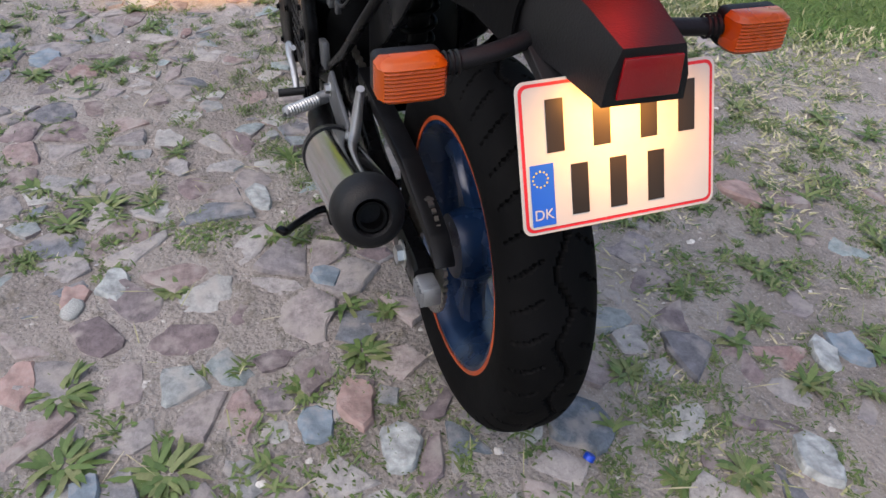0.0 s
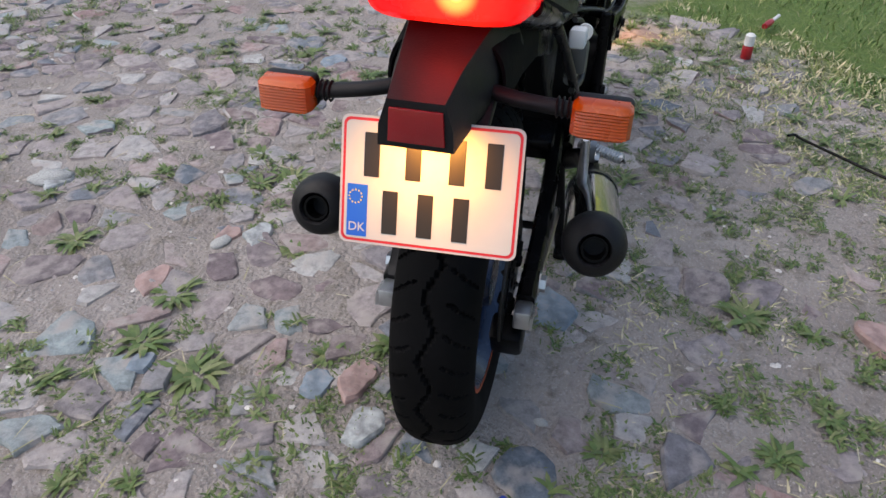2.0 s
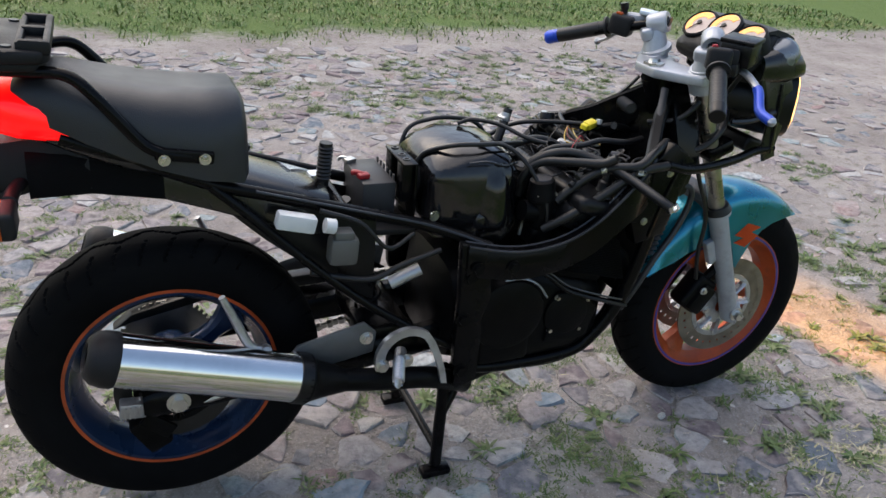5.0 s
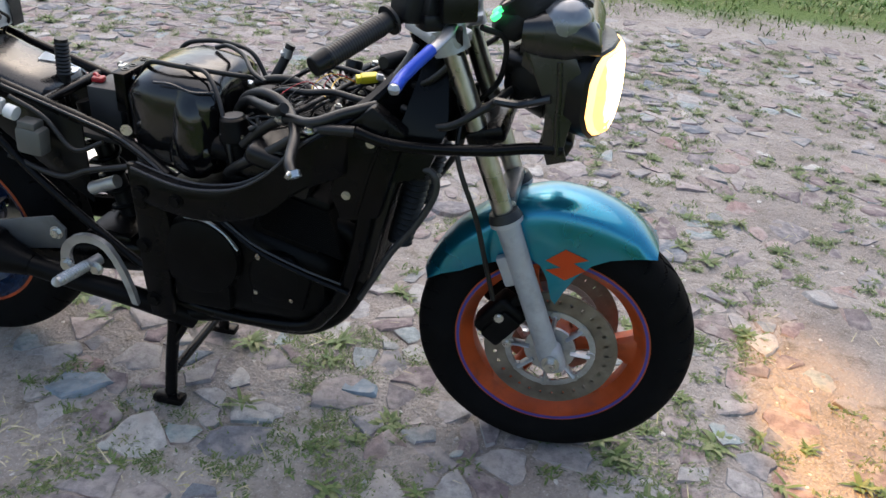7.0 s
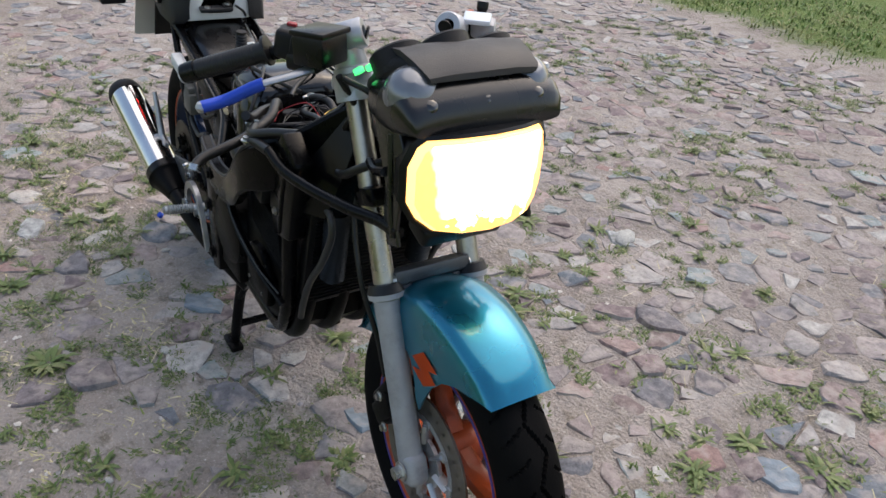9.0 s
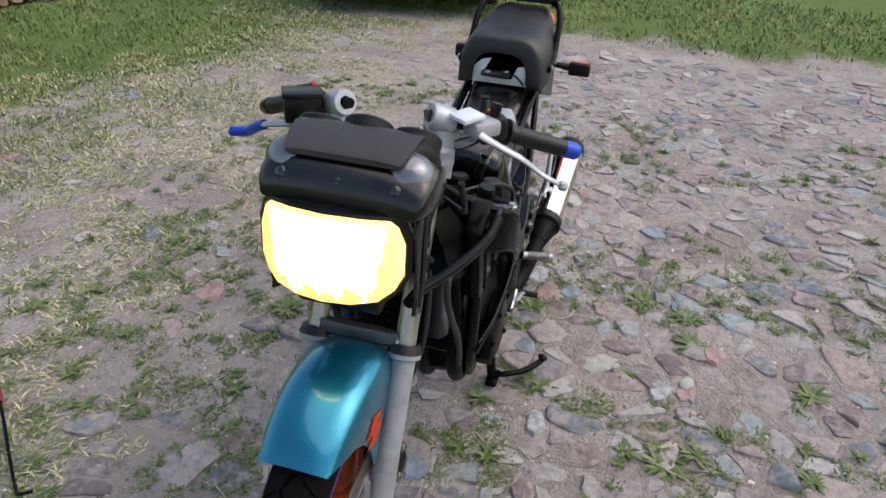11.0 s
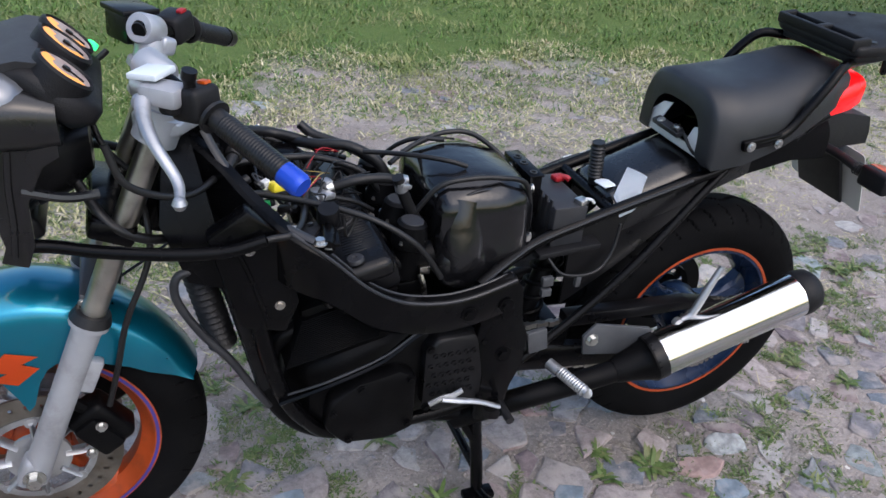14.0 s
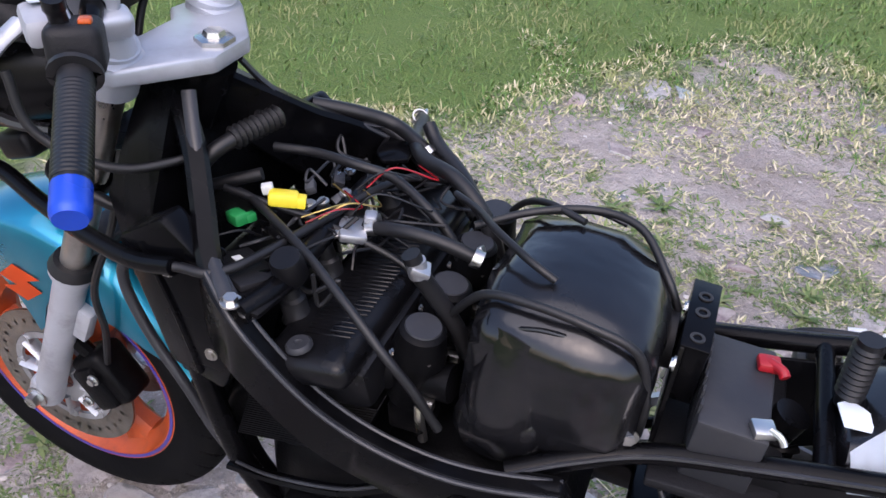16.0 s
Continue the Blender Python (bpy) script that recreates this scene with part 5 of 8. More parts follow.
    part("cradle_tube", bm, M_FRAME, bike, "black lower cradle tube")
    bm = bm_new()
    add_tube(bm, [(1.045, 0.172 * s, 0.432), (0.96, 0.188 * s, 0.468), (0.86, 0.196 * s, 0.510), (0.80, 0.198 * s, 0.556), (0.745, 0.198 * s, 0.592)], 0.010, 8, flat=0.6)
    stay = part("engine_stay", bm, M_FRAME, bike, "black flat engine stay")
    # bright line of light on the stay's top edge, added as a paler tube
    bm = bm_new()
    add_tube(bm, [(1.030, 0.178 * s, 0.452), (0.96, 0.196 * s, 0.482), (0.86, 0.204 * s, 0.524), (0.80, 0.205 * s, 0.566), (0.750, 0.205 * s, 0.600)], 0.0026, 6)
    part("stay_highlight", bm, M_BRACKET, stay)
    # bracket plates beside the steering head
    bm = bm_new()
    add_plate(bm, [(1.150, 0.80), (1.085, 0.845), (1.035, 0.80), (1.005, 0.66), (1.03, 0.60), (1.105, 0.62)], 0.145 * s, 0.184 * s, 0.007)
    add_tube(bm, [(1.115, 0.184 * s, 0.805), (1.085, 0.185 * s, 0.72), (1.060, 0.184 * s, 0.62)], 0.004, 8)
    side = part("side_tank", bm, M_FRAME, bike, "black plastic tank beside the frame")
    bolts([(1.085, 0.184 * s, 0.774), (1.04, 0.184 * s, 0.66)], (0, s, 0), side, M_STEEL, r=0.006, h=0.005)
    bm = bm_new()
    add_tube(bm, [(1.15, 0.13 * s, 0.715), (1.195, 0.135 * s, 0.712), (1.203, 0.137 * s, 0.67), (1.172, 0.142 * s, 0.60), (1.125, 0.146 * s, 0.53), (1.090, 0.146 * s, 0.46), (1.060, 0.140 * s, 0.40)], 0.0075, 10)
    part("coolant_pipe", bm, M_BRACKET, bike, "thin bent grey-black pipe")
    bm = bm_new()
    add_ribbed(bm, (1.165, 0.105 * s, 0.70), (1.130, 0.10 * s, 0.53), 0.019, 0.027, 13)
    part("bellows_hose", bm, M_HOSE, bike, "ribbed black rubber bellows")
bm = bm_new()
add_tube(bm, [(0.978, -0.205, 0.756), (0.971, -0.083, 0.764), (0.956, 0.075, 0.782), (0.952, 0.131, 0.784), (0.955, 0.175, 0.784), (0.967, 0.215, 0.782)], 0.0135, 14)
for s in (-1, 1):
    add_plate(bm, [(0.995, 0.215 * s), (0.945, 0.215 * s), (0.935, 0.15 * s), (0.965, 0.13 * s), (0.985, 0.15 * s)], 0.780, 0.787, 0.002, plane="xy")
part("cross_tube", bm, M_FRAME, bike, "black cross tube above the engine")
bm = bm_new()
add_loft(bm, [[(1.19, -0.045, 0.95), (1.19, 0.045, 0.95), (1.155, 0.045, 0.93), (1.155, -0.045, 0.93)],
              [(1.215, -0.12, 0.80), (1.215, 0.12, 0.80), (1.13, 0.15, 0.80), (1.13, -0.15, 0.80)],
              [(1.18, -0.14, 0.70), (1.18, 0.14, 0.70), (1.12, 0.16, 0.69), (1.12, -0.16, 0.69)]])
part("steering_head", bm, M_FRAME, bike, "welded black steering head")
bm = bm_new()
add_ribbed(bm, (1.062, -0.030, 0.878), (1.086, 0.040, 0.872), 0.0115, 0.0155, 9)
add_tube(bm, [(1.084, 0.036, 0.872), (1.098, 0.060, 0.862), (1.110, 0.075, 0.845)], 0.010, 12)
part("wiring_boot", bm, M_HOSE, bike, "ribbed black rubber boot")
for x, y0, y1, z in ((0.355, -0.105, 0.105, 0.716), (0.14, -0.105, 0.105, 0.776)):
    bm = bm_new()
    add_tube(bm, [(x, y0, z), (x, y1, z)], 0.0115, 12)
    part("subframe_cross_tube", bm, M_FRAME, bike)

# engine
bm = bm_new()
rings = []
for x, hw, z0, z1 in ((0.575, 0.10, 0.34, 0.50), (0.60, 0.145, 0.315, 0.555), (0.68, 0.165, 0.295, 0.575), (0.80, 0.168, 0.285, 0.565), (0.92, 0.165, 0.29, 0.53), (0.985, 0.15, 0.31, 0.50), (1.015, 0.11, 0.34, 0.46)):
    rings.append(superring(x, 0, hw, z0, z1, 0.5))
add_loft(bm, rings)
engine = part("crankcase", bm, M_ENGINE, bike, "black four-cylinder engine case")
bm = bm_new()
add_box(bm, (0.915, 0, 0.575), (0.150, 0.315, 0.13), (0, 14, 0), 0.012)
block = part("cylinder_block", bm, M_ENGINE, bike, "finned black cylinder block")
for i in range(22):
    f = i / 21
    bm = bm_new()
    add_box(bm, (0.878 + 0.030 * (1 - f) + 0.035, 0, 0.525 + 0.10 * f), (0.18, 0.335, 0.0022), (0, 14, 0), 0.0006, 1)
    part("fin", bm, M_ENGINE, block)
bm = bm_new()
add_box(bm, (0.898, 0, 0.675), (0.145, 0.375, 0.055), (0, 14, 0), 0.012)
add_box(bm, (0.900, 0, 0.712), (0.112, 0.425, 0.040), (0, 14, 0), 0.016, 3)
head = part("valve_cover", bm, M_BLACK, bike, "ribbed black valve cover")
for i in range(26):
    bm = bm_new()
    add_box(bm, (0.893, -0.045 + i * 0.0082, 0.7335), (0.062, 0.0034, 0.005), (0, 14, 0), 0.001, 1)
    part("rib", bm, M_BLACK, head)
for y in (-0.190, 0.190):
    bm = bm_new()
    add_lathe(bm, [(0, 0.0045), (0.004, 0.005), (0.005, 0.007), (0.013, 0.007), (0.0155, 0.004), (0.0155, 0.0)], (0.912, y, 0.7335), (0.24, 0, 1), 24)
    part("cover_cap", bm, M_GREY, head, "dull grey round cover cap")
for y in (-0.13, -0.045, 0.045, 0.13):
    bm = bm_new()
    add_lathe(bm, [(0, 0.05), (0.011, 0.05), (0.012, 0.03), (0.016, 0.026), (0.016, 0.006), (0.02, 0.0), (0, 0)], (0.950, y, 0.715), (0.25, 0, 1), 14)
    part("spark_plug_cap", bm, M_HOSE, engine)
# right covers
bm = bm_new()
add_lathe(bm, [(0, 0.030), (0.070, 0.030), (0.086, 0.024), (0.092, 0.012), (0.092, -0.02)], (0.722, -0.163, 0.458), (0, -1, 0), 48)
add_box(bm, (0.722, -0.170, 0.375), (0.13, 0.03, 0.09), (0, 0, 0), 0.012)
cover = part("clutch_cover", bm, M_ENGINE, engine, "round black clutch cover")
bolts([(0.722 + 0.087 * math.cos(a), -0.176, 0.458 + 0.087 * math.sin(a)) for a in np.linspace(-2.4, 3.0, 9)], (0, -1, 0), cover, M_ENGINE, 0.006, 0.008)
# thin bright arc along the upper front edge of the clutch cover
bm = bm_new()
add_tube(bm, [(0.700, -0.186, 0.552), (0.745, -0.188, 0.552), (0.785, -0.188, 0.530), (0.812, -0.187, 0.495)], 0.0045, 8, flat=0.6)
part("cover_arc", bm, M_ALU, cover, "thin bright arc along the cover's edge")
bm = bm_new()
add_lathe(bm, [(0, 0.022), (0.045, 0.022), (0.060, 0.014), (0.066, -0.02)], (0.885, -0.158, 0.432), (0, -1, 0), 36)
add_plate(bm, [(0.83, 0.36), (0.85, 0.49), (0.92, 0.49), (0.965, 0.44), (0.945, 0.36)], -0.176, -0.155, 0.006)
gen = part("ignition_cover", bm, M_ENGINE, engine, "small black engine side cover")
bolts([(0.885 + 0.058 * math.cos(a), -0.172, 0.432 + 0.058 * math.sin(a)) for a in (0.6, 2.2, 3.9, 5.4)], (0, -1, 0), gen, M_STEEL, 0.005, 0.007)
# left covers
bm = bm_new()
add_plate(bm, [(0.785, 0.325), (0.785, 0.455), (0.82, 0.475), (0.90, 0.46), (0.955, 0.425), (0.965, 0.36), (0.93, 0.315), (0.84, 0.305)], 0.155, 0.198, 0.010)
alt = part("alternator_cover", bm, M_ENGINE, engine, "flat black alternator cover")
bolts([(0.80, 0.198, 0.340), (0.80, 0.198, 0.452), (0.895, 0.198, 0.448), (0.95, 0.198, 0.40), (0.92, 0.198, 0.328)], (0, 1, 0), alt, M_ENGINE, 0.006, 0.006)
bm = bm_new()
add_plate(bm, [(0.635, 0.36), (0.640, 0.505), (0.67, 0.530), (0.745, 0.530), (0.770, 0.50), (0.770, 0.37), (0.745, 0.345), (0.66, 0.345)], 0.150, 0.190, 0.010)
for i in range(5):
    for j in range(6):
        add_lathe(bm, [(0.0035, 0.0), (0.0065, 0.0), (0.0065, 0.003), (0.0035, 0.003)], (0.668 + j * 0.016 + (i % 2) * 0.008, 0.190, 0.395 + i * 0.024), (0, 1, 0), 8, closed=True)
spc = part("sprocket_cover", bm, M_BLACK, engine, "black sprocket cover with a grid of holes")
bolts([(0.645, 0.19, 0.365), (0.65, 0.19, 0.51), (0.76, 0.19, 0.51), (0.76, 0.19, 0.365)], (0, 1, 0), spc, M_ENGINE, 0.006, 0.006)
# radiator in front of the engine
bm = bm_new()
add_box(bm, (1.085, 0, 0.565), (0.034, 0.29, 0.255), (0, 12, 0), 0.006)
radiator = part("radiator", bm, M_BLACK, bike, "black radiator with fine fins")
bm = bm_new()
for i in range(24):
    add_box(bm, (1.1035 + 0.0020 * (i - 12), 0, 0.565 + (i - 12) * 0.0095), (0.004, 0.262, 0.002), (0, 12, 0))
tagged(part("radiator_core", bm, M_BLACK, radiator), kind="stuff")
# exhaust
for k, y in enumerate((-0.125, -0.045, 0.045, 0.125)):
    s = -1 if y < 0 else 1
    bm = bm_new()
    add_tube(bm, [(0.985, y, 0.565), (1.040, y, 0.540), (1.064, y, 0.470), (1.040, y, 0.385), (0.985, y * 0.95, 0.312), (0.90, y * 0.9, 0.272), (0.74, 0.09 * s, 0.258), (0.64, 0.125 * s, 0.262)], 0.0195, 14)
    part("exhaust_header", bm, M_ENGINE, bike, "matte black exhaust header")
for s in (-1, 1):
    a, b = Vector((0.250, 0.208 * s, 0.396)), Vector((-0.104, 0.2232 * s, 0.518))
    d = (b - a).normalized()
    bm = bm_new()
    add_tube(bm, [(0.66, 0.115 * s, 0.24), (0.60, 0.150 * s, 0.285), (0.53, 0.180 * s, 0.325), (0.42, 0.195 * s, 0.352), (0.33, 0.204 * s, 0.374)], 0.0245, 16)
    add_tube(bm, [(0.335, 0.2035 * s, 0.373), a - d * 0.02, a + d * 0.004], lambda f: 0.026 + 0.026 * min(1, f / 0.75), 24)
    part("exhaust_pipe", bm, M_ENGINE, bike, "matte black tapered exhaust pipe")
    bm = bm_new()
    add_cyl(bm, a, b, 0.0495, n=36)
    can = part("muffler", bm, M_CHROME, bike, "polished steel muffler can")
    bm = bm_new()
    add_lathe(bm, [(0.0500, -0.012), (0.0515, -0.008), (0.0515, 0.008), (0.047, 0.026), (0.036, 0.038), (0.027, 0.041), (0.024, 0.036), (0.023, 0.006), (0.0, 0.006)], b, d, 32)
    part("end_cap", bm, M_MATTE, can, "rounded matte black end cap")
    bm = bm_new()
    add_lathe(bm, [(0.017, 0.036), (0.021, 0.036), (0.021, 0.007), (0.017, 0.007)], b, d, 20, closed=True)
    part("tail_pipe", bm, M_ENGINE, can)
    bm = bm_new()
    add_lathe(bm, [(0.0497, -0.012), (0.0520, -0.012), (0.0520, 0.012), (0.0497, 0.012)], a + d * 0.01, d, 32, closed=True)
    part("muffler_band", bm, M_BLACK, can)
    # hanger plate, passenger peg, rider peg
    bm = bm_new()
    add_plate(bm, [(0.245, 0.455), (0.385, 0.490), (0.412, 0.462), (0.405, 0.415), (0.30, 0.395), (0.215, 0.415)], 0.172 * s, 0.180 * s, 0.002)
    hang = part("peg_hanger", bm, M_HANGER, bike, "grey triangular hanger plate")
    bolts([(0.39, 0.180 * s, 0.452), (0.235, 0.180 * s, 0.43)], (0, s, 0), hang, r=0.010, h=0.010)
    bm = bm_new()
    add_tube(bm, [(0.180, 0.184 * s, 0.462), (0.155, 0.186 * s, 0.474), (0.142, 0.186 * s, 0.492), (0.121, 0.185 * s, 0.545), (0.100, 0.184 * s, 0.594)], lambda f: 0.0065 + 0.003 * math.sin(f * 3.1), 12)
    add_lathe(bm, [(0, 0.008), (0.012, 0.006), (0.012, -0.006), (0, -0.008)], (0.180, 0.186 * s, 0.462), (0, s, 0), 12)
    part("passenger_peg", bm, M_ALU, bike, "folded bare metal passenger peg")
    bm = bm_new()
    add_tube(bm, [(0.475, 0.165 * s, 0.395), (0.465, 0.19 * s, 0.392)], 0.013, 12)
    add_tube(bm, [(0.463, 0.19 * s, 0.392), (0.438, 0.256 * s, 0.386), (0.435, 0.262 * s, 0.385)], 0.0115, 12, steps=3)
    add_ribbed(bm, Vector((0.462, 0.193 * s, 0.3915)), Vector((0.438, 0.257 * s, 0.386)), 0.0112, 0.0135, 11)
    part("foot_peg", bm, M_ALU, bike, "ribbed aluminium foot peg")
    # centre stand leg
    bm = bm_new()
    add_tube(bm, [(0.605, 0.115 * s, 0.30), (0.608, 0.122 * s, 0.22), (0.600, 0.135 * s, 0.12), (0.594, 0.145 * s, 0.028)], 0.0145, 12)
    add_tube(bm, [(0.665, 0.115 * s, 0.30), (0.640, 0.120 * s, 0.23), (0.604, 0.132 * s, 0.165)], 0.010, 10)
    add_box(bm, (0.592, 0.150 * s, 0.014), (0.075, 0.036, 0.020), (0, 0, 0), 0.006)
    part("stand_leg", bm, M_FRAME, bike, "black centre stand leg")
    # swingarm
    bm = bm_new()
    rings = []
    for x, y, z, h in ((0.60, 0.10, 0.385, 0.035), (0.48, 0.110, 0.375, 0.034), (0.30, 0.118, 0.355, 0.028), (0.10, 0.122, 0.338, 0.025), (-0.035, 0.122, 0.333, 0.030), (-0.055, 0.122, 0.333, 0.022)):
        rings.append([(x, (y + 0.017 * u) * s, z + h * v) for u, v in ((-1, -.7), (-.6, -1), (.6, -1), (1, -.7), (1, .7), (.6, 1), (-.6, 1), (-1, .7))])
    add_loft(bm, rings)
    arm = part("swingarm", bm, M_FRAME, bike, "black box-section swingarm")
    bolts([(0.012, 0.139 * s, 0.335)], (0, s, 0), arm, r=0.016, h=0.012, name="axle_nut")
bm = bm_new()
add_tube(bm, [(0.594, -0.145, 0.075), (0.594, 0.145, 0.075)], 0.011, 10)
part("stand_cross_bar", bm, M_FRAME, bike)
bm = bm_new()
add_tube(bm, [(0.594, 0.150, 0.030), (0.585, 0.19, 0.034), (0.545, 0.245, 0.036), (0.505, 0.278, 0.046), (0.495, 0.285, 0.055)], 0.0095, 10)
add_box(bm, (0.495, 0.285, 0.058), (0.03, 0.02, 0.012), (0, 0, 40), 0.004)
part("stand_lever", bm, M_FRAME, bike, "bent foot lever of the centre stand")
bm = bm_new()
add_box(bm, (0.46, 0, 0.40), (0.12, 0.22, 0.05), (0, 0, 0), 0.012)
part("swingarm_bridge", bm, M_FRAME, bike)
bm = bm_new()
line = [Vector((0.455 - 0.07 * f + 0.030 * math.cos(f * 40), 0.0 + 0.030 * math.sin(f * 40), 0.42 + 0.24 * f)) for f in np.linspace(0, 1, 110)]
add_tube(bm, line, 0.0055, 8, steps=1)
part("shock_spring", bm, M_ENGINE, bike, "coiled shock absorber spring")
bm = bm_new()
add_cyl(bm, (0.46, 0, 0.40), (0.38, 0, 0.69), 0.021)
part("shock_body", bm, M_BLACK, bike)
# chain, chain guard, rear caliper, brake pedal, gear lever
bm = bm_new()
for z0, z1, x0, x1 in ((0.432, 0.455, 0.0, 0.66), (0.238, 0.375, 0.0, 0.66)):
    nlink = 46
    for i in range(nlink):
        f = i / nlink
        x, z = x0 + (x1 - x0) * f, z0 + (z1 - z0) * f
        add_box(bm, (x, 0.098, z), (0.013, 0.014 if i % 2 else 0.008, 0.012), (0, -math.degrees(math.atan2(z1 - z0, x1 - x0)), 0))
tagged(part("chain", bm, M_STEEL, bike, "oily drive chain"), kind="stuff")
bm = bm_new()
add_plate(bm, [(0.42, 0.475), (0.10, 0.460), (-0.06, 0.42), (-0.10, 0.385), (-0.06, 0.40), (0.10, 0.435), (0.42, 0.445)], 0.085, 0.120, 0.003)
part("chain_guard", bm, M_BLACK, bike)
bm = bm_new()
add_box(bm, (-0.045, -0.095, 0.250), (0.055, 0.06, 0.085), (0, -30, 0), 0.010)
add_box(bm, (-0.03, -0.122, 0.275), (0.07, 0.012, 0.035), (0, 40, 0), 0.004)
cal = part("rear_caliper", bm, M_ENGINE, bike, "black rear brake caliper")
bm = bm_new()
add_tube(bm, [(-0.02, -0.115, 0.30), (0.08, -0.135, 0.33), (0.22, -0.145, 0.37)], 0.007, 8)
part("torque_arm", bm, M_STEEL, bike)
for s in (-1, 1):
    bm = bm_new()
    add_box(bm, (-0.075, 0.122 * s, 0.328), (0.05, 0.030, 0.034), (0, 6, 0), 0.004)
    for i in range(5):
        add_box(bm, (-0.062 - i * 0.009, 0.139 * s, 0.328), (0.003, 0.005, 0.026), (0, 6, 0))
    part("chain_adjuster", bm, M_ALU, bike, "stamped metal axle adjuster")
bm = bm_new()
rings = []
for f in np.linspace(0, 1, 15):
    a = radians(195 - 205 * f)
    c = Vector((0.478, -0.196, 0.402))
    p = c + Vector((0.062 * math.cos(a), 0, 0.062 * math.sin(a)))
    if f > 0.75:
        p += Vector((0.030, 0, -0.075)) * (f - 0.75) / 0.25
    q = Vector((math.cos(a), 0, math.sin(a)))
    w = 0.011 - 0.004 * f
    rings.append([p + q * w + Vector((0, -0.006, 0)), p + q * w + Vector((0, 0.006, 0)), p - q * w + Vector((0, 0.006, 0)), p - q * w + Vector((0, -0.006, 0))])
add_loft(bm, rings)
guard = part("brake_pedal", bm, M_ALU, bike, "silver curved brake pedal arm")
bolts([(0.420, -0.202, 0.39), (0.48, -0.19, 0.385)], (0, -1, 0), guard, r=0.011, h=0.010)
bm = bm_new()
add_tube(bm, [(0.735, 0.208, 0.395), (0.70, 0.212, 0.386), (0.655, 0.212, 0.372), (0.60, 0.215, 0.345)], lambda f: 0.0085 - 0.002 * f, 10, flat=0.7)
lever = part("gear_lever", bm, M_ALU, bike, "worn aluminium gear lever")
bm = bm_new()
add_cyl(bm, (0.60, 0.20, 0.345), (0.60, 0.255, 0.345), 0.009)
part("toe_peg", bm, M_HOSE, lever)
bm = bm_new()
add_tube(bm, [(0.76, 0.206, 0.385), (0.735, 0.206, 0.395), (0.71, 0.204, 0.395), (0.69, 0.204, 0.405)], 0.006, 8)
part("gear_linkage", bm, M_ALU, bike)

# airbox, carburettors
bm = bm_new()
rings = []
for x, hw, z0, z1 in ((0.540, 0.080, 0.66, 0.768), (0.546, 0.104, 0.640, 0.792), (0.570, 0.124, 0.615, 0.812), (0.62, 0.131, 0.600, 0.822), (0.67, 0.133, 0.590, 0.824), (0.718, 0.131, 0.595, 0.816), (0.740, 0.122, 0.615, 0.802), (0.745, 0.100, 0.635, 0.775)):
    ring = []
    for k in range(40):
        t = 2 * math.pi * k / 40
        cx, sz = math.cos(t), math.sin(t)
        q = 0.62 if sz > 0 else 0.45
        ring.append((x, 0.012 + hw * math.copysign(abs(cx) ** q, cx), (z0 + z1) / 2 + (z1 - z0) / 2 * math.copysign(abs(sz) ** 0.50, sz)))
    rings.append(ring)
add_loft(bm, rings)
for s in (-1, 1):
    add_lathe(bm, [(0, 0.016), (0.038, 0.012), (0.052, 0.0), (0.055, -0.03)], (0.690, 0.012 + 0.128 * s, 0.655), (0, s, 0), 28)
    add_tube(bm, [(0.690, 0.012 + 0.104 * s, 0.655), (0.69, 0.012 + 0.100 * s, 0.72), (0.682, 0.012 + 0.080 * s, 0.772)], 0.048, 20)
wobble(bm, 0.007, 17, 3)
airbox = part("airbox", bm, M_MOULDED, bike, "glossy black moulded airbox", angle=55)
for z, pts in ((0, [(0.74, 0.10, 0.790), (0.70, 0.118, 0.792), (0.66, 0.12, 0.803), (0.62, 0.115, 0.800)]), (1, [(0.74, -0.10, 0.790), (0.70, -0.118, 0.792), (0.66, -0.12, 0.803), (0.62, -0.115, 0.800)])):
    bm = bm_new()
    add_tube(bm, [(p[0], p[1] * 1.0, p[2] + 0.001) for p in pts], 0.0028, 8)
    part("moulding_ridge", bm, M_GLOSS, airbox)
bm = bm_new()
add_lathe(bm, [(0.030, -0.01), (0.036, -0.01), (0.036, 0.012), (0.030, 0.012)], (0.540, -0.01, 0.735), (-1, 0, 0.1), 26, closed=True)
part("air_inlet", bm, M_MATTE, airbox, "round air inlet ring")
bolts([(0.549, 0.118, 0.690), (0.549, -0.118, 0.690)], (-0.3, 1, 0), airbox, r=0.008, h=0.006)
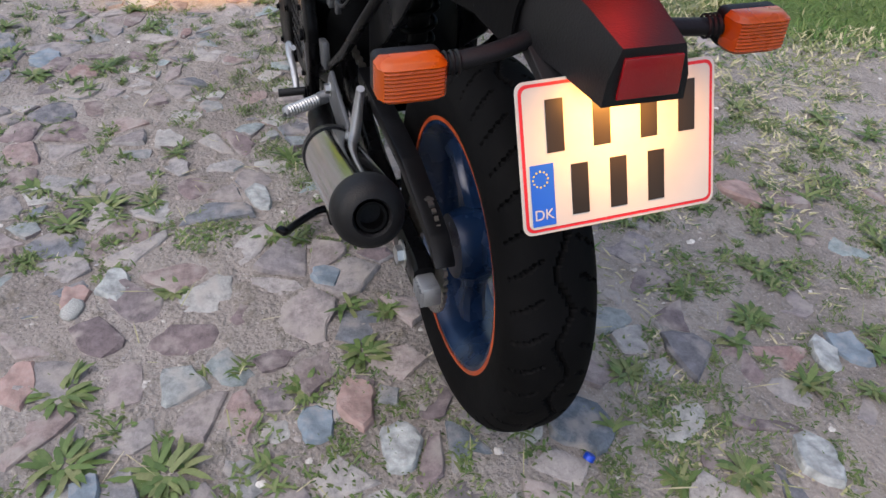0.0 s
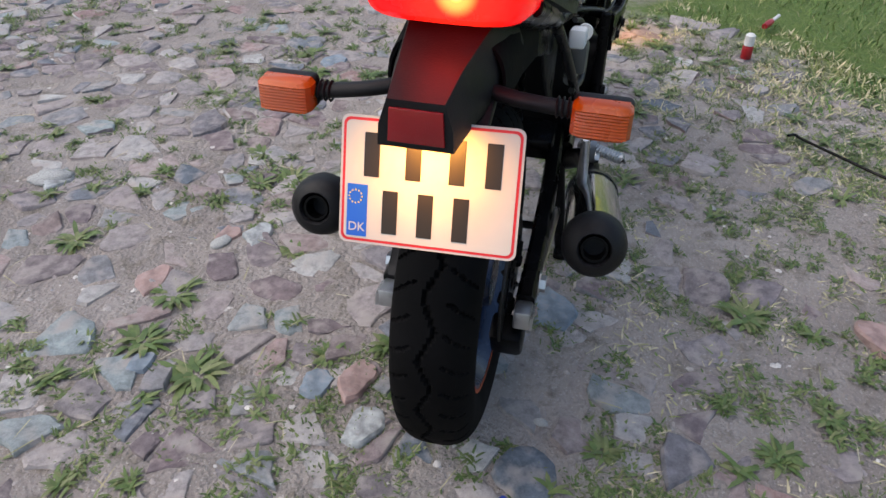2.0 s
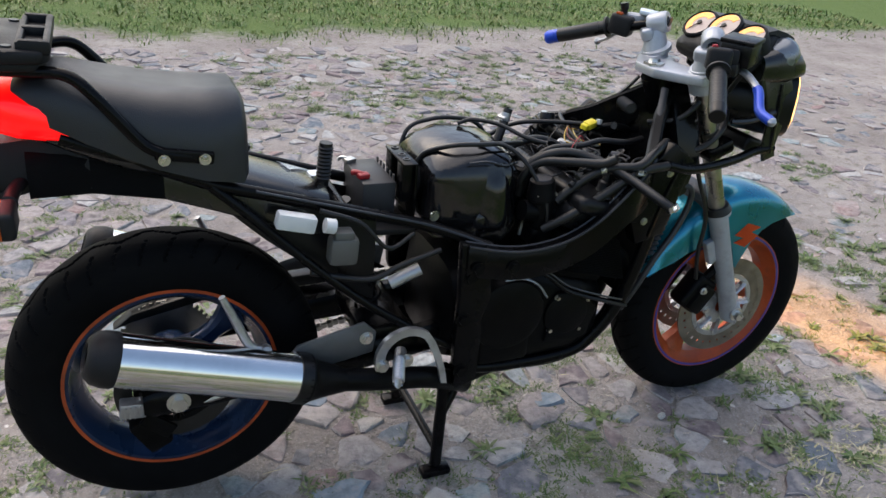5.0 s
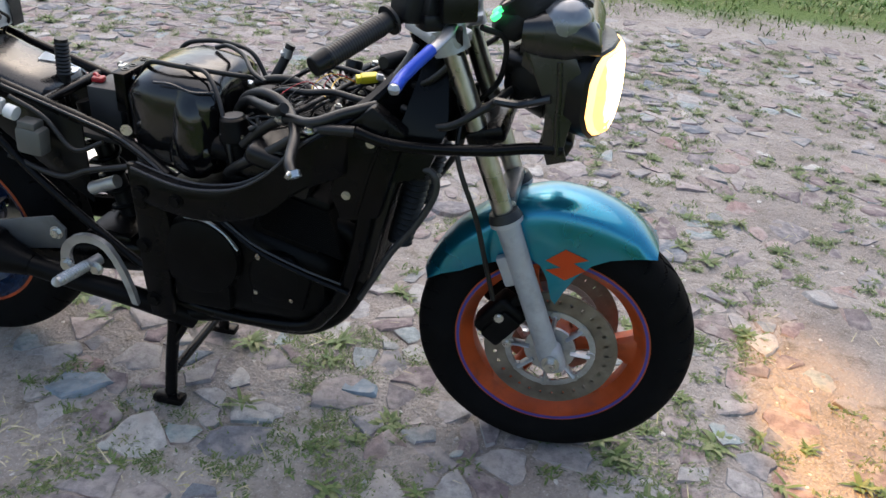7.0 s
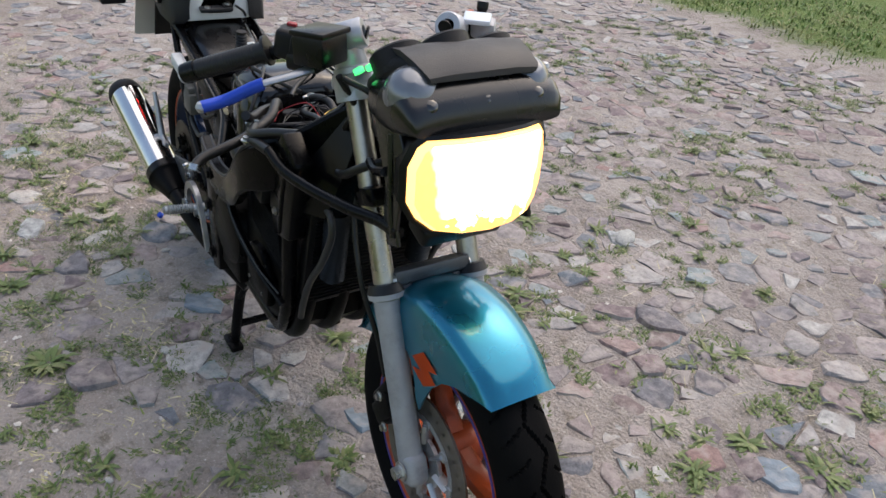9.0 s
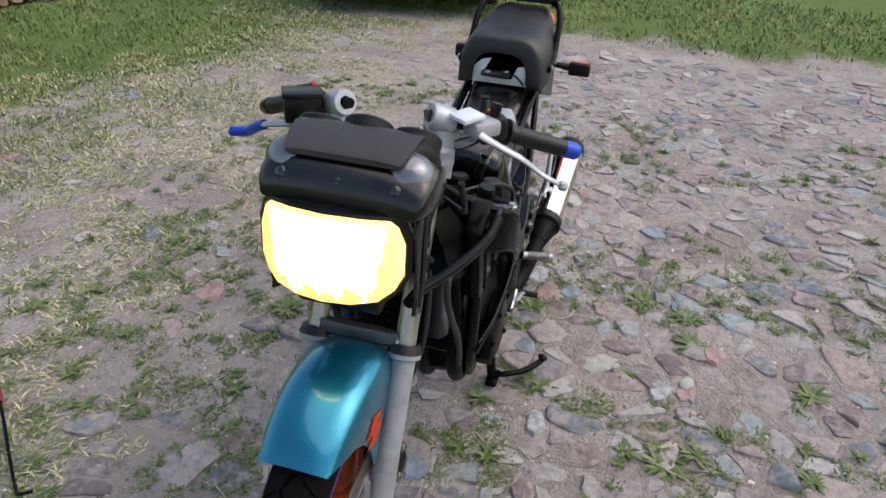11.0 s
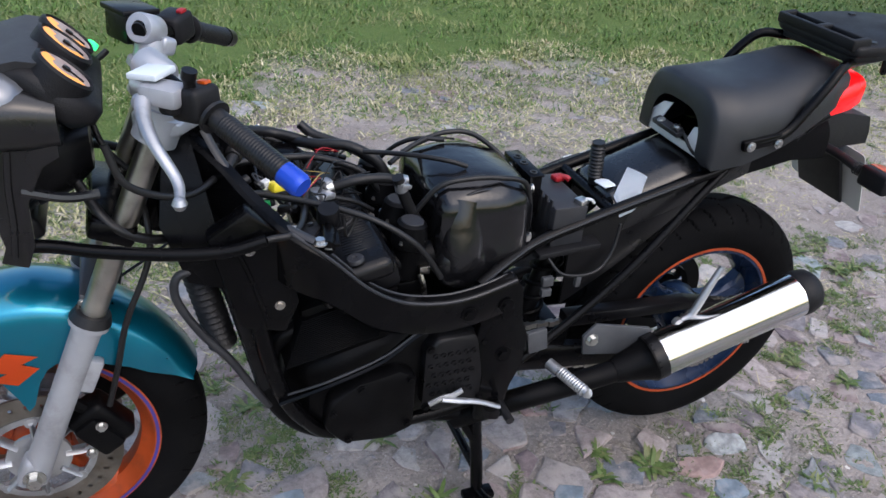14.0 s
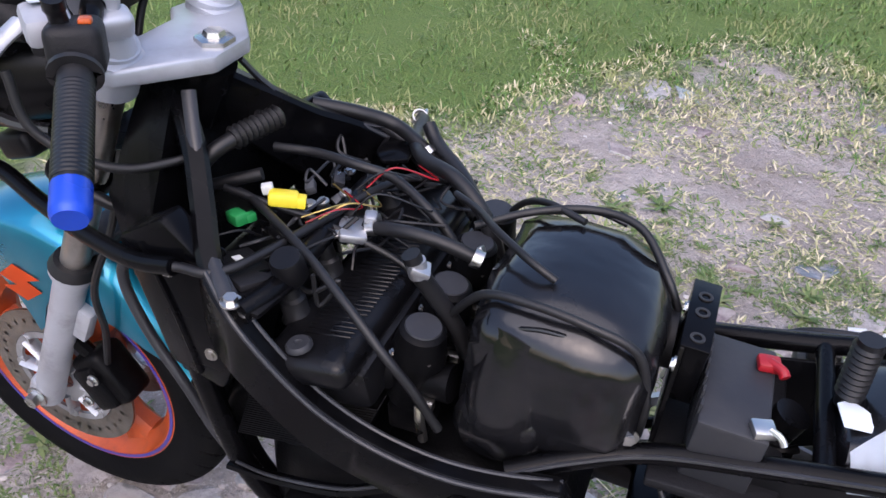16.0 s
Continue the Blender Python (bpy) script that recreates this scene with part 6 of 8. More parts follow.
for y in (-0.128, -0.046, 0.046, 0.128):
    bm = bm_new()
    add_lathe(bm, [(0, 0.060), (0.022, 0.060), (0.027, 0.056), (0.031, 0.030), (0.033, 0.024), (0.033, 0.014), (0.028, 0.010), (0.028, -0.050), (0.018, -0.060), (0, -0.060)], (0.797, y, 0.702), (-0.10, 0, 1), 26)
    add_tube(bm, [(0.75, y, 0.690), (0.85, y, 0.675)], 0.0235, 18)
    add_box(bm, (0.795, y, 0.628), (0.052, 0.048, 0.040), (0, 6, 0), 0.006)
    carb = part("carburettor", bm, M_ENGINE, bike, "dark grey round-topped carburettor")
    bm = bm_new()
    add_lathe(bm, [(0, 0.0625), (0.0205, 0.0625), (0.0215, 0.0605)], (0.797, y, 0.702), (-0.10, 0, 1), 22)
    part("carburettor_cap", bm, M_GREY, carb, "dull grey round cap")
    bolts([(0.797 + 0.029 * math.cos(a), y + 0.029 * math.sin(a), 0.729) for a in (0.8, 2.4, 3.9, 5.5)], (0, 0, 1), carb, M_STEEL, 0.003, 0.005, "cap_screw")
    bm = bm_new()
    add_lathe(bm, [(0.024, -0.006), (0.027, -0.006), (0.027, 0.006), (0.024, 0.006)], (0.848, y, 0.676), (1, 0, -0.15), 20, closed=True)
    part("intake_clamp", bm, M_STEEL, carb)
    bm = bm_new()
    add_tube(bm, [(0.78, y + 0.026, 0.665), (0.775, y + 0.032, 0.645), (0.77, y + 0.030, 0.615)], 0.006, 8)
    add_box(bm, (0.772, y + 0.026, 0.672), (0.020, 0.012, 0.016), (0, 0, 0), 0.002)
    part("carburettor_link", bm, M_STEEL, carb)

# battery, its bracket, tray
bm = bm_new()
add_plate(bm, [(-0.066, 0.660), (-0.066, 0.785), (0.058, 0.785), (0.088, 0.660)], 0.520, 0.526, 0.0015, plane="yz")
add_box(bm, (0.510, 0.034, 0.742), (0.032, 0.034, 0.084), (0, 0, 0), 0.003)
add_box(bm, (0.510, -0.040, 0.742), (0.032, 0.034, 0.084), (0, 0, 0), 0.003)
add_plate(bm, [(0.494, -0.066), (0.526, -0.066), (0.526, 0.058), (0.494, 0.058)], 0.784, 0.788, 0.0015, plane="xy")
bracket = part("battery_bracket", bm, M_FRAME, bike, "black bent sheet bracket with punched holes")
for y in (-0.035, -0.005, 0.040):
    bm = bm_new()
    add_lathe(bm, [(0.005, 0), (0.0085, 0), (0.0085, 0.0015), (0.005, 0.0015)], (0.510, y, 0.788), "z", 14, closed=True)
    part("punched_hole", bm, M_INK, bracket)
bolts([(0.526, 0.07, 0.77), (0.526, -0.03, 0.77)], (1, 0, 0), bracket, r=0.006, h=0.004)
bm = bm_new()
add_box(bm, (0.452, 0.036, 0.696), (0.074, 0.150, 0.088), (0, 0, 0), 0.005)
battery = part("battery", bm, M_GREY, bike, "dark grey motorcycle battery")
bm = bm_new()
for i in range(6):
    add_box(bm, (0.4885, -0.02 + i * 0.022, 0.715), (0.003, 0.010, 0.07), (0, 0, 0), 0.001)
part("battery_ribs", bm, M_GREY, battery)
bm = bm_new()
add_box(bm, (0.425, -0.005, 0.746), (0.026, 0.022, 0.012), (0, 0, 10), 0.004)
add_tube(bm, [(0.425, -0.005, 0.748), (0.412, 0.005, 0.750), (0.407, 0.012, 0.747)], 0.0062, 10)
part("terminal_cover", bm, M_RED, battery, "red positive terminal cover")
bm = bm_new()
add_box(bm, (0.424, 0.096, 0.744), (0.024, 0.022, 0.010), (0, 0, 20), 0.002)
add_tube(bm, [(0.418, 0.098, 0.748), (0.408, 0.104, 0.748), (0.402, 0.108, 0.742)], 0.004, 8)
part("battery_terminal", bm, M_BOLT, battery, "bright negative terminal")
bm = bm_new()
add_box(bm, (0.45, 0.02, 0.648), (0.14, 0.22, 0.014), (0, 4, 0), 0.004)
part("battery_tray", bm, M_MATTE, bike)
bm = bm_new()
add_ribbed(bm, (0.339, 0.0, 0.742), (0.345, 0.0, 0.815), 0.0135, 0.0162, 9)
add_tube(bm, [(0.337, 0.0, 0.728), (0.338, 0.0, 0.74), (0.345, 0.0, 0.822)], 0.0138, 16)
add_tube(bm, [(0.336, 0.0, 0.68), (0.338, 0.0, 0.74)], 0.006, 8)
part("ribbed_plug", bm, M_HOSE, bike, "upright ribbed rubber plug")
bm = bm_new()
rings = []
for x, hw, zt in ((0.345, 0.082, 0.722), (0.335, 0.092, 0.738), (0.28, 0.097, 0.757), (0.20, 0.098, 0.785), (0.12, 0.098, 0.815), (0.02, 0.095, 0.850), (-0.10, 0.088, 0.868), (-0.20, 0.080, 0.862)):
    ring = []
    for k in range(17):
        a = math.pi * k / 16
        ring.append((x, hw * math.copysign(abs(math.cos(a)) ** 0.5, math.cos(a)), zt - 0.085 + 0.085 * math.sin(a) ** 0.6))
    for k in range(16, -1, -1):
        a = math.pi * k / 16
        ring.append((x, (hw - 0.004) * math.copysign(abs(math.cos(a)) ** 0.5, math.cos(a)), zt - 0.089 + 0.085 * math.sin(a) ** 0.6))
    rings.append(ring)
add_loft(bm, rings[:6])
tray = part("inner_fender", bm, M_GLOSS, bike, "glossy black inner rear fender")
# same fender's rear end; its shade is put into a dull dark material
bm = bm_new()
add_loft(bm, rings[5:])
part("shaded_fender_end", bm, M_TYRE, bike, "rear end of the inner fender, dull dark for its shade")
bm = bm_new()
rings = []
for a in np.linspace(0, 1, 7):
    ring = []
    for b in np.linspace(0, 1, 6):
        x, y = 0.335 - 0.065 * a - 0.016 * b, min(0.0958, 0.074 - 0.062 * a + 0.052 * b)
        zt = np.interp(x, [0.20, 0.28, 0.335], [0.785, 0.757, 0.738])
        c = y / 0.097
        ring.append((x, y, zt - 0.085 + 0.085 * (1 - c ** 4) ** 0.3 + 0.003))
    rings.append(ring)
add_loft(bm, rings, closed=False, cap=False)
bmesh.ops.solidify(bm, geom=bm.faces[:], thickness=0.001)
part("sticker", bm, M_STICKER, tray, "pale paper sticker")
bm = bm_new()
add_plate(bm, [(0.352, 0.020), (0.345, 0.052), (0.318, 0.050), (0.312, 0.026), (0.326, 0.016), (0.338, 0.008)], 0.7415, 0.7435, 0.0005, plane="xy")
wobble(bm, 0.0015, 40, 8)
part("torn_sticker", bm, M_STICKER, tray, "torn scrap of pale paper")
# lower rear panels between rail and strut
for s in (-1, 1):
    bm = bm_new()
    add_plate(bm, [(0.43, 0.68), (0.14, 0.765), (0.10, 0.755), (0.20, 0.66), (0.31, 0.57), (0.43, 0.49)], 0.088 * s, 0.094 * s, 0.002)
    part("side_liner", bm, M_BLACK, bike, "black plastic side liner")
bm = bm_new()
add_box(bm, (0.250, -0.142, 0.716), (0.078, 0.030, 0.034), (0, 14, 0), 0.006)
add_cyl(bm, (0.305, -0.150, 0.707), (0.325, -0.150, 0.702), 0.015)
part("wiring_connector", bm, M_WHITE, bike, "white plastic wiring block")
bm = bm_new()
add_box(bm, (0.345, -0.140, 0.645), (0.060, 0.040, 0.060), (0, 4, 0), 0.010)
add_box(bm, (0.345, -0.140, 0.680), (0.040, 0.034, 0.018), (0, 4, 0), 0.004)
part("fluid_bottle", bm, M_CLEARBOX, bike, "milky rear brake fluid bottle")
bm = bm_new()
add_cyl(bm, (0.455, -0.125, 0.545), (0.52, -0.130, 0.575), 0.014)
part("master_cylinder", bm, M_ALU, bike, "bare metal rear master cylinder")
for c, size in (((0.505, 0.150, 0.600), (0.024, 0.012, 0.020)), ((0.505, 0.150, 0.574), (0.022, 0.012, 0.018)), ((0.435, 0.150, 0.590), (0.012, 0.010, 0.026))):
    bm = bm_new()
    add_box(bm, c, size, (0, 0, 0), 0.002)
    part("wiring_plug", bm, M_HANGER, bike, "pale wiring plug")
bm = bm_new()
add_box(bm, (0.515, 0.165, 0.465), (0.045, 0.014, 0.055), (0, 10, 0), 0.004)
part("regulator", bm, M_HANGER, bike, "grey finned regulator")

# seat
bm = bm_new()
sec = ((0.168, 0.120, 0.950, 0.815), (0.157, 0.133, 0.961, 0.800), (0.09, 0.143, 0.961, 0.812), (0.01, 0.141, 0.968, 0.838), (-0.07, 0.130, 0.983, 0.872), (-0.13, 0.116, 0.996, 0.900), (-0.18, 0.098, 0.995, 0.922), (-0.205, 0.080, 0.976, 0.932))
outer, inner = [], []
for i, (x, hw, zt, zb) in enumerate(sec):
    h = zt - zb
    o, n_ = [], []
    for k in range(21):
        a = math.pi * k / 20
        c, q = math.cos(a), math.sin(a)
        yy, zz = math.copysign(abs(c) ** 0.55, c), q ** 0.72
        o.append((x, hw * yy, zb + h * zz - 0.006 * (1 - abs(yy)) * 1.4))
        n_.append((x, (hw - 0.036) * yy, zb + (h - 0.046) * zz))
    outer.append(o)
    inner.append(n_)
vo = [[bm.verts.new(p) for p in r] for r in outer]
vi = [[bm.verts.new(p) for p in r] for r in inner]
for i in range(len(vo) - 1):
    for k in range(20):
        bm.faces.new((vo[i][k], vo[i][k + 1], vo[i + 1][k + 1], vo[i + 1][k]))
        bm.faces.new((vi[i][k], vi[i + 1][k], vi[i + 1][k + 1], vi[i][k + 1]))
    for k in (0, 20):
        bm.faces.new((vo[i][k], vi[i][k], vi[i + 1][k], vo[i + 1][k]))
for i in (0, len(vo) - 1):
    for k in range(20):
        bm.faces.new((vo[i][k], vo[i][k + 1], vi[i][k + 1], vi[i][k]))
bm.faces.new(vi[-1])
seat = part("seat", bm, M_SEAT, bike, "black vinyl rear seat with hollow front", angle=50)
bm = bm_new()
add_plate(bm, [(-0.092, 0.808), (-0.092, 0.850), (-0.060, 0.878), (-0.030, 0.884), (-0.052, 0.838), (-0.030, 0.826), (0.040, 0.826), (0.052, 0.862), (0.078, 0.872), (0.092, 0.846), (0.088, 0.808)], 0.157, 0.162, 0.0015, plane="yz")
wobble(bm, 0.006, 26, 5)
part("seat_liner", bm, M_WHITE, seat, "white torn liner in the seat's hollow")
bm = bm_new()
add_box(bm, (0.172, -0.010, 0.840), (0.022, 0.092, 0.012), (0, 15, 0), 0.003)
add_box(bm, (0.174, 0.020, 0.848), (0.016, 0.026, 0.010), (0, 15, 0), 0.002)
latch = part("seat_latch", bm, M_BRACKET, bike, "dark metal seat latch")
bolts([(0.174, -0.035, 0.845), (0.175, 0.022, 0.853)], (0.3, 0, 1), latch, r=0.006, h=0.004)
hose([(0.172, 0.045, 0.846), (0.170, 0.070, 0.825), (0.140, 0.085, 0.79), (0.125, 0.098, 0.76)], 0.0035, "latch_cable")

# tail unit
bm = bm_new()
rings = []
for x, hw, z0, z1 in ((0.06, 0.122, 0.80, 0.850), (-0.03, 0.122, 0.82, 0.895), (-0.10, 0.114, 0.845, 0.925), (-0.16, 0.100, 0.870, 0.945), (-0.205, 0.090, 0.890, 0.952)):
    rings.append(superring(x, 0, hw, z0, z1, 0.45, 24))
add_loft(bm, rings)
part("tail_cowl", bm, M_GLOSS, bike, "black tail cowl")
bm = bm_new()
rings = []
for x, hw, z0, z1 in ((-0.120, 0.110, 0.872, 0.935), (-0.165, 0.107, 0.876, 0.955), (-0.205, 0.103, 0.881, 0.966), (-0.232, 0.095, 0.890, 0.967), (-0.241, 0.084, 0.899, 0.960)):
    rings.append(superring(x, 0, hw, z0, z1, 0.5, 28))
add_loft(bm, rings)
part("tail_lamp", bm, M_TAIL, bike, "wide lit red tail lamp")
nt = M_TAIL.node_tree
tc = nt.nodes.new("ShaderNodeTexCoord")
far = nt.nodes.new("ShaderNodeVectorMath")
far.operation = "DISTANCE"
nt.links.new(tc.outputs["Object"], far.inputs[0])
far.inputs[1].default_value = (-0.240, -0.018, 0.930)
ramp = nt.nodes.new("ShaderNodeValToRGB")
ramp.color_ramp.interpolation = "EASE"
for k, (at, c) in enumerate(((0.0, (5.5, 2.3, 0.5)), (0.14, (3.2, 0.75, 0.12)), (0.36, (1.4, 0.03, 0.012)), (1.0, (0.70, 0.002, 0.003)))):
    e = ramp.color_ramp.elements[k] if k < 2 else ramp.color_ramp.elements.new(at)
    e.position, e.color = at, (*c, 1)
for k, e in enumerate(ramp.color_ramp.elements):
    e.position = (0.0, 0.14, 0.36, 1.0)[k]
mr = nt.nodes.new("ShaderNodeMapRange")
mr.inputs["From Max"].default_value = 0.085
nt.links.new(far.outputs["Value"], mr.inputs["Value"])
nt.links.new(mr.outputs["Result"], ramp.inputs["Fac"])
nt.links.new(ramp.outputs["Color"], nt.nodes["Principled BSDF"].inputs["Emission Color"])
nt.nodes["Principled BSDF"].inputs["Emission Strength"].default_value = 1.1
tail_light = bpy.data.lights.new("tail_lamp_light", "POINT")
tail_light.energy, tail_light.color, tail_light.shadow_soft_size = 0.5, (1.0, 0.02, 0.02), 0.025
new("tail_lamp_light", tail_light).location = (-0.285, -0.015, 0.912)
bm = bm_new()
rings = []
for x, hw, z0, z1 in ((-0.10, 0.088, 0.79, 0.880), (-0.20, 0.070, 0.788, 0.872), (-0.29, 0.054, 0.785, 0.858), (-0.357, 0.046, 0.783, 0.843)):
    rings.append([(x, -hw, z0), (x, -hw * 0.97, z0 + (z1 - z0) * 0.45), (x, -hw * 0.74, z1), (x, hw * 0.74, z1), (x, hw * 0.97, z0 + (z1 - z0) * 0.45), (x, hw, z0)])
add_loft(bm, rings)
shelf = part("plate_lamp_box", bm, M_MATTE, bike, "black plate lamp housing")
bm = bm_new()
add_plate(bm, [(-0.036, 0.791), (0.033, 0.791), (0.031, 0.834), (-0.033, 0.834)], -0.361, -0.3565, 0.0015, plane="yz")
part("reflector", bm, M_REFLECT, shelf, "dark red square reflector")
bm = bm_new()
add_plate(bm, [(-0.130, 0.815), (-0.150, 0.822), (-0.270, 0.775), (-0.325, 0.642), (-0.318, 0.640), (-0.262, 0.764), (-0.140, 0.80)], -0.070, 0.070, 0.002)
part("rear_fender", bm, M_MATTE, bike, "black plastic rear fender flap")
# registration plate: white sheet, red border, blue band, plain bars
pb, pt = Vector((-0.3465, -0.008, 0.6375)), Vector((-0.2915, -0.008, 0.7845))
pu = (pt - pb).normalized()
pn = Vector((-pu.z, 0, pu.x)).normalized()
pr = Vector((0, -0.9992, 0.038))
pu = (pu + Vector((0, 0.038, 0))).normalized()
pc = (pb + pt) / 2


def plate_slab(a0, b0, a1, b1, lift, thick, mat, name, parent, round_r=0.0):
    bm = bm_new()
    pts = []
    if round_r:
        for cx, cy, a in ((a1 - round_r, b1 - round_r, 0), (a0 + round_r, b1 - round_r, 90), (a0 + round_r, b0 + round_r, 180), (a1 - round_r, b0 + round_r, 270)):
            for k in range(6):
                t = radians(a + 18 * k)
                pts.append((cx + round_r * math.cos(t), cy + round_r * math.sin(t)))
    else:
        pts = [(a1, b1), (a0, b1), (a0, b0), (a1, b0)]
    lo = [bm.verts.new(pc + pr * a + pu * b + pn * lift) for a, b in pts]
    hi = [bm.verts.new(pc + pr * a + pu * b + pn * (lift + thick)) for a, b in pts]
    bm.faces.new(lo[::-1])
    bm.faces.new(hi)
    for k in range(len(pts)):
        bm.faces.new((lo[k], lo[(k + 1) % len(pts)], hi[(k + 1) % len(pts)], hi[k]))
    return part(name, bm, mat, parent)


plate = plate_slab(-0.1165, -0.0825, 0.1165, 0.0825, 0.000, 0.0020, M_PLATE, "registration_plate", bike, 0.010)
plate["label"] = "white registration plate with red border and blue band"
plate_slab(-0.1135, -0.0795, 0.1135, 0.0795, 0.0021, 0.0004, M_PLATE_RED, "plate_border", plate, 0.009)
plate_slab(-0.1100, -0.0760, 0.1100, 0.0760, 0.0026, 0.0004, M_PLATE, "plate_face", plate, 0.007)
plate_slab(-0.1060, -0.0730, -0.0790, -0.0050, 0.0031, 0.0004, M_PLATE_BLUE, "plate_band", plate)
for k in range(12):
    t = 2 * math.pi * k / 12
    cx, cy = -0.0948 + 0.0085 * math.cos(t), -0.0210 + 0.0085 * math.sin(t)
    plate_slab(cx - 0.0009, cy - 0.0009, cx + 0.0009, cy + 0.0009, 0.0036, 0.0002, M_YELLOW, "plate_star", plate)
letters = bpy.data.curves.new("country_letters", "FONT")
letters.body, letters.size, letters.align_x, letters.extrude = "DK", 0.0165, "CENTER", 0.0002
letters.materials.append(M_PLATE)
code = new("country_letters", letters)
code.parent = plate
code.matrix_basis = Matrix.Translation(pc + pr * -0.0925 + pu * -0.066 + pn * 0.0037) @ Matrix((pr, pu, pn)).transposed().to_4x4()
for a in (-0.092, -0.038, 0.018, 0.064):
    plate_slab(a + 0.007, 0.006, a + 0.027, 0.062, 0.0031, 0.0006, M_INK, "plate_bar", plate)
for a in (-0.066, -0.020, 0.026):
    plate_slab(a + 0.007, -0.066, a + 0.027, -0.010, 0.0031, 0.0006, M_INK, "plate_bar", plate)
pl = bpy.data.lights.new("plate_lamp_light", "AREA")
pl.energy, pl.color, pl.shape, pl.size, pl.size_y = 0.65, (1.0, 0.38, 0.06), "RECTANGLE", 0.075, 0.02
new("plate_lamp_light", pl).matrix_world = look((-0.350, -0.010, 0.779), (-0.318, -0.010, 0.69))
# indicators
for s in (-1, 1):
    lift = -0.008 * s
    bm = bm_new()
    add_tube(bm, [(-0.205, 0.045 * s, 0.800 + lift * 0.3), (-0.222, 0.10 * s, 0.794 + lift * 0.6), (-0.226, 0.172 * s, 0.787 + lift)], 0.0125, 12, flat=0.8)
    add_box(bm, (-0.224, 0.206 * s, 0.786 + lift), (0.026, 0.074, 0.046), (0, 0, 0), 0.008, 3, None)
    for i in range(3):
        add_lathe(bm, [(0.0125, -0.002), (0.0148, 0), (0.0125, 0.002)], (-0.226, (0.150 + 0.007 * i) * s, 0.789 + lift), "y", 14, closed=True)
    stalk = part("indicator", bm, M_MATTE, bike, "black indicator housing on a rubber stalk")
    bm = bm_new()
    rings = []
    for i in range(23):
        z = 0.763 + lift + 0.046 * i / 22
        e = 0.006 * max(0, abs(i - 11) - 8) / 3
        front = -0.2600 + e - (0.0014 if i % 2 else 0)
        rings.append([(-0.232, (0.243 - e) * s, z), (front + 0.010, (0.243 - e) * s, z), (front + 0.002, (0.238 - e) * s, z), (front, (0.230 - e) * s, z),
                      (front, (0.182 + e) * s, z), (front + 0.002, (0.174 + e) * s, z), (front + 0.010, (0.169 + e) * s, z), (-0.232, (0.169 + e) * s, z)])
    add_loft(bm, rings)
    part("indicator_lens", bm, M_AMBER, stalk, "ribbed amber lens")
# luggage rack
bm = bm_new()
outline = [(x - 0.030, y) for x, y in [(-0.108, 0.095), (-0.120, 0.118), (-0.17, 0.127), (-0.24, 0.123), (-0.30, 0.104), (-0.345, 0.075), (-0.370, 0.038), (-0.375, 0), (-0.370, -0.038), (-0.345, -0.075), (-0.30, -0.104), (-0.24, -0.123), (-0.17, -0.127), (-0.120, -0.118), (-0.108, -0.095)]]
add_plate(bm, outline, 1.014, 1.037, 0.007, plane="xy")
add_plate(bm, [(x * 0.96 - 0.012, y * 0.92) for x, y in outline], 1.000, 1.015, 0.004, plane="xy")
rack = part("rack_plate", bm, M_MATTE, bike, "black plastic luggage rack plate")
bm = bm_new()
for y0, y1 in ((-0.112, -0.098), (-0.008, 0.008), (0.098, 0.112)):
    add_box(bm, (-0.160, (y0 + y1) / 2, 1.040), (0.046, y1 - y0, 0.024), (0, 0, 0), 0.004)
add_box(bm, (-0.142, 0, 1.041), (0.012, 0.222, 0.022), (0, 0, 0), 0.004)
add_box(bm, (-0.182, 0, 1.038), (0.010, 0.222, 0.022), (0, 0, 0), 0.004)
part("rack_slot_frame", bm, M_MATTE, rack, "raised bar with two slots")
bm = bm_new()
add_box(bm, (-0.362, 0.010, 1.047), (0.030, 0.034, 0.026), (0, 0, 0), 0.006, 2, (0.8, 0.8))
add_box(bm, (-0.376, 0.010, 1.040), (0.030, 0.022, 0.008), (0, 0, 0), 0.003)
part("rack_latch", bm, M_BLACK, rack)
rack.matrix_basis = pose(-0.13, 0, 1.02) @ pose(0, 0, 0, 0, 4.2, 0) @ pose(0.13, 0, -1.02)
for x, y in ((-0.20, 0.10), (-0.20, -0.10), (-0.315, 0.075), (-0.315, -0.075)):
    bm = bm_new()
    add_lathe(bm, [(0, 0.006), (0.008, 0.006), (0.010, 0), (0, 0)], (x, y, 1.034), "z", 12)
    part("rack_button", bm, M_BLACK, rack)
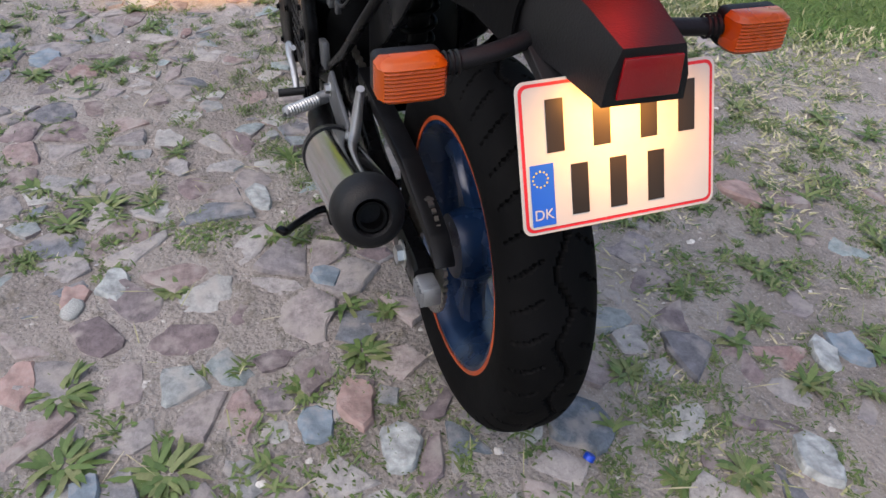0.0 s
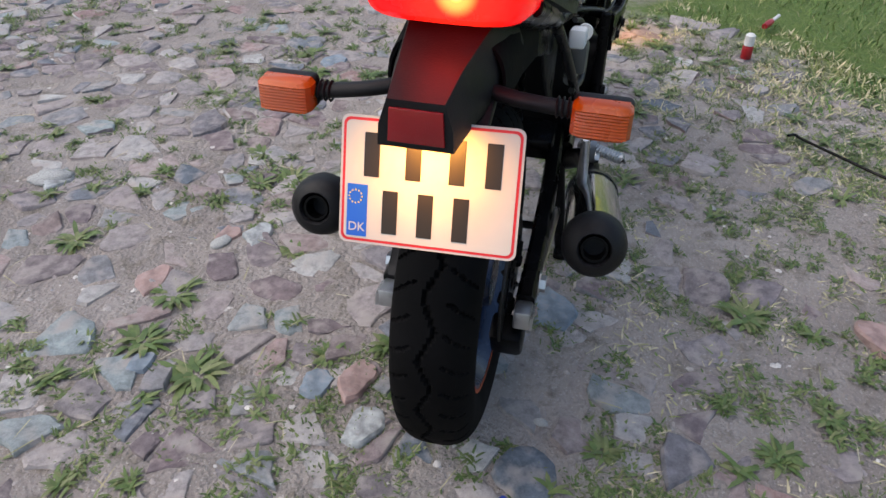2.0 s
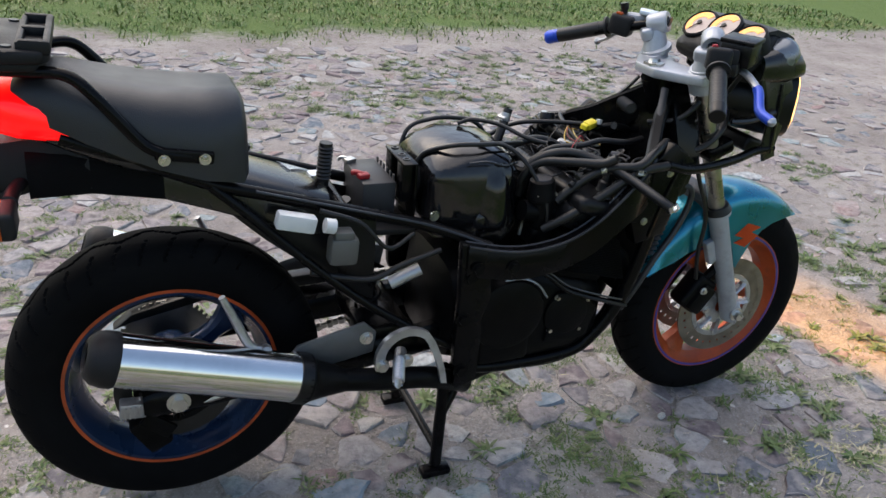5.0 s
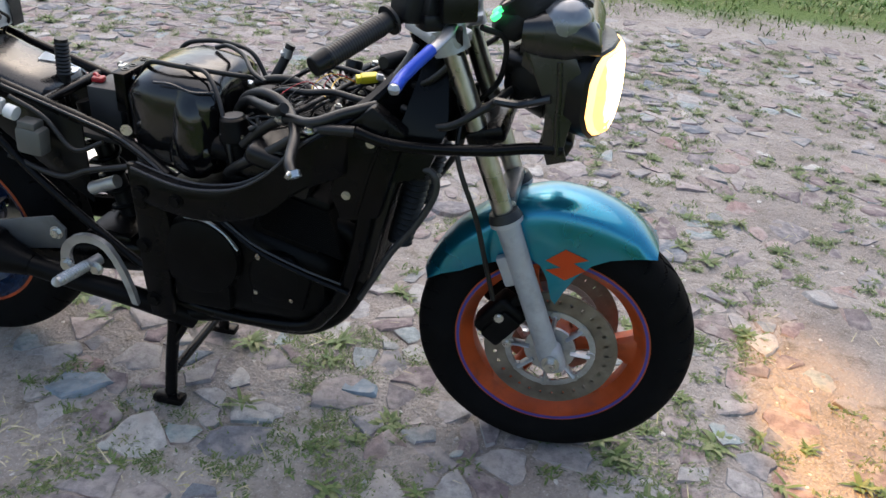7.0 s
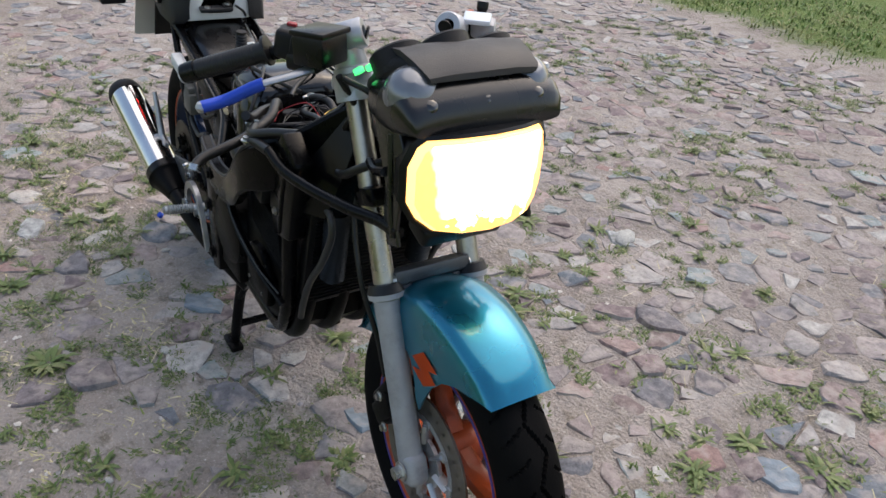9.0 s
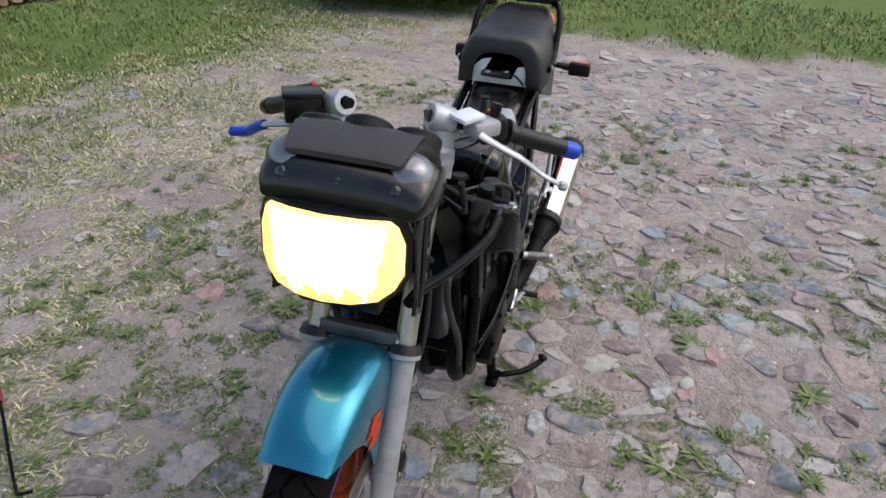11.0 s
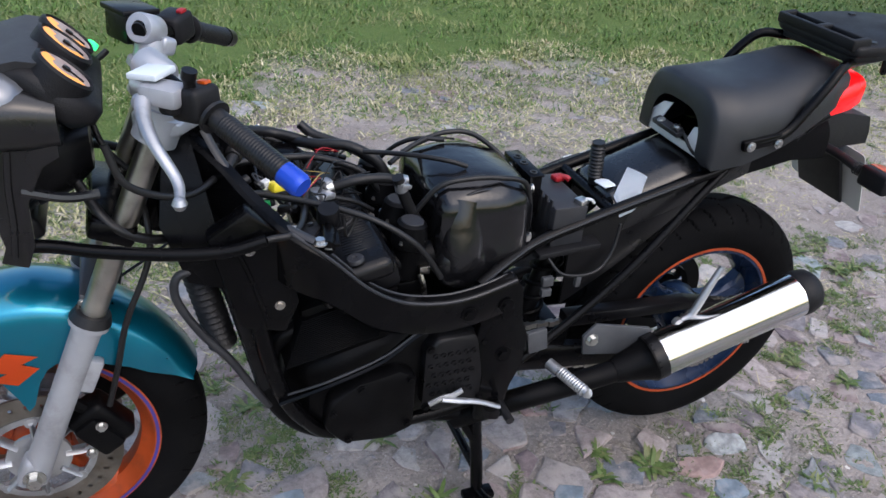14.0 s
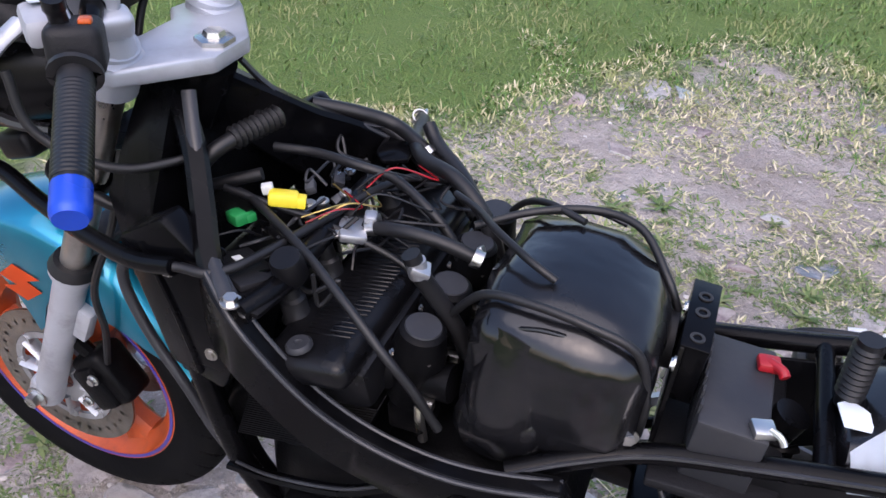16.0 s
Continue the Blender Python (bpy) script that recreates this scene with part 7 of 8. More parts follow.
for s in (-1, 1):
    bm = bm_new()
    add_plate(bm, [(-0.262, 1.002), (-0.287, 1.002), (-0.287, 0.962), (-0.280, 0.955), (-0.269, 0.955), (-0.262, 0.962)], 0.085 * s, 0.088 * s, 0.001)
    add_lathe(bm, [(0.003, -0.002), (0.006, -0.002), (0.006, 0.003), (0.003, 0.003)], (-0.2745, 0.087 * s, 0.965), "y", 12, closed=True)
    part("rack_tab", bm, M_FRAME, rack)
    bm = bm_new()
    add_tube(bm, [(-0.26, 0.070 * s, 1.000), (-0.17, 0.095 * s, 1.001), (-0.115, 0.122 * s, 1.000), (-0.075, 0.136 * s, 0.965), (-0.02, 0.139 * s, 0.895), (0.01, 0.141 * s, 0.872), (0.05, 0.141 * s, 0.862), (0.10, 0.139 * s, 0.856)], 0.0105, 12)
    rail_ = part("grab_rail", bm, M_FRAME, bike, "bent black grab rail")
    bm = bm_new()
    add_box(bm, (0.055, 0.142 * s, 0.862), (0.10, 0.016, 0.022), (0, 8, 0), 0.004)
    part("rail_mount", bm, M_FRAME, rail_)
    bolts([(0.02, 0.150 * s, 0.858), (0.088, 0.150 * s, 0.856)], (0, s, 0), rail_, r=0.007, h=0.005)

# hoses, cables, plugs over the engine
h1 = hose([(0.922, 0.006, 0.776), (0.865, 0.020, 0.796), (0.816, 0.018, 0.795), (0.766, 0.010, 0.780)], 0.0092, "fuel_hose", label="thick grey-black rubber hose")
clip((0.912, 0.008, 0.781), (1, 0, -0.3), 0.0095, h1)
clip((0.772, 0.012, 0.782), (1, 0.1, 0.3), 0.0095, h1)
h2 = hose([(0.987, -0.322, 0.757), (0.972, -0.295, 0.768), (0.950, -0.212, 0.784), (0.907, -0.140, 0.802), (0.845, -0.102, 0.808), (0.790, -0.075, 0.775), (0.770, -0.070, 0.70)], 0.0105, "drain_hose", label="loose hose hanging over the frame")
clip((0.991, -0.323, 0.757), (0.4, -0.4, -0.8), 0.0105, h2)
h3 = hose([(0.925, -0.196, 0.822), (0.902, -0.177, 0.806), (0.849, -0.133, 0.797), (0.811, -0.094, 0.786), (0.785, -0.078, 0.766), (0.768, -0.072, 0.73)], 0.0100, "vent_hose")
clip((0.912, -0.171, 0.791), (0.9, -0.3, 0.3), 0.0108, h3)
hose([(1.076, 0.052, 0.808), (1.041, 0.063, 0.808), (0.945, 0.117, 0.804), (0.871, 0.160, 0.790), (0.814, 0.182, 0.757), (0.780, 0.181, 0.718), (0.747, 0.176, 0.664)], 0.0056, "control_cable", label="black control cable")
hose([(1.090, -0.055, 0.812), (1.036, -0.070, 0.811), (0.972, -0.062, 0.815), (0.919, -0.066, 0.808), (0.860, -0.040, 0.796), (0.824, -0.032, 0.770), (0.800, -0.025, 0.735)], 0.0068, "control_cable")
hose([(1.090, 0.058, 0.812), (1.022, 0.056, 0.806), (0.977, 0.040, 0.791), (0.923, 0.034, 0.776), (0.870, 0.028, 0.757), (0.835, 0.028, 0.735)], 0.0048, "control_cable")
hose([(0.667, 0.066, 0.828), (0.70, 0.058, 0.838), (0.75, 0.02, 0.836), (0.79, -0.03, 0.822), (0.83, -0.06, 0.815)], 0.0048, "thin_hose")
hose([(0.775, 0.090, 0.755), (0.735, 0.104, 0.812), (0.68, 0.112, 0.826), (0.62, 0.116, 0.824), (0.565, 0.112, 0.805), (0.543, 0.105, 0.74), (0.540, 0.10, 0.68)], 0.0052, "breather_hose")
hose([(0.79, -0.02, 0.805), (0.73, -0.060, 0.820), (0.66, -0.085, 0.830), (0.60, -0.075, 0.828), (0.555, -0.03, 0.800), (0.535, -0.02, 0.77)], 0.0052, "breather_hose")
hose([(0.665, -0.060, 0.826), (0.72, -0.085, 0.822), (0.76, -0.12, 0.785), (0.79, -0.155, 0.72), (0.80, -0.16, 0.66)], 0.0046, "thin_hose")
hose([(1.085, -0.150, 0.835), (1.032, -0.180, 0.822), (0.979, -0.203, 0.804), (0.917, -0.174, 0.792), (0.863, -0.160, 0.756), (0.820, -0.150, 0.715)], 0.0105, "wiring_loom", label="taped black wiring loom")
hose([(1.06, 0.200, 0.800), (1.00, 0.170, 0.80), (0.94, -0.05, 0.79), (0.90, -0.13, 0.78), (0.84, -0.165, 0.755)], 0.0060, "wiring_loom")
hose([(1.06, -0.200, 0.800), (0.98, -0.205, 0.790), (0.90, -0.195, 0.735), (0.83, -0.185, 0.69), (0.79, -0.16, 0.655)], 0.0105, "fairing_stay")
hose([(1.10, -0.05, 0.85), (1.16, -0.09, 0.87), (1.215, -0.10, 0.93), (1.222, -0.135, 0.99)], 0.0065, "throttle_cable")
hose([(1.10, 0.06, 0.86), (1.17, 0.14, 0.86), (1.25, 0.17, 0.90), (1.275, 0.165, 0.965)], 0.0060, "clutch_cable")
hose([(1.235, -0.03, 0.81), (1.29, -0.05, 0.88), (1.30, -0.10, 0.97), (1.262, -0.145, 1.00)], 0.0055, "brake_line")
hose([(1.33, 0.05, 0.86), (1.28, 0.11, 0.80), (1.20, 0.09, 0.76), (1.12, 0.05, 0.80), (1.06, 0.02, 0.82)], 0.0085, "wiring_loom")
hose([(1.33, -0.05, 0.88), (1.27, -0.11, 0.84), (1.20, -0.12, 0.80), (1.12, -0.10, 0.82)], 0.0080, "wiring_loom")
hose([(0.50, 0.13, 0.64), (0.47, 0.15, 0.61), (0.40, 0.15, 0.605), (0.36, 0.14, 0.64), (0.345, 0.13, 0.70)], 0.0035, "wire")
hose([(0.50, -0.13, 0.66), (0.44, -0.145, 0.64), (0.38, -0.14, 0.70), (0.30, -0.13, 0.73)], 0.0050, "wiring_loom")
hose([(0.56, -0.14, 0.62), (0.47, -0.15, 0.60), (0.40, -0.15, 0.575), (0.28, -0.14, 0.60)], 0.0065, "wiring_loom")
for k, (y, mat) in enumerate(((0.055, M_COPPER), (0.063, M_REFLECT), (0.049, M_COPPER), (-0.03, M_HOSE), (-0.04, M_RED), (0.03, M_HOSE))):
    hose([(0.985 - 0.01 * k, y, 0.800), (0.955 - 0.01 * k, y - 0.02, 0.812 + 0.004 * k), (0.95 - 0.02 * k, y - 0.06, 0.800), (0.99 - 0.02 * k, y - 0.09, 0.795)], 0.0012, "wire", mat, n=6)
bm = bm_new()
add_box(bm, (1.012, 0.050, 0.816), (0.036, 0.022, 0.018), (10, -5, 25), 0.004)
add_box(bm, (0.992, 0.042, 0.813), (0.012, 0.018, 0.014), (10, -5, 25), 0.002)
part("yellow_plug", bm, M_YELLOW, bike, "yellow wiring plug")
bm = bm_new()
add_box(bm, (1.052, 0.090, 0.800), (0.026, 0.019, 0.016), (0, 10, -25), 0.004)
add_box(bm, (1.040, 0.082, 0.799), (0.012, 0.014, 0.011), (0, 10, -25), 0.002)
part("green_plug", bm, M_GREEN, bike, "green wiring plug")
bm = bm_new()
add_box(bm, (1.035, 0.048, 0.822), (0.014, 0.012, 0.012), (0, 10, 30), 0.002)
part("small_plug", bm, M_WHITE, bike, "small white wiring plug")
bm = bm_new()
add_box(bm, (1.005, 0.150, 0.772), (0.085, 0.055, 0.026), (8, 8, -28), 0.004)
ecu = part("ignition_unit", bm, M_MATTE, bike, "flat black ignition unit")
bm = bm_new()
add_box(bm, (1.012, 0.145, 0.787), (0.026, 0.010, 0.0015), (8, 8, -28))
part("unit_label", bm, M_WHITE, ecu, "small white label")
bm = bm_new()
add_box(bm, (0.934, 0.022, 0.777), (0.034, 0.050, 0.012), (5, -10, 30), 0.003)
add_box(bm, (0.917, 0.004, 0.786), (0.016, 0.020, 0.020), (0, 0, 20), 0.003)
part("tap_bracket", bm, M_ALU, bike, "bare metal tap bracket")
bm = bm_new()
add_tube(bm, [(0.808, 0.108, 0.815), (0.813, 0.110, 0.834)], 0.0118, 12)
add_box(bm, (0.806, 0.110, 0.826), (0.022, 0.024, 0.008), (0, -20, 20), 0.002)
part("coil_clip", bm, M_ALU, bike, "pale clamp on a rubber pipe")
hose([(0.818, 0.112, 0.843), (0.806, 0.106, 0.812), (0.786, 0.092, 0.770), (0.765, 0.084, 0.730), (0.750, 0.082, 0.695)], 0.0108, "rubber_pipe")
bm = bm_new()
add_lathe(bm, [(0, 0.02), (0.017, 0.02), (0.019, 0.016), (0.019, -0.012), (0.013, -0.02), (0, -0.02)], (0.948, 0.145, 0.798), (0.1, 0.25, 1), 18)
part("filler_cap", bm, M_BLACK, bike)

rc = random.Random(12)
for k in range(20):
    x, y = rc.uniform(0.90, 1.04), rc.uniform(-0.15, 0.12)
    pts = [(x, y, rc.uniform(0.755, 0.790))]
    for j in range(4):
        x, y = x + rc.uniform(-0.055, 0.035), max(-0.16, min(0.14, y + rc.uniform(-0.06, 0.06)))
        pts.append((x, y, rc.uniform(0.752, 0.800)))
    hose(pts, rc.choice((0.0016, 0.0022, 0.003)), "wire", (M_HOSE, M_BLACK, M_HOSE, M_BRACKET, M_HOSE)[k % 5], n=6)
for k in range(9):
    c = (rc.uniform(0.90, 1.04), rc.uniform(-0.14, 0.12), rc.uniform(0.765, 0.788))
    turn = (rc.uniform(-25, 25), rc.uniform(-25, 25), rc.uniform(0, 180))
    bm = bm_new()
    add_box(bm, c, (rc.uniform(0.020, 0.034), rc.uniform(0.012, 0.020), rc.uniform(0.010, 0.016)), turn, 0.002)
    part("wiring_plug", bm, (M_BLACK, M_GREY, M_HANGER, M_BLACK)[k % 4], bike)
bolts([(0.925 + 0.11 * rc.random(), rc.uniform(-0.15, 0.15), rc.uniform(0.770, 0.785)) for k in range(9)], (0.1, 0.1, 1), engine, M_BOLT, 0.0055, 0.005)
bolts([(0.83 + 0.03 * rc.random(), y, 0.70) for y in (-0.09, 0.0, 0.09, 0.15)], (-0.2, 0.2, 1), engine, M_STEEL, 0.007, 0.010)

# ---- car at the edge of the lawn ----
M_CAR = material("white_car_paint", (0.72, 0.74, 0.76), 0.25, vary=0.04, scale=3, bump=0.01, coat=0.6)
M_CARBLACK = material("black_bumper_plastic", (0.005, 0.005, 0.0055), 0.5, spec=0.2, vary=0.2, bump=0.2, dirt=(0.02, 0.02, 0.02), dirt_amount=0.2)
M_GLASS = material("dark_car_glass", (0.01, 0.012, 0.014), 0.08, vary=0.05, bump=0, coat=0.3)
car = empty("car", "white estate car with black rear bumper and chrome strip", "car", at=(-4.02, -1.66, 0), rz=113.6)
# local x to the car's right, local y forward (away from the yard)
bm = bm_new()
rings = []
for y, hw, z0, z1 in ((0.03, 0.80, 0.50, 0.98), (0.0, 0.84, 0.48, 1.00), (0.25, 0.875, 0.42, 1.02), (0.75, 0.885, 0.36, 1.03), (2.2, 0.89, 0.32, 0.98), (3.3, 0.885, 0.34, 0.96), (4.05, 0.84, 0.36, 0.86), (4.28, 0.74, 0.40, 0.74)):
    rings.append([(hw * math.copysign(abs(math.cos(t)) ** 0.35, math.cos(t)), y, (z0 + z1) / 2 + (z1 - z0) / 2 * math.copysign(abs(math.sin(t)) ** 0.45, math.sin(t))) for t in (2 * math.pi * k / 32 for k in range(32))])
add_loft(bm, rings)
body = part("body", bm, M_CAR, car)
bm = bm_new()
rings = []
for y, hw, z0, z1 in ((0.08, 0.72, 0.95, 1.02), (0.35, 0.70, 0.95, 1.44), (0.9, 0.68, 0.95, 1.50), (2.0, 0.67, 0.95, 1.48), (2.75, 0.64, 0.95, 1.28), (3.2, 0.66, 0.90, 0.97)):
    rings.append([(hw * (0.9 if z == z1 else 1.0) * sx, y, z) for sx, z in ((-1, z0), (-1, (z0 + z1) / 2), (-0.92, z1), (0.92, z1), (1, (z0 + z1) / 2), (1, z0))])
add_loft(bm, rings)
part("cabin_glass", bm, M_GLASS, car)
bm = bm_new()
rings = []
for y, hw, z in ((0.28, 0.64, 1.47), (0.5, 0.645, 1.52), (1.2, 0.64, 1.535), (2.0, 0.63, 1.51), (2.25, 0.60, 1.47)):
    rings.append([(-hw, y, z - 0.03), (-hw * 0.9, y, z), (hw * 0.9, y, z), (hw, y, z - 0.03)])
add_loft(bm, rings)
part("roof", bm, M_CAR, car)
bm = bm_new()
rings = []
for y, hw, z0, z1 in ((-0.07, 0.72, 0.30, 0.50), (-0.085, 0.80, 0.25, 0.545), (-0.05, 0.86, 0.22, 0.56), (0.10, 0.895, 0.21, 0.56), (0.42, 0.90, 0.22, 0.50)):
    rings.append([(hw * math.copysign(abs(math.cos(t)) ** 0.3, math.cos(t)), y, (z0 + z1) / 2 + (z1 - z0) / 2 * math.copysign(abs(math.sin(t)) ** 0.4, math.sin(t))) for t in (2 * math.pi * k / 32 for k in range(32))])
add_loft(bm, rings)
bumper = part("rear_bumper", bm, M_CARBLACK, car, "black plastic rear bumper")
bm = bm_new()
add_tube(bm, [(-0.66, -0.070, 0.575), (-0.3, -0.094, 0.578), (0.3, -0.094, 0.578), (0.66, -0.070, 0.575)], 0.013, 10)
part("chrome_strip", bm, M_CHROME, bumper, "chrome strip along the bumper")
bm = bm_new()
add_box(bm, (0, -0.075, 0.535), (1.30, 0.03, 0.055), (0, 0, 0), 0.01)
part("bumper_step", bm, material("dull_bumper_strip", (0.010, 0.010, 0.011), 0.5), bumper)
for s in (-1, 1):
    bm = bm_new()
    add_box(bm, (0.655 * s, -0.088, 0.455), (0.075, 0.02, 0.085), (0, 0, 6 * s), 0.006)
    part("reflector", bm, M_RED, bumper, "red bumper reflector")
    bm = bm_new()
    add_box(bm, (0.775 * s, 0.03, 0.82), (0.14, 0.10, 0.30), (0, 0, 14 * s), 0.03)
    part("tail_light", bm, M_REFLECT, car, "dark red tail light")
    for y in (0.72, 3.42):
        c = Vector((0.77 * s, y, 0.315))
        bm = bm_new()
        add_lathe(bm, [(0.20, -0.09), (0.27, -0.098), (0.31, -0.085), (0.318, -0.05), (0.318, 0.05), (0.31, 0.085), (0.27, 0.098), (0.20, 0.09)], c, "x", 40)
        wheel = part("wheel", bm, M_TYRE, car, "dark car tyre")
        bm = bm_new()
        add_lathe(bm, [(0, 0.07), (0.05, 0.08), (0.16, 0.07), (0.20, 0.095), (0.205, 0.085), (0.205, 0.0)], c, (s, 0, 0), 30)
        part("rim", bm, M_ALU, wheel)
bm = bm_new()
add_cyl(bm, (0.36, -0.06, 0.215), (0.36, 0.3, 0.215), 0.035)
part("exhaust_tip", bm, M_STEEL, car, "dull metal exhaust tip")
bm = bm_new()
add_box(bm, (-0.02, -0.014, 0.70), (0.50, 0.012, 0.11), (0, 0, 0), 0.004)
pl2 = part("registration_plate", bm, M_PLATE, car, "white plate")
bm = bm_new()
add_box(bm, (-0.02, -0.022, 0.70), (0.36, 0.003, 0.06))
part("plate_bar", bm, M_INK, pl2)
bm = bm_new()
add_box(bm, (0.05, -0.012, 0.80), (0.22, 0.012, 0.03), (0, 0, 0), 0.004)
part("badge", bm, M_BLACK, body, "small dark tailgate badge")

# ---- things along the far side of the lawn ----
M_WOOD = spread_material("split_firewood", [(0.36, 0.27, 0.18), (0.24, 0.17, 0.11), (0.45, 0.36, 0.26), (0.17, 0.12, 0.085)], 0.85, True, 0.8, 40)
pile = empty("firewood_pile", "low stack of split firewood beyond the lawn", "firewood", at=(-2.25, -4.86, 0), rz=-14)
r2 = np.random.default_rng(5)
logs = []
for k in range(5):
    bm = bm_new()
    n = int(r2.integers(5, 8))
    ring = [(math.cos(t) * q, math.sin(t) * q) for t, q in ((2 * math.pi * i / n + r2.uniform(-0.3, 0.3), r2.uniform(0.045, 0.075)) for i in range(n))]
    add_loft(bm, [[(x, -0.16, z) for x, z in ring], [(x * 1.05, 0.0, z) for x, z in ring], [(x, 0.16, z) for x, z in ring]])
    bmesh.ops.recalc_face_normals(bm, faces=bm.faces[:])
    me = bpy.data.meshes.new("log")
    bm.to_mesh(me)
    bm.free()
    me.materials.append(M_WOOD)
    logs.append(me)
for row in range(4):
    for i in range(11 - row):
        ob = new("log", logs[int(r2.integers(0, 5))])
        ob.parent = pile
        ob.matrix_basis = pose(-0.62 + i * 0.125 + row * 0.06 + r2.uniform(-0.015, 0.015), r2.uniform(-0.04, 0.04), 0.065 + row * 0.115, 0, r2.uniform(0, 360), r2.uniform(-8, 8))
bm = bm_new()
add_box(bm, (0, 0, 0.05), (1.3, 0.36, 0.10), (0, 0, 0), 0.02)
wobble(bm, 0.01, 6, 2)
slab = part("stone_slab", bm, material("grey_slab", (0.30, 0.30, 0.29), 0.85, bump=0.6, dirt=(0.14, 0.14, 0.10), dirt_amount=0.5))
slab.matrix_basis = pose(-3.55, -4.58, 0.0, 0, 0, -4)
tagged(slab, "low weathered grey stone slab at the lawn edge", "slab")


def crate(name, at, size, color, label, category, rz):
    """An open box of five thin walls with two gripping rims."""
    w, dd, h = size
    t = 0.012
    box_ = empty(name, label, category, at, rz)
    mat = material(name + "_plastic", color, 0.5, vary=0.15, bump=0.1, dirt=DUST, dirt_amount=0.3)
    for piece, c, sz in (("base", (0, 0, t / 2), (w, dd, t)), ("side_wall", (w / 2 - t / 2, 0, h / 2), (t, dd, h)), ("side_wall", (-w / 2 + t / 2, 0, h / 2), (t, dd, h)), ("side_wall", (0, dd / 2 - t / 2, h / 2), (w - 2 * t, t, h)),
                         ("side_wall", (0, -dd / 2 + t / 2, h / 2), (w - 2 * t, t, h)), ("rim", (0, dd / 2 + 0.008, h - 0.02), (w + 0.03, 0.016, 0.03)), ("rim", (0, -dd / 2 - 0.008, h - 0.02), (w + 0.03, 0.016, 0.03))):
        bm = bm_new()
        add_box(bm, c, sz, (0, 0, 0), 0.004)
        part(piece, bm, mat, box_)
    return box_


crate("plastic_tub", (-0.256, -5.24, 0), (0.22, 0.22, 0.30), (0.03, 0.36, 0.34), "open teal plastic tub on the lawn edge", "tub", 6)
crate("crate", (-0.615, -5.42, 0), (0.33, 0.26, 0.26), (0.42, 0.07, 0.03), "worn orange-red plastic crate on the grass", "crate", -4)
crate("small_bucket", (-0.86, -5.26, 0), (0.12, 0.12, 0.14), (0.02, 0.30, 0.06), "small green plastic pot on the grass", "pot", 10)
toy = empty("garden_toy", "blue and white plastic garden toy on the grass", "toy", at=(-1.10, -5.16, 0), rz=-10)
bm = bm_new()
add_box(bm, (0, 0, 0.07), (0.24, 0.12, 0.09), (0, 0, 0), 0.025, 3)
part("toy_body", bm, M_BLUE, toy)
bm = bm_new()
add_box(bm, (-0.02, 0, 0.135), (0.14, 0.10, 0.06), (0, 0, 0), 0.02, 3, (0.7, 0.8))
part("toy_top", bm, M_WHITE, toy)
for x in (-0.08, 0.08):
    for y in (-0.062, 0.062):
        bm = bm_new()
        add_lathe(bm, [(0, -0.012), (0.035, -0.012), (0.038, 0), (0.035, 0.012), (0, 0.012)], (x, y, 0.038), "y", 18)
        part("toy_wheel", bm, M_WHITE, toy)
# gravel strip beyond the lawn
bm = bm_new()
add_plate(bm, [(0.02, -4.95), (0.9, -4.55), (3.0, -4.4), (3.4, -7.5), (-0.1, -7.5), (-0.05, -5.3)], 0.006, 0.022, plane="xy")
path_ = part("gravel_path", bm, earth_material("grey_gravel", (0.24, 0.22, 0.20), (0.30, 0.28, 0.26), (0.16, 0.14, 0.12), (0.42, 0.40, 0.38)))
tagged(path_, "packed grey gravel path beyond the lawn", "path", kind="structure")

# ---- small things on the ground ----
rod = empty("pry_bar", "thin black hooked bar with dark red handle on grass", "tool", at=(0, 0, 0.012))
bm = bm_new()
add_tube(bm, [(1.445, -0.80, 0.014), (1.462, -0.825, 0.012), (1.448, -0.85, 0.006), (1.36, -0.95, 0.004), (1.25, -1.07, 0.004), (1.19, -1.14, 0.008)], 0.0048, 8)
part("bar", bm, M_FRAME, rod)
bm = bm_new()
add_tube(bm, [(1.205, -1.122, 0.008), (1.18, -1.150, 0.010), (1.155, -1.18, 0.010)], lambda f: 0.008 + 0.003 * math.sin(f * 3.1), 12)
part("handle", bm, M_REFLECT, rod, "dark red plastic handle")
bottle = empty("glue_bottle", "small white and red squeeze bottle standing on the ground", "bottle", at=(2.20, -0.715, 0))
bm = bm_new()
add_lathe(bm, [(0, 0), (0.020, 0), (0.022, 0.004), (0.022, 0.050), (0.018, 0.056), (0.0, 0.056)], (0, 0, 0), "z", 20)
part("bottle_body", bm, M_RED, bottle, "red bottle body")
bm = bm_new()
add_lathe(bm, [(0, 0.105), (0.012, 0.105), (0.020, 0.098), (0.020, 0.057), (0, 0.057)], (0, 0, 0), "z", 20)
part("bottle_cap", bm, M_WHITE, bottle, "white bottle cap")
driver = empty("screwdriver", "red and white screwdriver lying in the grass", "screwdriver", at=(2.60, -0.84, 0.030), rz=-25)
bm = bm_new()
add_tube(bm, [(-0.07, 0, 0), (-0.02, 0, 0), (0.02, 0, 0)], lambda f: 0.012 + 0.003 * math.sin(f * 3.1), 12)
part("handle", bm, M_RED, driver)
bm = bm_new()
add_tube(bm, [(0.02, 0, 0), (0.11, 0, 0.004)], 0.008, 10)
part("shaft", bm, M_WHITE, driver, "pale shaft")
bm = bm_new()
add_lathe(bm, [(0, 0.011), (0.009, 0.011), (0.0105, 0.009), (0.0105, 0.0), (0.0090, 0.0), (0.0090, 0.008), (0.0, 0.008)], (0, 0, 0), "z", 20)
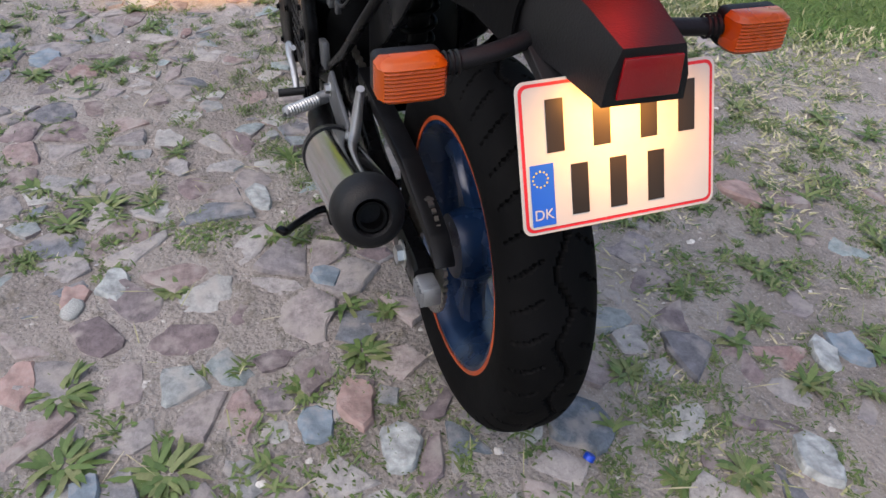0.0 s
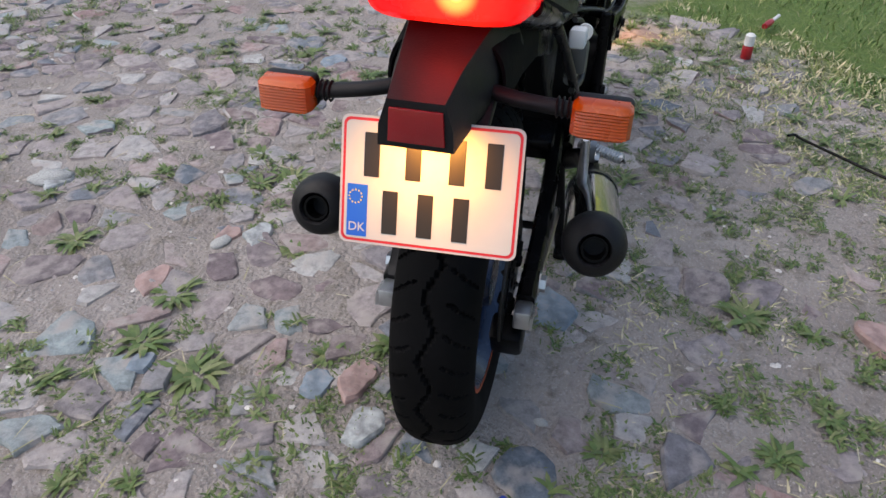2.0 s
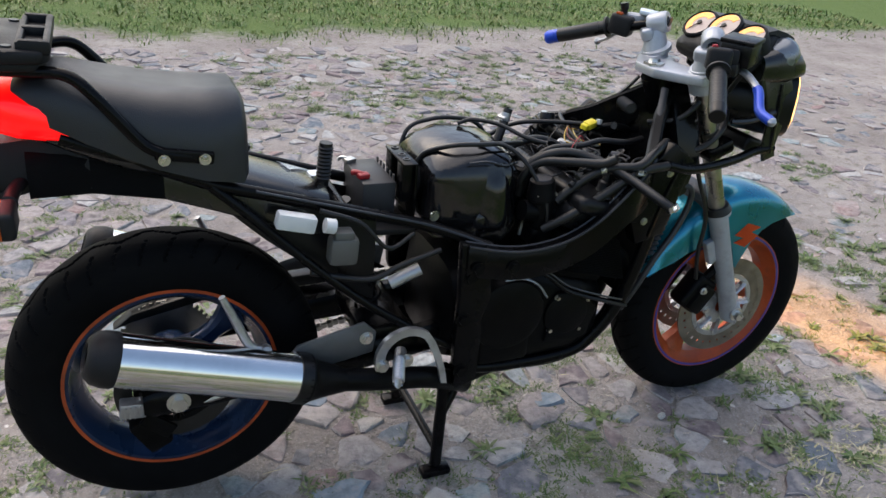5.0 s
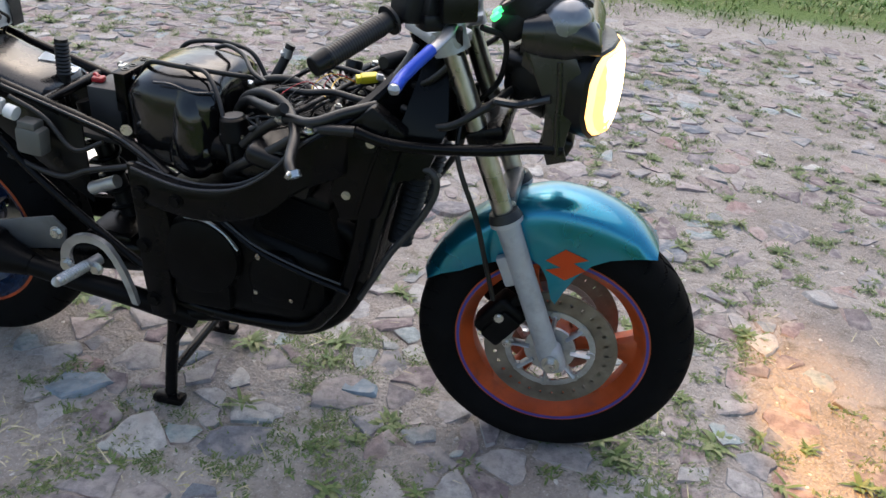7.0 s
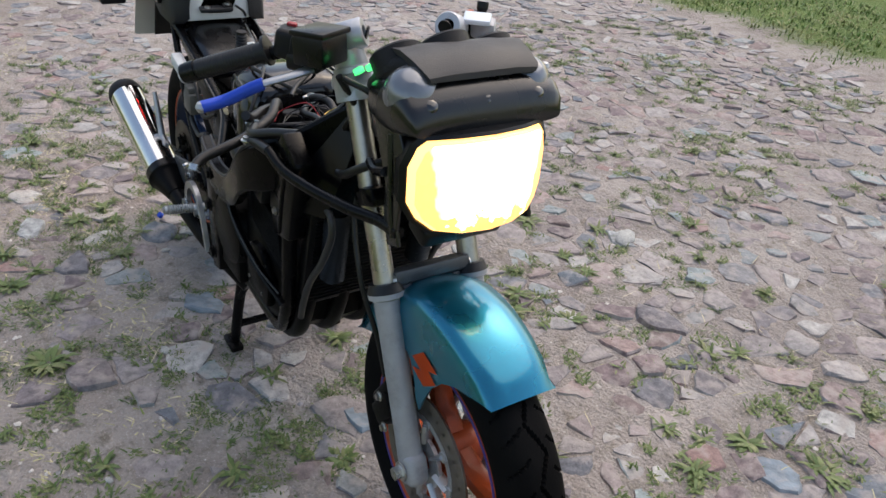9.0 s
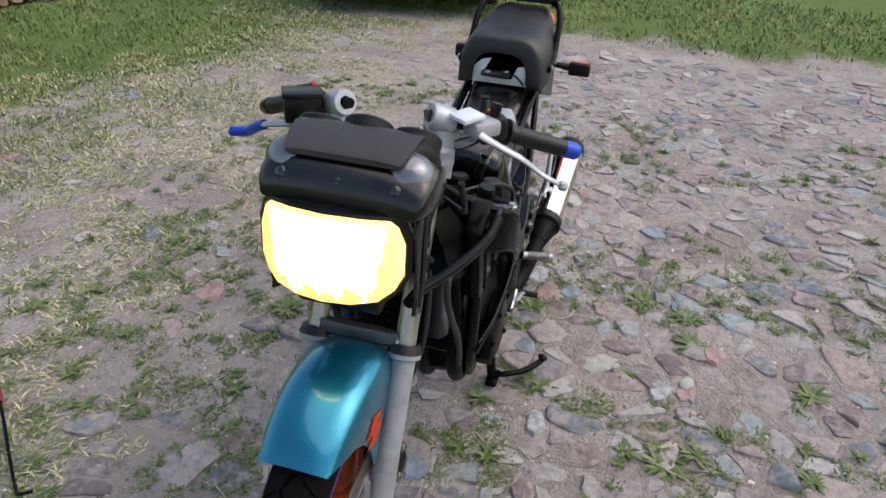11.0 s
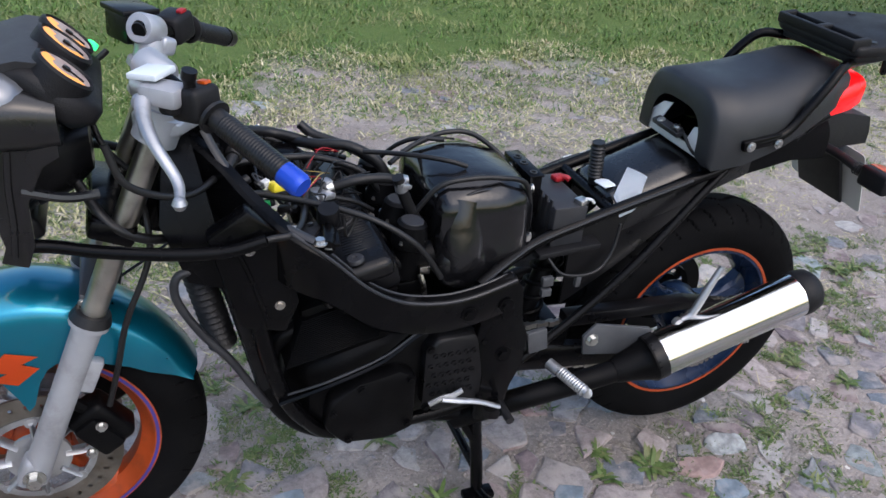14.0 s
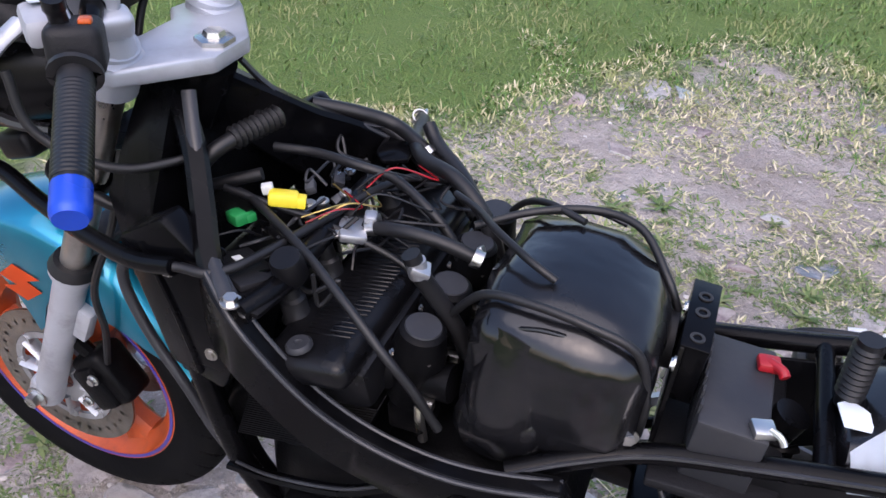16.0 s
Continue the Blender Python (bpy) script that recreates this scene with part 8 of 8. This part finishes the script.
capo = part("bottle_cap", bm, M_BLUE)
capo.matrix_basis = pose(-0.235, -0.136, 0.012, 35, 20, 0)
tagged(capo, "small blue plastic bottle cap on the sand", "bottle cap")
for k, (x, y, r) in enumerate(((0.53, -0.318, 0.016), (1.303, -0.105, 0.014), (-0.01, -0.177, 0.013), (0.566, 1.385, 0.050), (0.39, 0.74, 0.026), (0.95, -0.55, 0.010))):
    bm = bm_new()
    bmesh.ops.create_icosphere(bm, subdivisions=2, radius=1.0)
    wobble(bm, 0.35, 1.3, k)
    me = bpy.data.meshes.new("white_pebble")
    bm.to_mesh(me)
    bm.free()
    me.polygons.foreach_set("use_smooth", [True] * len(me.polygons))
    me.materials.append(M_PALE if k else material("pale_pebble", (0.40, 0.41, 0.40), 0.8, vary=0.35, bump=0.6, dirt=(0.25, 0.22, 0.2), dirt_amount=0.6))
    if k == 0:
        M_PALE = me.materials[0]
    ob = new("white_pebble", me)
    ob.matrix_basis = pose(x, y, ground_z(x, y) + 0.004, 0, 0, 40 * k) @ Matrix.Diagonal((r * 1.3, r * 0.8, r * 0.35, 1))
    tagged(ob, "pale flat stone lying on the sandy yard", "stone", "pale stones in the yard")

# ---- flat stones of the yard that differ in size and tone ----
rs = np.random.default_rng(23)
TONES = {"blue-grey": material("blue_grey_stone", (0.17, 0.215, 0.26), 0.8, vary=0.35, scale=30, bump=0.7, dirt=SAND, dirt_amount=0.6),
         "pale": material("pale_granite", (0.31, 0.33, 0.335), 0.8, vary=0.5, scale=46, bump=0.7, dirt=SAND, dirt_amount=0.5),
         "reddish": material("reddish_granite", (0.29, 0.20, 0.185), 0.8, vary=0.35, scale=34, bump=0.7, dirt=SAND, dirt_amount=0.5)}
for x, y, size, turn, tone in ((0.451, 0.659, 0.062, 20, "pale"), (0.43, 0.742, 0.06, 80, "reddish"), (0.725, 0.321, 0.06, 10, "pale"), (0.376, 0.213, 0.055, 40, "blue-grey"), (-0.117, -0.732, 0.055, 70, "pale"), (-0.11, -0.80, 0.07, 120, "blue-grey"),
                               (-0.321, -0.56, 0.085, 60, "pale"), (0.459, -0.91, 0.09, 15, "reddish"), (0.193, 0.826, 0.075, 0, "reddish"), (0.008, 0.226, 0.075, 50, "reddish"), (-0.026, 0.306, 0.06, 20, "blue-grey"), (-0.069, 0.697, 0.05, 30, "blue-grey"),
                               (0.35, -0.155, 0.085, 100, "blue-grey"), (1.018, 0.051, 0.065, 10, "blue-grey"), (0.57, 1.36, 0.075, 150, "pale"), (-0.66, 0.577, 0.10, 20, "blue-grey"), (-0.11, 0.174, 0.065, 70, "pale"), (1.656, 0.893, 0.085, 110, "blue-grey"), (2.99, 1.46, 0.10, 30, "pale")):
    n = 9
    ring = []
    for k in range(n):
        t, q = 2 * math.pi * (k + rs.uniform(-0.3, 0.3)) / n, size * rs.uniform(0.60, 1.0)
        ring.append((x + q * math.cos(t + radians(turn)) * 1.15, y + q * math.sin(t + radians(turn)) * 0.8))
    made = stone(ring, x, y, ground_z(x, y), 0.0105, rs)
    me = bpy.data.meshes.new("flat_stone")
    me.from_pydata((made[0] - np.array([x, y, 0])).tolist(), [], made[1].tolist())
    me.polygons.foreach_set("use_smooth", [True] * len(me.polygons))
    me.set_sharp_from_angle(angle=radians(32))
    me.materials.append(TONES[tone])
    ob = new("flat_stone", me)
    ob.location = (x, y, 0)
    tagged(ob, "flat %s field stone sunk in the sandy yard" % tone, "stone", "flat stones in the yard")

# ---- single stones of the yard ----
for cx, cy, (v, fs) in singles:
    me = bpy.data.meshes.new("stone")
    me.from_pydata((v - np.array([cx, cy, 0])).tolist(), [], fs.tolist())
    me.polygons.foreach_set("use_smooth", [True] * len(me.polygons))
    me.set_sharp_from_angle(angle=radians(32))
    me.materials.append(M_STONE_ONE)
    ob = new("stone", me)
    ob.parent = ground
    ob.location = (cx, cy, 0)
